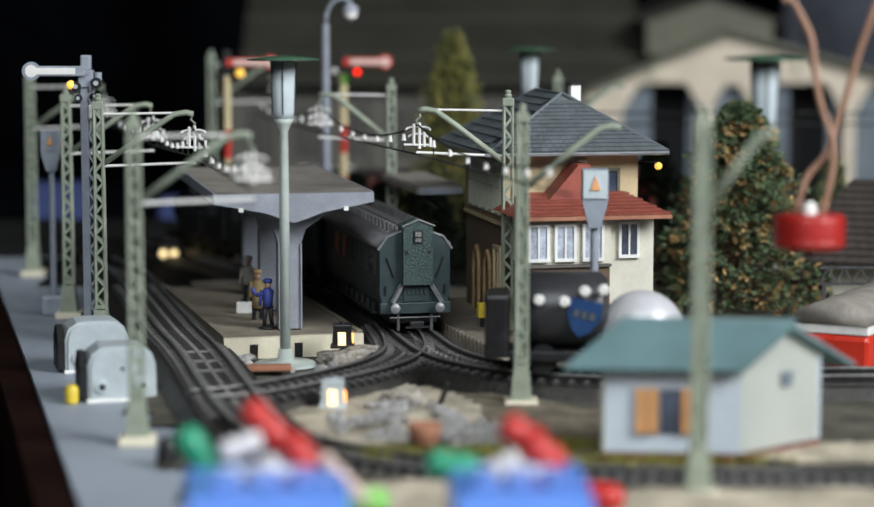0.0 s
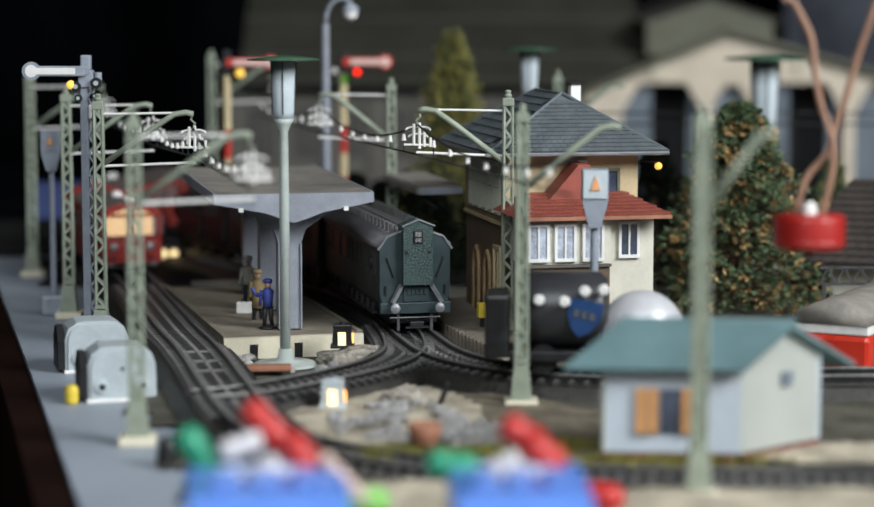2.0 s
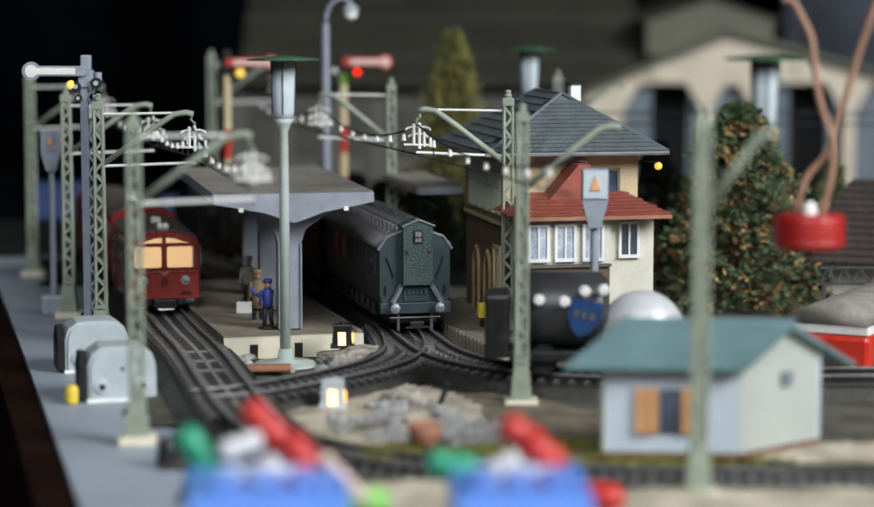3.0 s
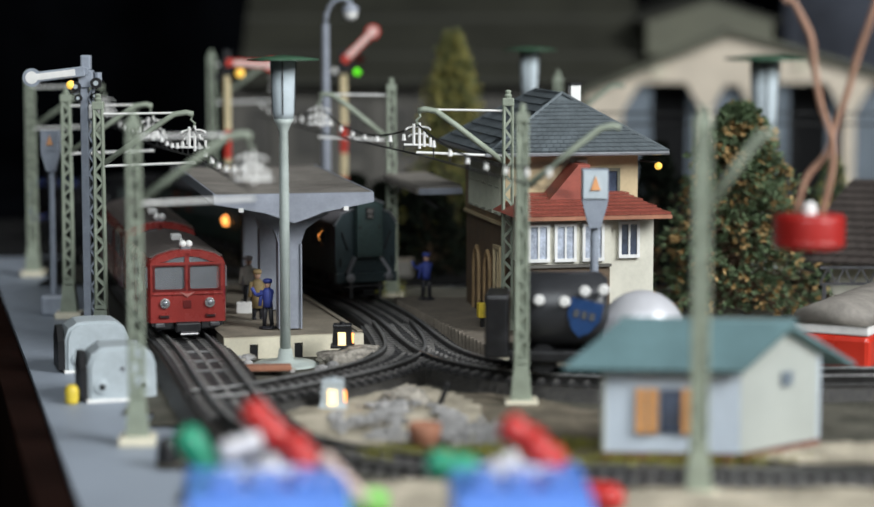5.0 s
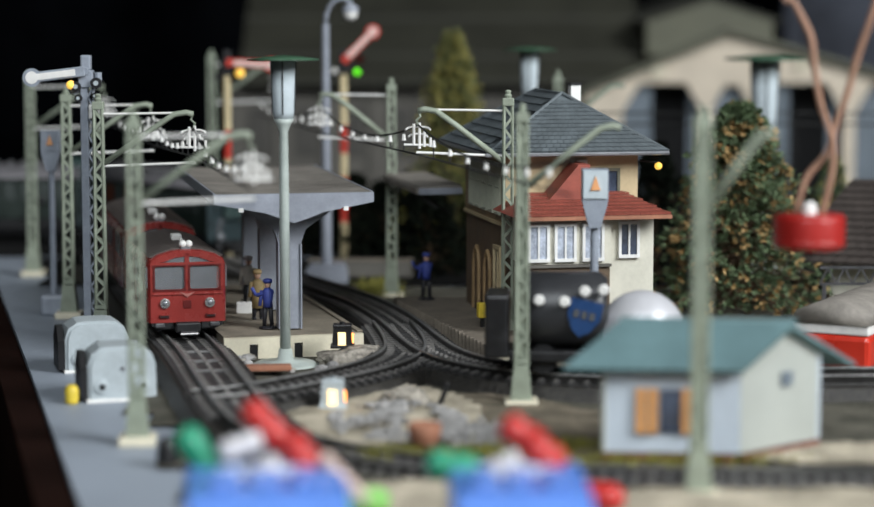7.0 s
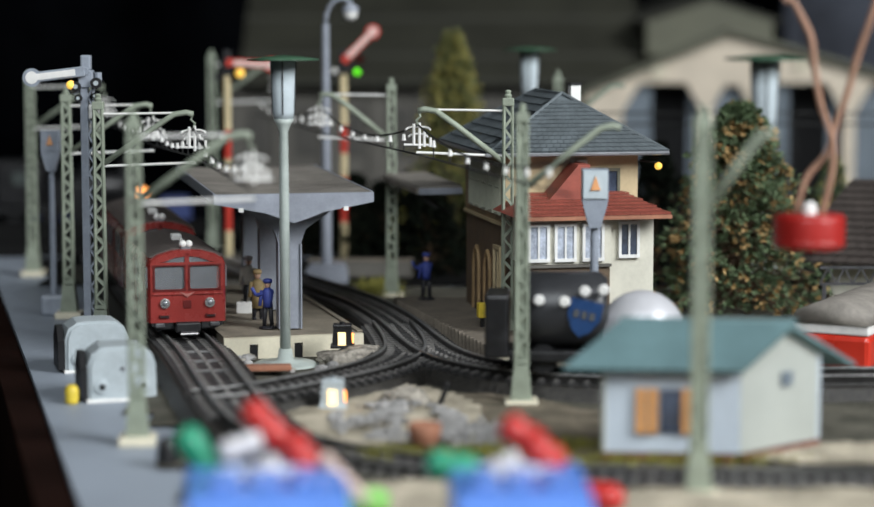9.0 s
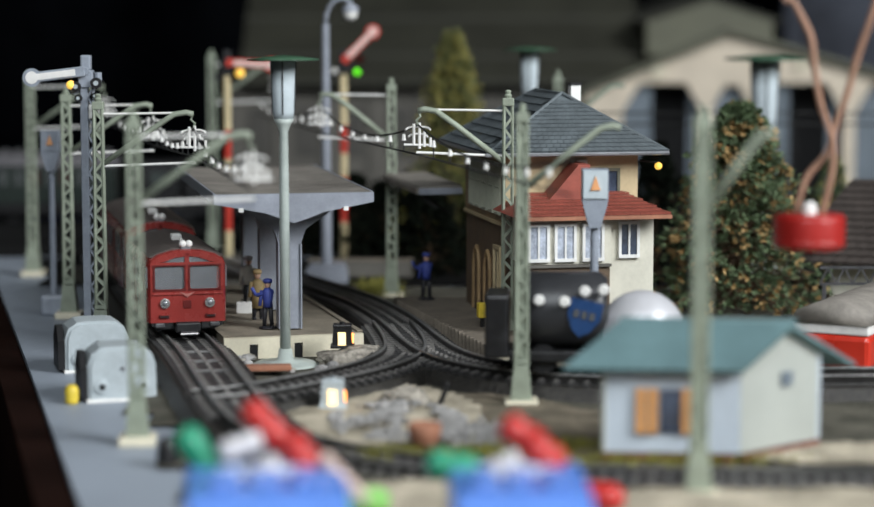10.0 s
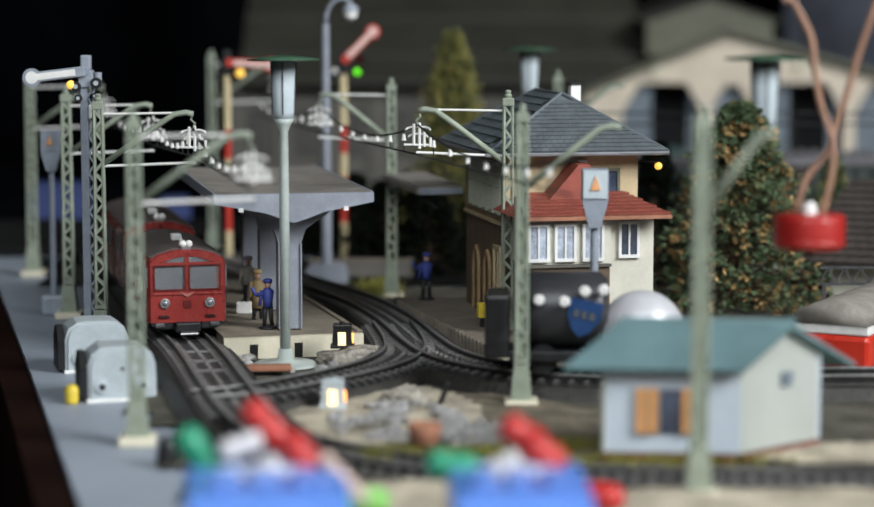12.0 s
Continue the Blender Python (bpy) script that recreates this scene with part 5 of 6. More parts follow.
    part("dormer", b, M["redtile"], t, "red tiled sloping dormer")
    part("lamp", ball(bmesh.new(), (W + 0.008, -0.004, H - 0.0065), 0.0017), GLOW_YELLOW, t, "small glowing yellow lamp")
    part("lamp_arm", rod(bmesh.new(), (W, -0.002, H - 0.004), (W + 0.008, -0.004, H - 0.005), 0.0005), M["dark"], t)
    part("name_board", bx(0.0310, 0.0355, -0.0030, -0.0002, 0.0795, 0.0815), M["white"], t)
    return t


# ---- dark tank wagon with a bright dome end ----
def tank_wagon():
    t = thing("tank_wagon", pose(0.0745, 0.843, 0.0100, 0, 0, -4.0), "dark grey tank wagon with a blue shield", "wagon")
    smooth(part("barrel", lathe(bmesh.new(), [(0.004, -0.046), (0.0125, -0.044), (0.0145, -0.040), (0.0145, -0.013), (0.012, -0.010)], 28, pose(0, 0, 0.0235, 0, 90, 0)), M["tankgrey"], t, "dark grey barrel"))
    part("frame", bx(-0.047, 0.050, -0.012, 0.012, 0.0050, 0.0090, 0.0006), M["dark"], t)
    for x in (-0.034, 0.034):
        for s in (-1, 1):
            part("wheel", lathe(bmesh.new(), [(0.0056, 0), (0.0056, 0.0024)], 20, pose(x, s * 0.0086, 0.0056, s * 90, 0, 0)), M["dark"], t)
    part("end_platform", bx(-0.056, -0.047, -0.0120, 0.0120, 0.0060, 0.0300, 0.001), M["black"], t)
    # blue shield
    sh = prism(bmesh.new(), [(-0.0062, 0.0070), (-0.0062, 0.0005), (-0.0034, -0.0047), (0, -0.0072), (0.0034, -0.0047), (0.0062, 0.0005), (0.0062, 0.0070)], -0.0006, 0.0006)
    s = part("shield", sh, M["emblem"], t, "blue shield emblem")
    s.matrix_basis = pose(-0.0190, -0.0146, 0.0220, 0, 14, 0)
    for i in range(3):
        part("shield_bar", bx(-0.004 + i * 0.003, -0.002 + i * 0.003, -0.0010, -0.0007, 0.0000, 0.0028), M["lampback"], s)
    for x, z in ((-0.0355, 0.0290), (-0.0260, 0.0285), (-0.0185, 0.0325), (-0.0115, 0.0330)):
        lm = part("lamp", lathe(bmesh.new(), [(0.0010, 0), (0.0019, 0.0012), (0.0021, 0.0028), (0.0016, 0.0034)], 16, pose(x, -0.0135, z, 90, 0, 0)), M["white"], t, "round white fitting")
    d = ball(bmesh.new(), (0.0030, -0.004, 0.0150), 0.0165, 1.0, 1, 1, 28)
    smooth(part("dome", d, M["chrome"], t, "polished silver dome"))
    return t


# ---- small shed near the camera ----
def shed():
    t = thing("small_shed", pose(0.0530, 0.716, 0.0, 0, 0, 0), "pale blue-white shed with blue-green gable roof", "shed")
    # footprint: a long side towards the camera and a gable end turned to the right
    def q(u, v, z):
        return (u * 0.0445 + v * 0.0300, -0.004 * u + v * 0.026, z)
    zb, ze, zr = 0.0048, 0.0340, 0.0440
    def wallpiece(name, pts, material, label=""):
        b = bmesh.new()
        v = [b.verts.new(p) for p in pts]
        b.faces.new(v)
        ob = part(name, b, material, t, label)
        so = ob.modifiers.new("thick", "SOLIDIFY")
        so.thickness, so.offset = 0.0012, -1.0
        return ob
    wallpiece("wall", (q(0, 0, zb), q(1, 0, zb), q(1, 0, ze), q(0, 0, ze)), M["shedwall"], "pale blue long wall")
    wallpiece("wall", (q(1, 0, zb), q(1, 1, zb), q(1, 1, ze), q(1, 0.5, zr), q(1, 0, ze)), M["shedgable"], "off-white gable wall")
    wallpiece("wall", (q(1, 1, zb), q(0, 1, zb), q(0, 1, ze), q(1, 1, ze)), M["shedwall"])
    wallpiece("wall", (q(0, 1, zb), q(0, 0, zb), q(0, 0, ze), q(0, 0.5, zr), q(0, 1, ze)), M["shedgable"])
    lift = 0.0006
    def slope(v0, v1):
        z = lambda v: ze + (zr - ze) * (1 - abs(v - 0.5) / 0.5)
        b = bmesh.new()
        f = [b.verts.new(Vector(q(u, v, z(v) + lift))) for u, v in ((-0.18, v0), (1.10, v0), (1.10, v1), (-0.18, v1))]
        b.faces.new(f)
        ob = part("roof_slope", b, M["shedroof"], t, "blue-green tiled roof slope")
        so = ob.modifiers.new("thick", "SOLIDIFY")
        so.thickness, so.offset = 0.0016, 1.0
    slope(-0.16, 0.5)
    slope(1.28, 0.5)
    part("ridge_cap", rod(bmesh.new(), q(-0.18, 0.5, zr + 0.0018), q(1.10, 0.5, zr + 0.0018), 0.0011), M["shedroof"], t)
    b = bmesh.new()
    bar(b, q(0.03, -0.02, 0.0022), q(0.97, -0.02, 0.0022), 0.0016, 0.0042)
    bar(b, q(1.0, 0.02, 0.0022), q(1.0, 0.98, 0.0022), 0.0016, 0.0042)
    part("brick_base", b, M["brick"], t, "dark red brick base")
    for u0, u1 in ((0.27, 0.345), (0.355, 0.43), (0.60, 0.675)):
        sh = bar(bmesh.new(), q(u0, -0.035, 0.0185), q(u1, -0.035, 0.0185), 0.0012, 0.0145)
        part("shutter", sh, M["shutter"], t, "orange-brown wooden shutter")
    part("window_pane", bar(bmesh.new(), q(0.435, -0.020, 0.0185), q(0.595, -0.020, 0.0185), 0.0008, 0.0140), M["pane"], t)
    part("gable_window", bar(bmesh.new(), q(1.02, 0.47, 0.0270), q(1.02, 0.60, 0.0270), 0.0008, 0.0045), M["hallblue"], t)
    return t


# ---- the large engine hall behind ----
def hall():
    t = thing("engine_hall", pose(0, 1.70, 0), "large cream engine hall with dark olive roofs", "hall")
    x0, x1 = 0.112, 0.365
    def z_eave(x):
        return 0.1235 - abs(x - 0.221) * (0.044 / 0.106) if x < 0.221 else 0.1235 - abs(x - 0.221) * (0.028 / 0.10)
    # gable front cut by three octagonal-headed gates
    gates = [(0.140, 0.201), (0.209, 0.236), (0.2445, 0.307), (0.3160, 0.358)]
    xs = [x0] + [e for g in gates for e in g] + [x1]
    for i in range(0, len(xs), 2):
        a, c = xs[i], xs[i + 1]
        pr = [(a, 0), (c, 0), (c, z_eave(c))] + ([(0.221, 0.1235)] if a < 0.221 < c else []) + [(a, z_eave(a))]
        part("gable_pier", prism(bmesh.new(), pr, 0, 0.008), M["hallwall"], t, "cream gable wall pier")
    for a, c in gates:
        top = 0.0875 if c - a > 0.03 else 0.0860
        k = 0.013 if c - a > 0.03 else 0.0085
        pr = [(a, top - k * 1.7), (a + k, top), (c - k, top), (c, top - k * 1.7), (c, z_eave(c))] + ([(0.221, 0.1235)] if a < 0.221 < c else []) + [(a, z_eave(a))]
        part("gate_head", prism(bmesh.new(), pr, 0, 0.008), M["hallwall"], t, "cream octagonal gate head")
    for a, c in gates:
        # Black sheet added to stand for the dark inside the hall.
        part("gate_back", bx(a - 0.004, c + 0.004, 0.050, 0.052, 0, 0.09), M["black"], t)
        for s, w in ((a + 0.001, min(0.022, (c - a) * 0.6)), (c - 0.0105, 0.0095)):
            part("gate_leaf", bx(s, s + w, 0.010, 0.013, 0.0, 0.086, 0.0005), M["hallblue"], t, "grey-blue gate leaf")
    b = prism(bmesh.new(), [(x0 - 0.012, z_eave(x0 - 0.012) + 0.0005), (0.221, 0.1245), (x1 + 0.006, z_eave(x1 + 0.006) + 0.0005), (x1 + 0.006, z_eave(x1 + 0.006) + 0.0045), (0.221, 0.1290), (x0 - 0.012, z_eave(x0 - 0.012) + 0.0045)], -0.008, 0.45)
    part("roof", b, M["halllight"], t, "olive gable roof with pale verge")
    # raised roof lantern
    pr = [(0.160, 0.108), (0.160, 0.1335), (0.208, 0.1490), (0.256, 0.1335), (0.256, 0.108)]
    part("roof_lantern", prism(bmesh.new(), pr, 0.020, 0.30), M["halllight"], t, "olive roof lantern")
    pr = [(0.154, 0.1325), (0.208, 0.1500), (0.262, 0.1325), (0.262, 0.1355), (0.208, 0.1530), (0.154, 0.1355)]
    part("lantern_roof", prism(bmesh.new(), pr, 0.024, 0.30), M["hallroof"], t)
    # long wing to the side: low wall, great dark roof
    part("wing_wall", bx(-0.16, x0 - 0.002, 0.030, 0.040, 0.0, 0.088), M["hallside"], t, "grey wing wall")
    pr = [(0.010, 0.0855), (0.20, 0.205), (0.39, 0.0855), (0.39, 0.0900), (0.20, 0.2095), (0.010, 0.0900)]
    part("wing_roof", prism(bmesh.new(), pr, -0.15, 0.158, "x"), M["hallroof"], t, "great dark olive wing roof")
    for k in range(3):
        y = 0.035 + k * 0.045
        z = 0.0900 + (y - 0.010) * (0.1195 / 0.19) + 0.0006
        part("roof_ledge", bx(-0.151, 0.1585, y, y + 0.003, z - 0.001, z + 0.0030), M["hallroof"], t)
    for i in range(7):
        x = -0.145 + i * 0.036
        w = part("window", bx(x, x + 0.016, 0.0285, 0.0298, 0.030, 0.068), M["hallshade"], t)
        part("pilaster", bx(x + 0.021, x + 0.026, 0.0265, 0.0298, 0.0, 0.084), M["hallside"], t)
    part("skylight", bx(0.161, 0.172, -0.003, -0.0002, 0.0925, 0.1005), M["cream"], t)
    part("wall_lamp", bx(0.2715, 0.2790, -0.003, -0.0002, 0.096, 0.105), M["cream"], t)
    return t


# ---- conifers: trunk, whorls of drooping limbs, many needle clumps ----
def conifer(x, y, height, radius, seed, label, tip_mat, tip_share, n=1500, z0=0.0, leaf="leaf", tuft=0.0021, needle=0.0032, patchy=False, taper=0.62):
    rnd = random.Random(seed)
    t = thing("conifer_tree", pose(x, y, z0), label, "tree", "conifers")
    part("trunk", lathe(bmesh.new(), [(radius * 0.09, 0), (radius * 0.06, height * 0.5), (radius * 0.015, height * 0.98)], 10), M["bark"], t, "thin brown trunk")
    limbs = bmesh.new()
    crown, tips = [], []
    for i in range(n):
        h = 0.06 + 0.94 * rnd.random() ** 0.85
        a = rnd.random() * 2 * math.pi
        lobe = 0.78 + 0.24 * math.sin(a * 5 + h * 26 + seed) + 0.24 * rnd.uniform(-1, 1)
        rmax = radius * (1.03 - h) ** taper * lobe
        r = rmax * (0.40 + 0.60 * rnd.random() ** 0.5)
        p = Vector((r * math.cos(a), r * math.sin(a), height * h - r * 0.22))
        tip = r > rmax * 0.72 and rnd.random() < tip_share and (not patchy or noise.noise(p * 110) > 0.12)
        (tips if tip else crown).append((p, a, rmax))
        if i % 9 == 0:
            rod(limbs, (0, 0, height * h), p, radius * 0.012, radius * 0.005, 5)
    part("limb_wood", limbs, M["bark"], t, "thin drooping limbs")["kind"] = "stuff"

    def clumps(name, items, material, size):
        verts, faces = [], []
        for p, a, rmax in items:
            for k in range(7):
                d = Vector((math.cos(a) + rnd.uniform(-0.9, 0.9), math.sin(a) + rnd.uniform(-0.9, 0.9), rnd.uniform(-0.7, 0.7))).normalized()
                u = d.cross(Vector((rnd.uniform(-1, 1), rnd.uniform(-1, 1), 1))).normalized()
                L, w = size * rnd.uniform(0.7, 1.5), size * rnd.uniform(0.16, 0.30)
                b = len(verts)
                verts += [p - u * w, p + d * L * 0.55 - u * w * 1.2, p + d * L, p + d * L * 0.55 + u * w * 1.2, p + u * w]
                faces.append((b, b + 1, b + 2, b + 3, b + 4))
        me = bpy.data.meshes.new(name)
        me.from_pydata([tuple(v) for v in verts], [], faces)
        me.materials.append(material)
        ob = new(name, me)
        ob.parent = t
        ob["kind"] = "stuff"
        return ob
    clumps("crown", crown, M[leaf], needle)
    clumps("tip_foliage", tips, tip_mat, tuft)
    return t


# ---- foreground: blue switch boxes with coloured plugs ----
def switch_box(x, y, yaw, w, label, plugs):
    t = thing("switch_box", pose(x, y, 0, 0, 0, yaw), label, "switch box", "switch boxes")
    b = prism(bmesh.new(), [(-0.022, 0.0), (0.022, 0.0), (0.022, 0.0220), (0.017, 0.0260), (-0.014, 0.0240), (-0.022, 0.018)], -w / 2, w / 2, "x")
    bmesh.ops.bevel(b, geom=b.edges[:], offset=0.0012, segments=2, affect="EDGES")
    part("housing", b, M["bluebox"], t, "bright blue plastic housing")
    for i in range(3):
        part("key", bx(-w * 0.36 + i * w * 0.26, -w * 0.36 + i * w * 0.26 + w * 0.18, -0.012, 0.002, 0.0242, 0.0275, 0.0008), M["bluebox"], t)
    # Pale plate that paints the hazy white sheen on the box top.
    part("label_plate", bx(-w * 0.30, w * 0.30, 0.003, 0.013, 0.0250, 0.0262, 0.0003), M["boxsheen"], t, "pale plate standing for the white sheen on the housing")
    for m, a, b2, r in plugs:
        k = (Vector(b2) - Vector(a)).length / 0.0142
        p = part("plug", lathe(bmesh.new(), [(r * 0.8, 0.0), (r, 0.002 * k), (r, 0.0065 * k), (r * 0.82, 0.0078 * k), (r * 0.98, 0.0092 * k), (r * 0.95, 0.0128 * k), (r * 0.5, 0.0142 * k)], 18, Matrix.Translation(a) @ (Vector(b2) - Vector(a)).to_track_quat("Z", "Y").to_matrix().to_4x4()), M[m], t)
        smooth(p)
    return t


def red_socket():
    t = thing("red_socket", Matrix(), "red round socket hanging on two bare copper wires", "socket")
    c = (0.1258, 0.756)
    smooth(part("ring", lathe(bmesh.new(), [(0.0105, 0.0665), (0.0118, 0.0670), (0.0120, 0.0690), (0.0120, 0.0765), (0.0116, 0.0780), (0.0050, 0.0782)], 32, pose(c[0], c[1], 0)), M["socketred"], t, "glossy red ring"))
    part("groove", lathe(bmesh.new(), [(0.01205, 0.0682), (0.0122, 0.0686), (0.0122, 0.0692), (0.01205, 0.0696)], 32, pose(c[0], c[1], 0)), M["socketred"], t)
    part("stud", lathe(bmesh.new(), [(0.0026, 0.078), (0.0024, 0.081), (0.0012, 0.0822)], 16, pose(c[0], c[1], 0)), M["white"], t, "white stud")
    z = 0.077
    pts = [(0.0040, 0, z), (0.0062, 0, 0.0865), (0.0077, 0, 0.0959), (0.0070, 0, 0.1043), (0.0032, 0, 0.1147), (0.0010, 0, 0.1259), (-0.0005, 0, 0.137), (-0.0034, 0, 0.1435), (-0.0068, 0, 0.150), (-0.0135, 0, 0.165), (-0.040, 0, 0.30), (-0.10, 0.02, z + 1.0), (-0.12, 0.05, 1.999)]
    def fine(q):
        out = []
        for i in range(len(q) - 1):
            a, b, c2, d = (Vector(q[max(i - 1, 0)]), Vector(q[i]), Vector(q[i + 1]), Vector(q[min(i + 2, len(q) - 1)]))
            for k in range(6):
                u = k / 6
                out.append(0.5 * (2 * b + (c2 - a) * u + (2 * a - 5 * b + 4 * c2 - d) * u * u + (3 * b - a - 3 * c2 + d) * u ** 3))
        return out + [Vector(q[-1])]
    off = Vector((c[0], c[1], 0))
    smooth(part("copper_wire", tube(bmesh.new(), [p + off for p in fine(pts)], 0.0012, 8), M["copper"], t, "bare copper wire"))
    pts = [(-0.0043, 0.003, z), (-0.0024, 0.003, 0.0855), (0.0000, 0.0035, 0.0912), (0.0062, 0.0035, 0.0987), (0.0092, 0.0035, 0.109), (0.0126, 0.003, 0.1193), (0.0156, 0.002, 0.1314), (0.0198, 0, 0.1454), (0.0242, 0, 0.160), (0.0330, 0, 0.200), (0.06, 0, 0.35), (0.10, 0.02, z + 1.0), (0.12, 0.05, 1.999)]
    smooth(part("copper_wire", tube(bmesh.new(), [p + off for p in fine(pts)], 0.0012, 8), M["copper"], t, "bare copper wire"))
    return t


def red_car():
    t = thing("red_railcar", pose(0.187, 0.955, 0.002, 0, 0, 62), "bright red railcar with grey roof and pale window band", "railcar")
    L, W = 0.12, 0.017
    part("body", bx(-L / 2, L / 2, -W, W, -0.0005, 0.0130, 0.002), M["carred"], t, "bright red lower body")
    part("window_band", bx(-L / 2 + 0.001, L / 2 - 0.001, -W + 0.0006, W - 0.0006, 0.0131, 0.0175, 0.0008), M["white"], t, "bright band of windows")
    pr = [(-W, 0.0176), (W, 0.0176), (W * 0.8, 0.0225), (W * 0.4, 0.0255), (0, 0.0262), (-W * 0.4, 0.0255), (-W * 0.8, 0.0225)]
    smooth(part("roof", prism(bmesh.new(), pr, -L / 2, L / 2, "x"), M["canopy_top"], t, "dusty grey rounded roof"))
    return t


def small_house():
    t = thing("tiled_house", pose(0.232, 1.12, 0, 0, 0, -18), "white house with a dark brown tiled roof", "house")
    part("wall", bx(-0.030, 0.045, -0.03, 0.03, 0, 0.030), M["wallwhite"], t, "white wall")
    b = bmesh.new()
    v = [b.verts.new(p) for p in ((-0.052, -0.046, 0.022), (0.06, -0.046, 0.022), (0.06, 0.0, 0.060), (-0.024, 0.0, 0.060), (0.06, 0.046, 0.022), (-0.052, 0.046, 0.022))]
    for f in ((0, 1, 2, 3), (3, 2, 4, 5), (0, 3, 5), (1, 4, 2), (0, 5, 4, 1)):
        b.faces.new([v[i] for i in f])
    r = part("roof", b, M["tilebrown"], t, "dark brown tiled roof")
    up = Vector((0, 0, 0.0005))
    part("roof_tiles", tiles(bmesh.new(), Vector((-0.052, -0.046, 0.022)) + up, Vector((0.06, -0.046, 0.022)) + up, Vector((0.06, 0, 0.060)) + up, Vector((-0.024, 0, 0.060)) + up, 12, 18, 0.0014), M["tilebrown"], r)["kind"] = "stuff"
    return t


def truss():
    t = thing("truss_girder", pose(0.205, 1.02, 0), "grey lattice girder beside the red railcar", "girder")
    b = bmesh.new()
    z0, z1 = 0.021, 0.0285
    bar(b, (-0.03, 0, z0), (0.06, 0, z0), 0.0016, 0.0012)
    bar(b, (-0.03, 0, z1), (0.06, 0, z1), 0.0016, 0.0012)
    for i in range(12):
        x = -0.03 + i * 0.0075
        bar(b, (x, 0, z0), (x + 0.00375, 0, z1), 0.0008, 0.0008)
        bar(b, (x + 0.00375, 0, z1), (x + 0.0075, 0, z0), 0.0008, 0.0008)
    part("lattice", b, M["darksteel"], t)
    for x in (-0.028, 0.058):
        part("post", bx(x - 0.001, x + 0.001, -0.001, 0.001, 0, z0), M["darksteel"], t)
    return t


def street_lamp():
    t = thing("street_lamp", pose(-0.0585, 1.185, 0), "tall blue-grey gooseneck street lamp with a white globe", "street lamp")
    part("base", prism(bmesh.new(), [(-0.0115, 0), (0.0115, 0), (0.0108, 0.0080), (0.0085, 0.0112), (-0.0085, 0.0112), (-0.0108, 0.0080)], -0.008, 0.008), M["canopy"], t, "grey tapered base block")
    part("pole", rod(bmesh.new(), (0, 0, 0.011), (0, 0, 0.1375), 0.0029, 0.0020, 14), M["canopy"], t)
    pts = [(0, 0, 0.1365), (0.0006, 0, 0.1425), (0.0022, 0, 0.1468), (0.0050, 0, 0.1498), (0.0085, 0, 0.1508), (0.0118, 0, 0.1500), (0.0132, 0, 0.1478)]
    smooth(part("gooseneck", tube(bmesh.new(), pts, 0.0013, 8), M["canopy"], t))
    part("shade", lathe(bmesh.new(), [(0.0046, 0.1440), (0.0038, 0.1465), (0.0016, 0.1482)], 18, pose(0.0132, 0, 0)), M["canopy"], t)
    smooth(part("globe", ball(bmesh.new(), (0.0132, 0, 0.1427), 0.0038), M["white"], t, "white globe"))
    return t


def signal_box(x, y, yaw, label):
    t = thing("signal_drive_box", pose(x, y, 0, 0, 0, yaw), label, "signal drive", "signal drive boxes")
    w, h = 0.0128, 0.0208
    pr = [(-w, 0.0012), (w, 0.0012), (w, h - 0.007), (w - 0.0015, h - 0.0028), (w - 0.005, h - 0.0004), (w - 0.008, h), (-w + 0.008, h), (-w + 0.005, h - 0.0004), (-w + 0.0015, h - 0.0028), (-w, h - 0.007)]
    b = prism(bmesh.new(), pr, -0.007, 0.012)
    smooth_edges = [e for e in b.edges if abs(e.verts[0].co.y - e.verts[1].co.y) < 1e-6 and e.verts[0].co.z > 0.003]
    bmesh.ops.bevel(b, geom=smooth_edges, offset=0.0012, segments=2, affect="EDGES")
    part("cover", b, M["boxgrey"], t, "pale grey rounded cover")
    part("base_plate", bx(-w - 0.0006, w + 0.0006, -0.0078, 0.0128, 0, 0.0013, 0.0002), M["white"], t)
    part("end_plate", prism(bmesh.new(), [(yy * 0.94 - 0.0 , zz) for yy, zz in [(-0.0065, 0.0014), (0.0115, 0.0014), (0.0115, 0.013), (0.006, 0.0185), (-0.001, 0.0185), (-0.0065, 0.013)]], -w - 0.0028, -w - 0.0001, "x"), M["black"], t, "dark end plate")
    for s in (-1, 1):
        k = part("socket", lathe(bmesh.new(), [(0.0026, 0), (0.0026, 0.0010), (0.0019, 0.0012)], 18, pose(s * 0.0077, -0.0070, 0.0060, 90, 0, 0)), M["boxgrey"], t, "brass-rimmed socket")
        part("socket_hole", rod(bmesh.new(), (s * 0.0077, -0.0084, 0.0060), (s * 0.0077, -0.0080, 0.0060), 0.0012, seg=14), M["dark"], k)
    part("screw", rod(bmesh.new(), (0.0002, -0.0075, 0.0125), (0.0002, -0.0068, 0.0125), 0.0008), M["steel"], t)
    return t


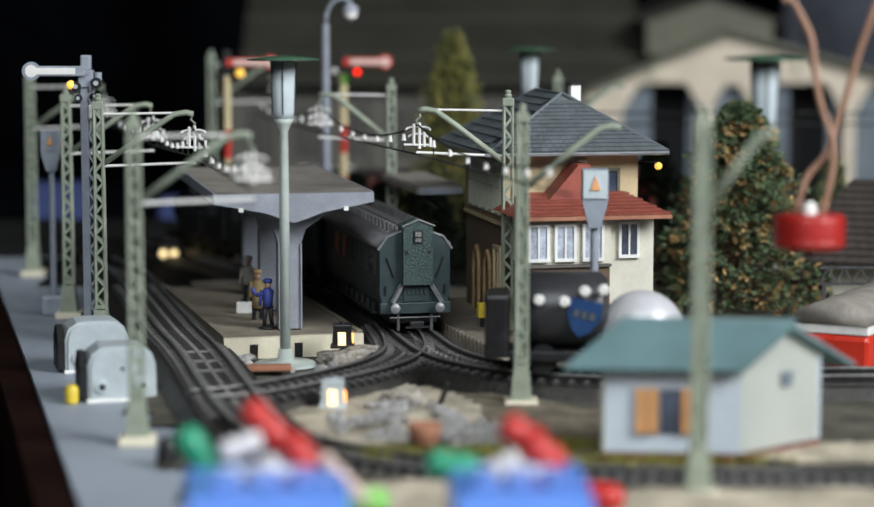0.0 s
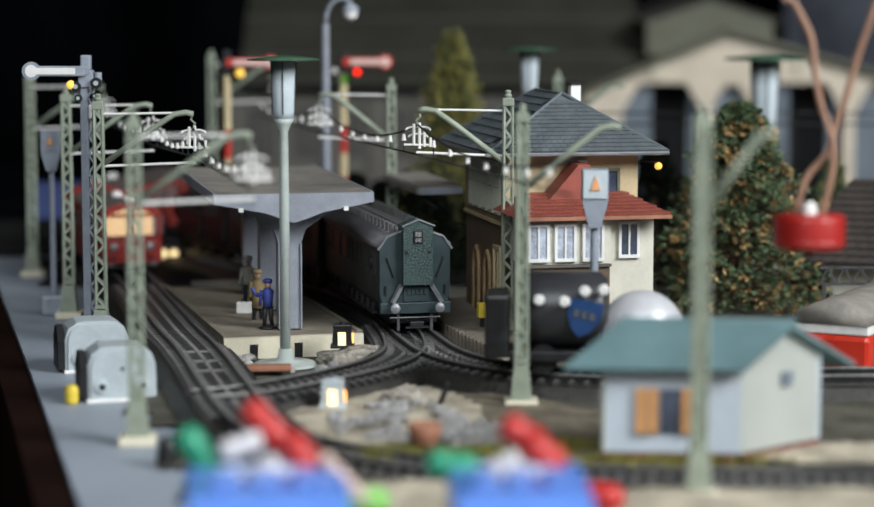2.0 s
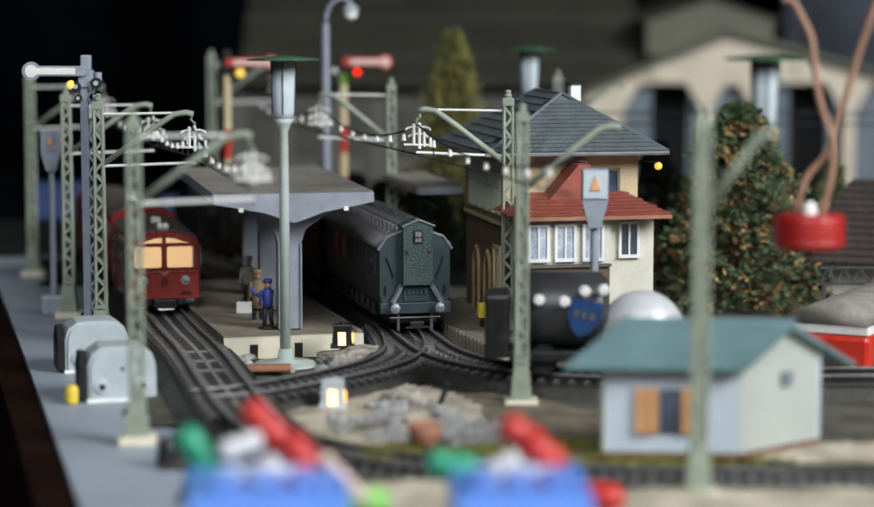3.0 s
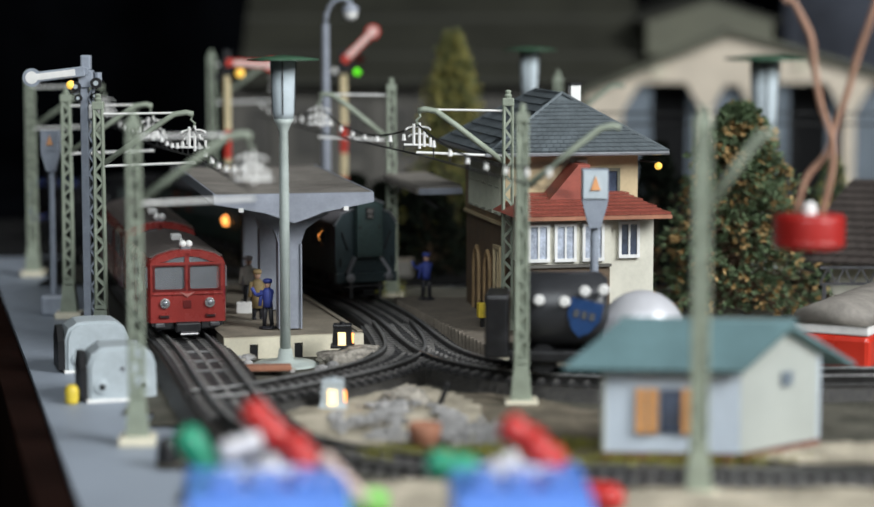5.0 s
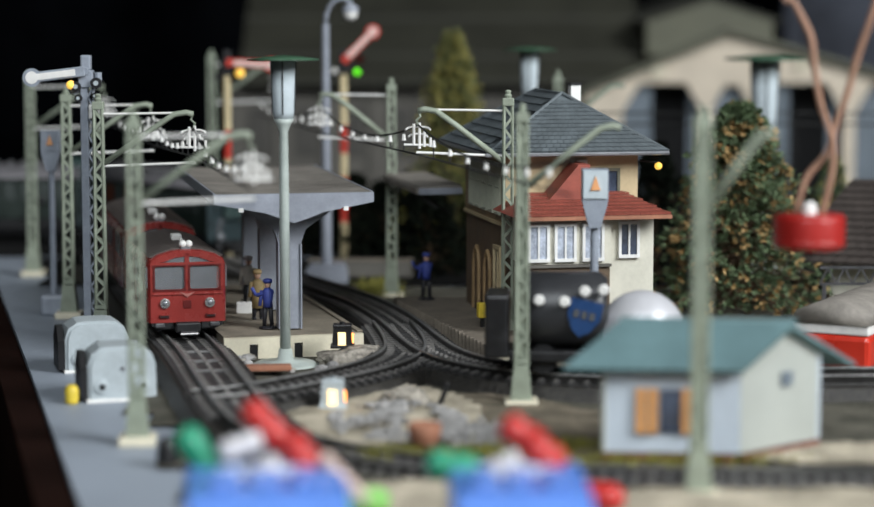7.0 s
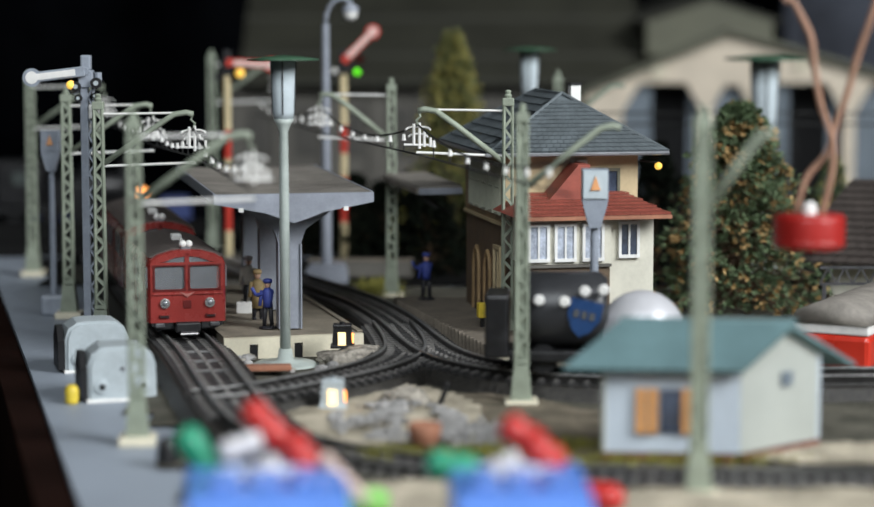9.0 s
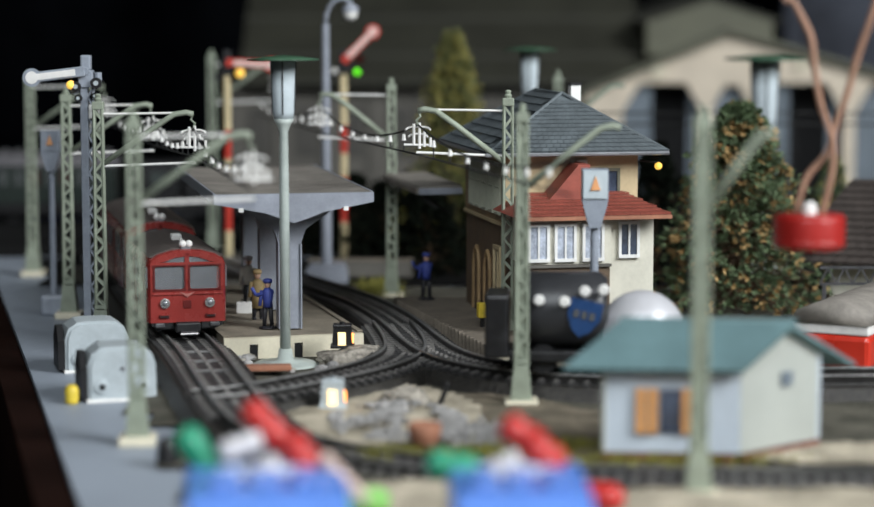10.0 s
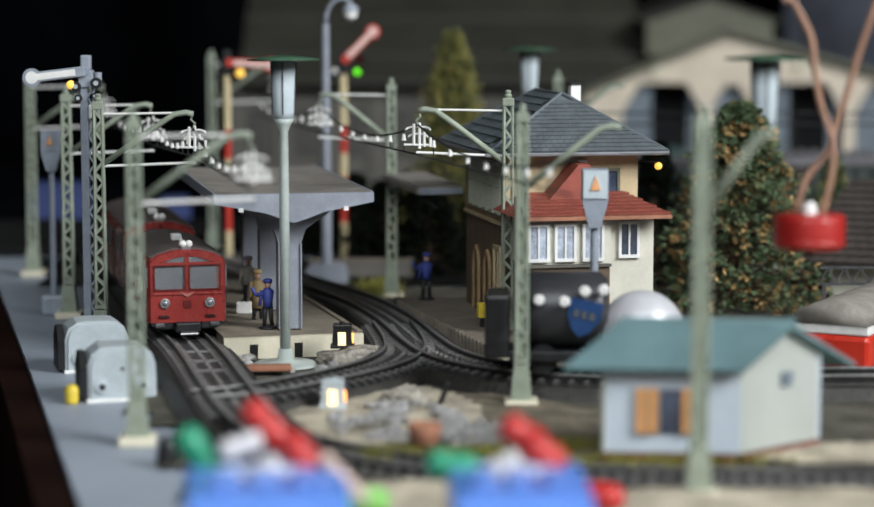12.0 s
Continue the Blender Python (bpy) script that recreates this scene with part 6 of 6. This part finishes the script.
def gravel():
    rnd = random.Random(4)
    verts, faces = [], []
    for i in range(1500):
        a, r = rnd.random() * 6.283, math.sqrt(rnd.random())
        x, y = -0.014 + 0.024 * r * math.cos(a), 0.775 + 0.036 * r * math.sin(a)
        if i % 4 == 0:
            x, y = rnd.gauss(0.014, 0.008), rnd.gauss(0.752, 0.010)
        elif noise.noise((x * 90, y * 60, 2)) < -0.12:
            continue
        s = rnd.uniform(0.0007, 0.0019)
        z = 0.0032 + (0.0 if i % 4 == 0 else 0.0024 * (1 - r)) + rnd.random() * 0.0010
        k = len(verts)
        pts = [Vector((rnd.uniform(0.6, 1) * dx, rnd.uniform(0.6, 1) * dy, rnd.uniform(0.5, 0.9) * dz)) * s for dx, dy, dz in ((1, 0, 0), (-1, 0, 0), (0, 1, 0), (0, -1, 0), (0, 0, 1), (0, 0, -1))]
        verts += [tuple(p + Vector((x, y, z))) for p in pts]
        for f in ((0, 2, 4), (2, 1, 4), (1, 3, 4), (3, 0, 4), (2, 0, 5), (1, 2, 5), (3, 1, 5), (0, 3, 5)):
            faces.append(tuple(k + j for j in f))
    me = bpy.data.meshes.new("gravel")
    me.from_pydata(verts, [], faces)
    me.materials.append(M["gravel"])
    tagged(new("gravel_heap", me), "heap of loose grey gravel on the plaster", "gravel", kind="stuff")
    verts, faces = [], []
    for cx, cy, rx, ry, n in ((-0.013, 0.722, 0.012, 0.006, 500), (0.010, 0.724, 0.013, 0.006, 400), (0.040, 0.735, 0.02, 0.010, 400), (0.075, 0.712, 0.035, 0.006, 400), (-0.031, 1.150, 0.012, 0.030, 500)):
        for i in range(n):
            x, y = rnd.gauss(cx, rx / 2), rnd.gauss(cy, ry / 2)
            h, w, a = rnd.uniform(0.001, 0.003), 0.0006, rnd.random() * 6.28
            k = len(verts)
            lx, ly = rnd.uniform(-0.001, 0.001), rnd.uniform(-0.001, 0.001)
            verts += [(x - w * math.cos(a), y - w * math.sin(a), 0.0020), (x + w * math.cos(a), y + w * math.sin(a), 0.0020), (x + lx, y + ly, 0.0030 + h)]
            faces.append((k, k + 1, k + 2))
    me = bpy.data.meshes.new("moss")
    me.from_pydata(verts, [], faces)
    me.materials.append(M["moss"])
    tagged(new("moss_tufts", me), "yellow-green tufts of moss on the ground", "moss", kind="stuff")


# ---- put everything in place ----
room()
ground()
platform()
far_platform()

ms = {}
for key, x, y, side, h, reach, yaw in (("a", -0.1017, 0.752, 1, 0.1125, 0.0395, 4), ("b", 0.0312, 0.8224, 1, 0.1115, 0.0360, 0), ("c", 0.0790, 0.668, 1, 0.1180, 0.0215, 0), ("d", 0.0300, 0.9495, -1, 0.1115, 0.0380, 0),
                                       ("e", -0.0229, 1.1283, -1, 0.1105, 0.0360, 0), ("f", -0.1745, 1.058, 1, 0.1085, 0.0405, 0), ("g", -0.1463, 0.9713, 1, 0.1090, 0.0410, 0), ("h", -0.2208, 1.2209, 1, 0.1110, 0.0400, 0),
                                       ("i", -0.1330, 1.330, 1, 0.1200, 0.0400, 0), ("j", 0.0660, 1.23, 1, 0.1110, 0.0360, 0)):
    ms[key] = mast(x, y, side, h, reach, yaw, key not in "bcj", key in "bc", 0.0024 if key == "d" else -0.001)
contact_wire(ms["d"][1], ms["e"][1])
contact_wire(ms["d"][1], (0.045, 0.74, 0.098))
contact_wire(ms["a"][1], ms["g"][1])
contact_wire(ms["g"][1], ms["f"][1])
contact_wire(ms["f"][1], ms["h"][1])
contact_wire(ms["e"][1], (-0.105, 1.30, 0.097))

fw = thing("overhead_wire", Matrix(), "two thin dark wires in front of the hall", "overhead wire", "overhead wires")
for z in (0.0835, 0.0770):
    part("wire", tube(bmesh.new(), [(0.066, 1.25, z + 0.004), (0.18, 1.335, z), (0.36, 1.335, z - 0.001)], 0.0006, 5), M["wire"], fw)

platform_lamp(-0.0622, 0.912, 0.1274)
platform_lamp(0.0500, 1.22, 0.1245, 1.0)
platform_lamp(0.1820, 1.25, 0.1195, 1.55)
track_lantern(-0.1835, 1.0675, 0.0885, 0.95)
track_lantern(0.0628, 0.892, 0.0833, 1.14, M["lampglass"])
ground_lantern(-0.0391, 0.9200, 1.0, 0.0072)
ground_lantern(-0.0378, 0.8060, 1.05, 0.0028, "boxgrey", "small pale grey point lantern with a glowing yellow pane")
for dx in (-0.0030, 0.0030):
    dl = thing("ground_lantern", pose(-0.152 + dx, 1.268, 0.0022), "small dark lantern with a glowing orange lens", "point lantern", "ground lanterns")
    part("housing", bx(-0.0026, 0.0026, -0.0020, 0.0020, 0, 0.0088, 0.0005), M["black"], dl)
    part("lens", rod(bmesh.new(), (0, -0.0030, 0.0050), (0, -0.0021, 0.0050), 0.0024, seg=16), GLOW_LAMP, dl, "glowing orange lens")
for x, y, w, h, lab in ((-0.176, 1.50, 0.011, 0.019, "small bright blue goods box behind the tracks"), (-0.252, 1.50, 0.020, 0.028, "large blue goods box behind the tracks")):
    gb = thing("goods_box", pose(x, y, 0.0005, 0, 0, 8), lab, "box")
    part("body", bx(-w, w, -w * 0.8, w * 0.8, 0, h * 0.8, 0.002), M["bluedim"], gb)
    part("lid", bx(-w * 0.9, w * 0.9, -w * 0.7, w * 0.7, h * 0.8, h, 0.0015), M["bluedim"], gb)
street_lamp()

sig_grey = semaphore(-0.1524, 0.9793, 0.1262, 0.030, -1, banded=False)
arm_grey = arm_part(sig_grey, 0.1262, 0.0250, -1, -0.0045, M["signalgrey"], M["white"])
part("signal_lamp", ball(bmesh.new(), (-0.0062, -0.0035, 0.1262 - 0.0128), 0.0020), GLOW_YELLOW, sig_grey, "small yellow lamp")
sig_two = semaphore(-0.1165, 1.25, 0.1225, 0.028, 1)
arm_two = arm_part(sig_two, 0.1225, 0.0270, 1, -0.0045, M["signalred"], M["stripe"])
part("signal_lamp", ball(bmesh.new(), (0.0076, -0.0045, 0.1225 - 0.0128), 0.0026), GLOW_YELLOW, sig_two, "glowing yellow lamp")
sig_three = semaphore(-0.0540, 1.30, 0.1215, 0.028, 1)
arm_three = arm_part(sig_three, 0.1215, 0.0265, 1, -0.0045, M["signalred"], M["stripe"])
part("signal_lamp", ball(bmesh.new(), (-0.0050, -0.0045, 0.1215 - 0.0122), 0.0018), M["white"], sig_three, "small white back lamp")
SPECT = 0.0100
for ang, m, nm in ((-36, M["redglass"], "red_glass"), (-81, M["greenglass"], "green_glass")):
    part(nm, rod(bmesh.new(), (SPECT * math.cos(radians(ang)), -0.0014, SPECT * math.sin(radians(ang))), (SPECT * math.cos(radians(ang)), -0.0007, SPECT * math.sin(radians(ang))), 0.0023, seg=18), m, arm_three, "coloured signal glass")
part("signal_lamp", ball(bmesh.new(), (SPECT * math.cos(radians(36)), -0.0030, 0.1215 - 0.0068 - SPECT * math.sin(radians(36))), 0.0019), GLOW_WHITE, sig_three, "glowing signal lamp behind the glass")

signal_box(-0.1200, 0.840, 16, "pale grey rounded signal drive box with sockets")
signal_box(-0.1395, 0.907, 16, "pale grey rounded signal drive box with dark end plate")

figurine(-0.0721, 0.950, 0.0108, 0, M["bluefig"], M["trousers"], M["skin"], "small station porter figurine in blue uniform raising an arm", 0.0207, M["bluefig"], wave=-1.0)
figurine(-0.0786, 0.976, 0.0108, 20, M["tan"], M["trousers"], M["skin"], "small figurine in a long tan coat", 0.0215, M["hair"], long_coat=True)
figurine(-0.0862, 1.020, 0.0108, -10, M["greycoat"], M["trousers"], M["skin"], "small figurine in a grey jacket", 0.0225, M["plugwhite"])
figurine(-0.0050, 1.045, 0.0105, 10, M["bluefig"], M["trousers"], M["skin"], "small blue figurine waving on the far platform", 0.0215, M["bluefig"], wave=-1.0)
sc = thing("suitcase", pose(-0.0862, 0.996, 0.0107), "small white suitcase on the platform", "suitcase")
part("case", bx(-0.0034, 0.0034, -0.0020, 0.0020, 0, 0.0052, 0.0005), M["white"], sc)
part("handle", tube(bmesh.new(), [(-0.0012, 0, 0.0051), (-0.0010, 0, 0.0062), (0.0010, 0, 0.0062), (0.0012, 0, 0.0051)], 0.0003), M["dark"], sc)
yb = thing("mail_box", pose(0.0195, 0.955, 0.0106, 0, 0, 14), "small yellow box on a stand by the station wall", "box")
part("box_body", bx(-0.0022, 0.0022, -0.0020, 0.0020, 0.0040, 0.0105, 0.0005), M["yellow"], yb)
part("stand", bx(-0.0008, 0.0008, -0.0008, 0.0008, 0, 0.0040), M["dark"], yb)

station_house()
tank_wagon()
shed()
hall()
small_house()
truss()
red_car()
red_socket()
conifer(0.1460, 1.085, 0.1010, 0.052, 3, "dark conifer with ochre-tipped twigs", M["leafgold"], 0.75, 4600, tuft=0.0026, needle=0.0023, patchy=True)
conifer(0.1170, 1.20, 0.0740, 0.026, 14, "slender dark conifer behind the station house", M["leafdark"], 0.3, 1000, leaf="leafdark")
conifer(0.2220, 1.26, 0.0620, 0.020, 15, "small thin conifer with yellow tips", M["leafyellow"], 0.5, 500)
# Bushes added to hide the rear track and fill the gap with dark.
for i in range(10):
    conifer(-0.098 + i * 0.0165, 1.310 + 0.005 * (i % 3), 0.044 + 0.005 * (i % 2), 0.021, 30 + i, "low near-black bush added to darken the gap before the rear track", M["leafdark"], 0.3, 600, leaf="leafdark")
conifer(0.0090, 1.30, 0.1318, 0.036, 5, "slender olive-yellow conifer tree", M["leafyellow"], 0.85, 2600, 0.0, "leafolive", taper=0.66)
conifer(-0.0050, 1.22, 0.0560, 0.026, 8, "low dark bushy conifer", M["leafdark"], 0.3, 1000, leaf="leafdark")
conifer(0.0300, 1.26, 0.0560, 0.026, 9, "low dark bushy conifer", M["leafdark"], 0.3, 1000, leaf="leafdark")
conifer(0.1850, 1.33, 0.0900, 0.034, 12, "dark bushy conifer by the hall", M["leaf"], 0.3, 1200)
gravel()

switch_box(-0.0450, 0.580, 6, 0.042, "blue switch box with red, green and white plugs", [
    ("plugred", (0.0061, 0.020, 0.0295), (-0.0046, 0.020, 0.0413), 0.0040), ("plugred", (0.0137, 0.014, 0.0234), (0.0063, 0.014, 0.0333), 0.0042),
    ("pluggreen", (-0.0120, 0.016, 0.0207), (-0.0219, 0.016, 0.0355), 0.0042), ("plugwhite", (-0.0009, 0.013, 0.0330), (-0.0119, 0.011, 0.0300), 0.0029), ("plugwhite", (0.0038, 0.004, 0.0285), (-0.0051, 0.004, 0.0240), 0.0031)])
switch_box(0.0215, 0.580, 3, 0.036, "blue switch box with red, green and white plugs", [
    ("plugred", (0.0080, 0.020, 0.0290), (-0.0026, 0.020, 0.0363), 0.0042), ("plugred", (0.0124, 0.015, 0.0250), (0.0034, 0.015, 0.0325), 0.0042),
    ("pluggreen", (-0.0101, 0.014, 0.0245), (-0.0236, 0.014, 0.0270), 0.0040), ("plugwhite", (0.0008, 0.006, 0.0290), (-0.0073, 0.006, 0.0250), 0.0034)])
ch = thing("metal_chain", Matrix(), "short chain of bright metal beads", "chain")
for i in range(6):
    part("bead", ball(bmesh.new(), (-0.0298 + i * 0.0019, 0.592 - i * 0.001, 0.0278 - i * 0.0018), 0.0021), M["copperpale"], ch)
part("cord", tube(bmesh.new(), [(-0.032, 0.594, 0.0275), (-0.0205, 0.587, 0.0190), (-0.0190, 0.586, 0.010), (-0.0185, 0.585, 0.0030)], 0.0006), M["dark"], ch)
lg = thing("plug", pose(-0.0225, 0.632, 0.0030), "light green plug lying on the board", "plug")
smooth(part("sleeve", lathe(bmesh.new(), [(0.003, -0.009), (0.0042, -0.007), (0.0042, 0.006), (0.0025, 0.009)], 16, pose(0, 0, 0.0042, 0, 90, 0)), M["limegreen"], lg))
rp = thing("plug", pose(0.0455, 0.640, 0.0030, 0, 0, -30), "pale red plug lying on the board", "plug")
smooth(part("sleeve", lathe(bmesh.new(), [(0.003, -0.009), (0.0042, -0.007), (0.0042, 0.006), (0.0025, 0.009)], 16, pose(0, 0, 0.0042, 0, 90, 0)), M["plugred"], rp))
def rock(name, x, y, z, sx, sy, sz, seed, label, material):
    b = bmesh.new()
    bmesh.ops.create_icosphere(b, subdivisions=4, radius=1.0)
    for v in b.verts:
        n = noise.noise(v.co * 1.6 + Vector((seed, 0, 0))) * 0.30 + noise.noise(v.co * 5 + Vector((seed, 2, 0))) * 0.12
        v.co *= 1 + n
        v.co = Vector((v.co.x * sx, v.co.y * sy, max(v.co.z, -0.15) * sz))
    ob = part(name, b, material)
    ob.matrix_world = pose(x, y, z)
    return tagged(ob, label, "rock", "rocks")


rock("rock_mound", -0.0345, 0.914, 0.001, 0.0175, 0.016, 0.0072, 3, "low mound of speckled pale rock", M["rock"])
rock("rock", -0.0115, 0.818, 0.003, 0.0085, 0.006, 0.0052, 7, "rough pale rock beside the gravel", M["rock"])
rnd = random.Random(21)
for i in range(46):
    x, y = rnd.uniform(-0.088, -0.040), rnd.uniform(0.885, 0.922)
    if abs(x + 0.0622) < 0.015 and y > 0.895:
        continue
    s = rnd.uniform(0.0008, 0.0024)
    rock("stone", x, y, 0.0025, s * 1.3, s, s * 0.8, i, "small grey stone on the ground", M["gravel"] if i % 3 else M["rock"])
pk = thing("painted_strip", pose(-0.0680, 0.884, 0.0035, 0, 0, 6), "red-brown painted strip with a bright metal tip", "strip")
part("strip", bx(-0.010, 0.010, -0.003, 0.003, 0, 0.0022, 0.0004), M["clay"], pk)
part("tip", bx(-0.0125, -0.0102, -0.0028, 0.0028, 0.0002, 0.0026, 0.0004), M["silver"], pk, "bright metal tip")
stk = thing("black_stick", pose(0.0010, 0.812, 0.0025, 0, 20, 0), "short black stick standing in the plaster", "stick")
part("stick", bx(-0.0010, 0.0010, -0.0008, 0.0008, 0, 0.0090, 0.0002), M["black"], stk)
yp = thing("plug", pose(-0.1365, 0.829, 0.0), "small yellow plug beside the signal box", "plug")
smooth(part("sleeve", lathe(bmesh.new(), [(0.0022, 0), (0.0026, 0.001), (0.0026, 0.0055), (0.0015, 0.0072)], 14), M["yellow"], yp))
bp = thing("terminal_post", pose(-0.0872, 0.715, 0.0), "small black terminal post on the board", "terminal")
smooth(part("post", lathe(bmesh.new(), [(0.0034, 0), (0.0036, 0.002), (0.0030, 0.0072), (0.0022, 0.0092), (0.0010, 0.0096)], 18), M["black"], bp))
sp = thing("clay_pot", pose(-0.0040, 0.728, 0.0026), "small terracotta pot on the mossy ground", "pot")
smooth(part("pot", lathe(bmesh.new(), [(0.0040, 0), (0.0052, 0.006), (0.0056, 0.0090), (0.0050, 0.0092), (0.0046, 0.0070)], 20), M["clay"], sp))

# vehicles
bus, bus_drum = railbus("railbus", "red two-axle railbus with grey roof and lit cabin", False, 0.082)
trail, _ = railbus("railbus_trailer", "red railbus trailer with grey roof", True)
coach_a, bulb_a = coach("blue-green passenger coach with brake cabin at its end", BULB_A)
coach_b, bulb_b = coach("dark green passenger coach with dim orange windows", BULB_B)
loco = locomotive()

# tracks and their sleepers
jobs = []
for nm, path, s0, s1, lab, a, b in (("track", T_LEFT, nearest(T_LEFT, -0.186, 1.222), T_LEFT[1][-1], "dark tinplate track beside the island platform", nearest(T_LEFT, -0.15, 1.12), nearest(T_LEFT, -0.068, 0.765)),
                                    ("track", T_RIGHT, 0.0, nearest(T_RIGHT, -0.165, 1.305), "dark tinplate track curving away behind the platform", nearest(T_RIGHT, 0.10, 0.842), nearest(T_RIGHT, -0.135, 1.245)),
                                    ("track", T_LINK, 0.0, T_LINK[1][-1], "dark tinplate connecting curve in front of the platform", 0.0, T_LINK[1][-1]),
                                    ("track", T_FRONT, 0.0, T_FRONT[1][-1], "dark tinplate foreground track", 0.0, T_FRONT[1][-1])):
    jobs.append((track(nm, path, s0, s1, lab), path, a, b))
# The rear stretches get the near-black colour as if no light reached them.
track("track", T_LEFT, 0.0, nearest(T_LEFT, -0.186, 1.222), "track painted unlit black, running in from behind the platform", True)
track("track", T_RIGHT, nearest(T_RIGHT, -0.165, 1.305), T_RIGHT[1][-1], "track painted unlit black, looping round behind the station", True)
for i, job in enumerate(jobs):
    job[0].location.z = -0.0004 * i - (0.0040 if i == 3 else 0.0)
for job in jobs:
    sleepers(*job)
for i in range(3):                           # bright cross strips of the contact section
    s = nearest(T_LEFT, -0.0985, 0.905) + i * 0.024
    p, d = along(T_LEFT, s), along(T_LEFT, s + 0.002) - along(T_LEFT, s - 0.002)
    o = part("cross_strip", bx(-0.0072, 0.0072, -0.0004, 0.0004, 0.0074, 0.0084), M["rail"], jobs[0][0], "bright metal cross strip")
    o.matrix_world = Matrix.Translation(p) @ Matrix.Rotation(math.atan2(d.y, d.x) - math.pi / 2, 4, "Z")


# ---- what moves ----
RAIL = 0.0100


def on_track(path, s_front, length, back):
    """The pose of a vehicle with its seen end at s_front; back: +1 if the body lies further along the path, -1 if behind."""
    p = along(path, s_front)
    b = along(path, s_front + back * length * 0.82)
    d = (p - b).normalized()
    return Matrix.Translation((p.x, p.y, RAIL)) @ Matrix.Rotation(math.atan2(d.y, d.x), 4, "Z")


def steps(keys, t):
    for (t0, a), (t1, b) in zip(keys, keys[1:]):
        if t <= t1:
            return a + (b - a) * (t - t0) / (t1 - t0)
    return keys[-1][1]


def motions():
    times = [i * 0.2 for i in range(61)]
    # railbus: front runs from behind the canopy round the bend to its stop
    spots = [(0.0, -0.085, 1.366), (0.4, -0.148, 1.346), (0.6, -0.168, 1.328), (0.8, -0.184, 1.306), (1.0, -0.192, 1.275), (1.2, -0.190, 1.238), (1.4, -0.182, 1.212), (1.6, -0.173, 1.196), (1.8, -0.164, 1.172), (2.0, -0.157, 1.147),
             (2.2, -0.1515, 1.125), (2.4, -0.1457, 1.103), (2.6, -0.138, 1.066), (2.8, -0.1325, 1.040), (3.0, -0.124, 1.005), (3.2, -0.117, 0.975), (3.6, -0.108, 0.943), (4.0, -0.1046, 0.932), (12.0, -0.1046, 0.932)]
    keys = [(t, nearest(T_LEFT, x, y)) for t, x, y in spots]
    walk(bus, [(t, on_track(T_LEFT, steps(keys, t), 0.082, -1)) for t in times])
    walk(trail, [(t, Matrix.Translation((0, 0, 0.003)) @ on_track(T_LEFT, steps(keys, t) - 0.090, 0.128, -1)) for t in times])
    # Turning the drum's grey half forward stands for the cabin light going out.
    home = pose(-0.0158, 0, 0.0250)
    walk(bus_drum, [(0.0, home), (3.3, home), (3.7, home @ pose(0, 0, 0, 0, 0, 60)), (4.1, home @ pose(0, 0, 0, 0, 0, 120)), (4.5, home @ pose(0, 0, 0, 0, 0, 180)), (12.0, home @ pose(0, 0, 0, 0, 0, 180))])
    # green train leaves backwards round the bend and comes back along the far track
    s0 = nearest(T_RIGHT, -0.0078, 0.946)
    tk = [(0.0, 0.0), (3.4, 0.0), (3.9, 0.018), (4.8, 0.094), (5.0, 0.108), (5.5, 0.140), (6.0, 0.186), (7.2, 0.335), (8.6, 0.573), (9.0, 0.600), (9.5, 0.6275), (9.8, 0.650), (10.4, 0.760), (11.0, 0.92), (12.0, 1.17)]
    walk(coach_a, [(t, on_track(T_RIGHT, s0 + steps(tk, t), 0.130, 1)) for t in times])
    walk(coach_b, [(t, on_track(T_RIGHT, s0 + 0.137 + steps(tk, t), 0.130, 1)) for t in times])
    # Each ball turns its glowing half out while its bulb counts as lit.
    for lan, at, lit, off in ((bulb_a, BULB_A, 4.85, 5.6), (bulb_b, BULB_B, 4.5, 5.9)):
        turn = lambda a: at @ pose(0, 0, 0, 0, 0, a)
        walk(lan, [(0.0, turn(0)), (lit, turn(0)), (lit + 0.1, turn(60)), (lit + 0.2, turn(120)), (lit + 0.3, turn(180)), (off, turn(180)), (off + 0.1, turn(240)), (off + 0.2, turn(300)), (off + 0.3, turn(360)), (12.0, turn(360))])
    rows = []
    for t in times:
        m = on_track(T_RIGHT, s0 + 0.274 + steps(tk, t), 0.095, 1)
        rows.append((t, m @ pose(-0.095, 0, 0, 0, 0, 180)))
    walk(loco, rows)
    # signal arms: one rises, two sink a little
    hub = pose(0, -0.0045, 0.1262 - 0.0068)
    walk(arm_grey, [(0.0, hub), (3.3, hub), (3.8, hub @ pose(0, 0, 0, 0, -7, 0)), (12.0, hub @ pose(0, 0, 0, 0, -7, 0))])
    hub = pose(0, -0.0045, 0.1225 - 0.0068)
    walk(arm_two, [(0.0, hub), (3.3, hub), (3.8, hub @ pose(0, 0, 0, 0, 3, 0)), (12.0, hub @ pose(0, 0, 0, 0, 3, 0))])
    hub = pose(0, -0.0045, 0.1215 - 0.0068)
    walk(arm_three, [(0.0, hub), (3.3, hub), (3.8, hub @ pose(0, 0, 0, 0, -45, 0)), (12.0, hub @ pose(0, 0, 0, 0, -45, 0))])


motions()
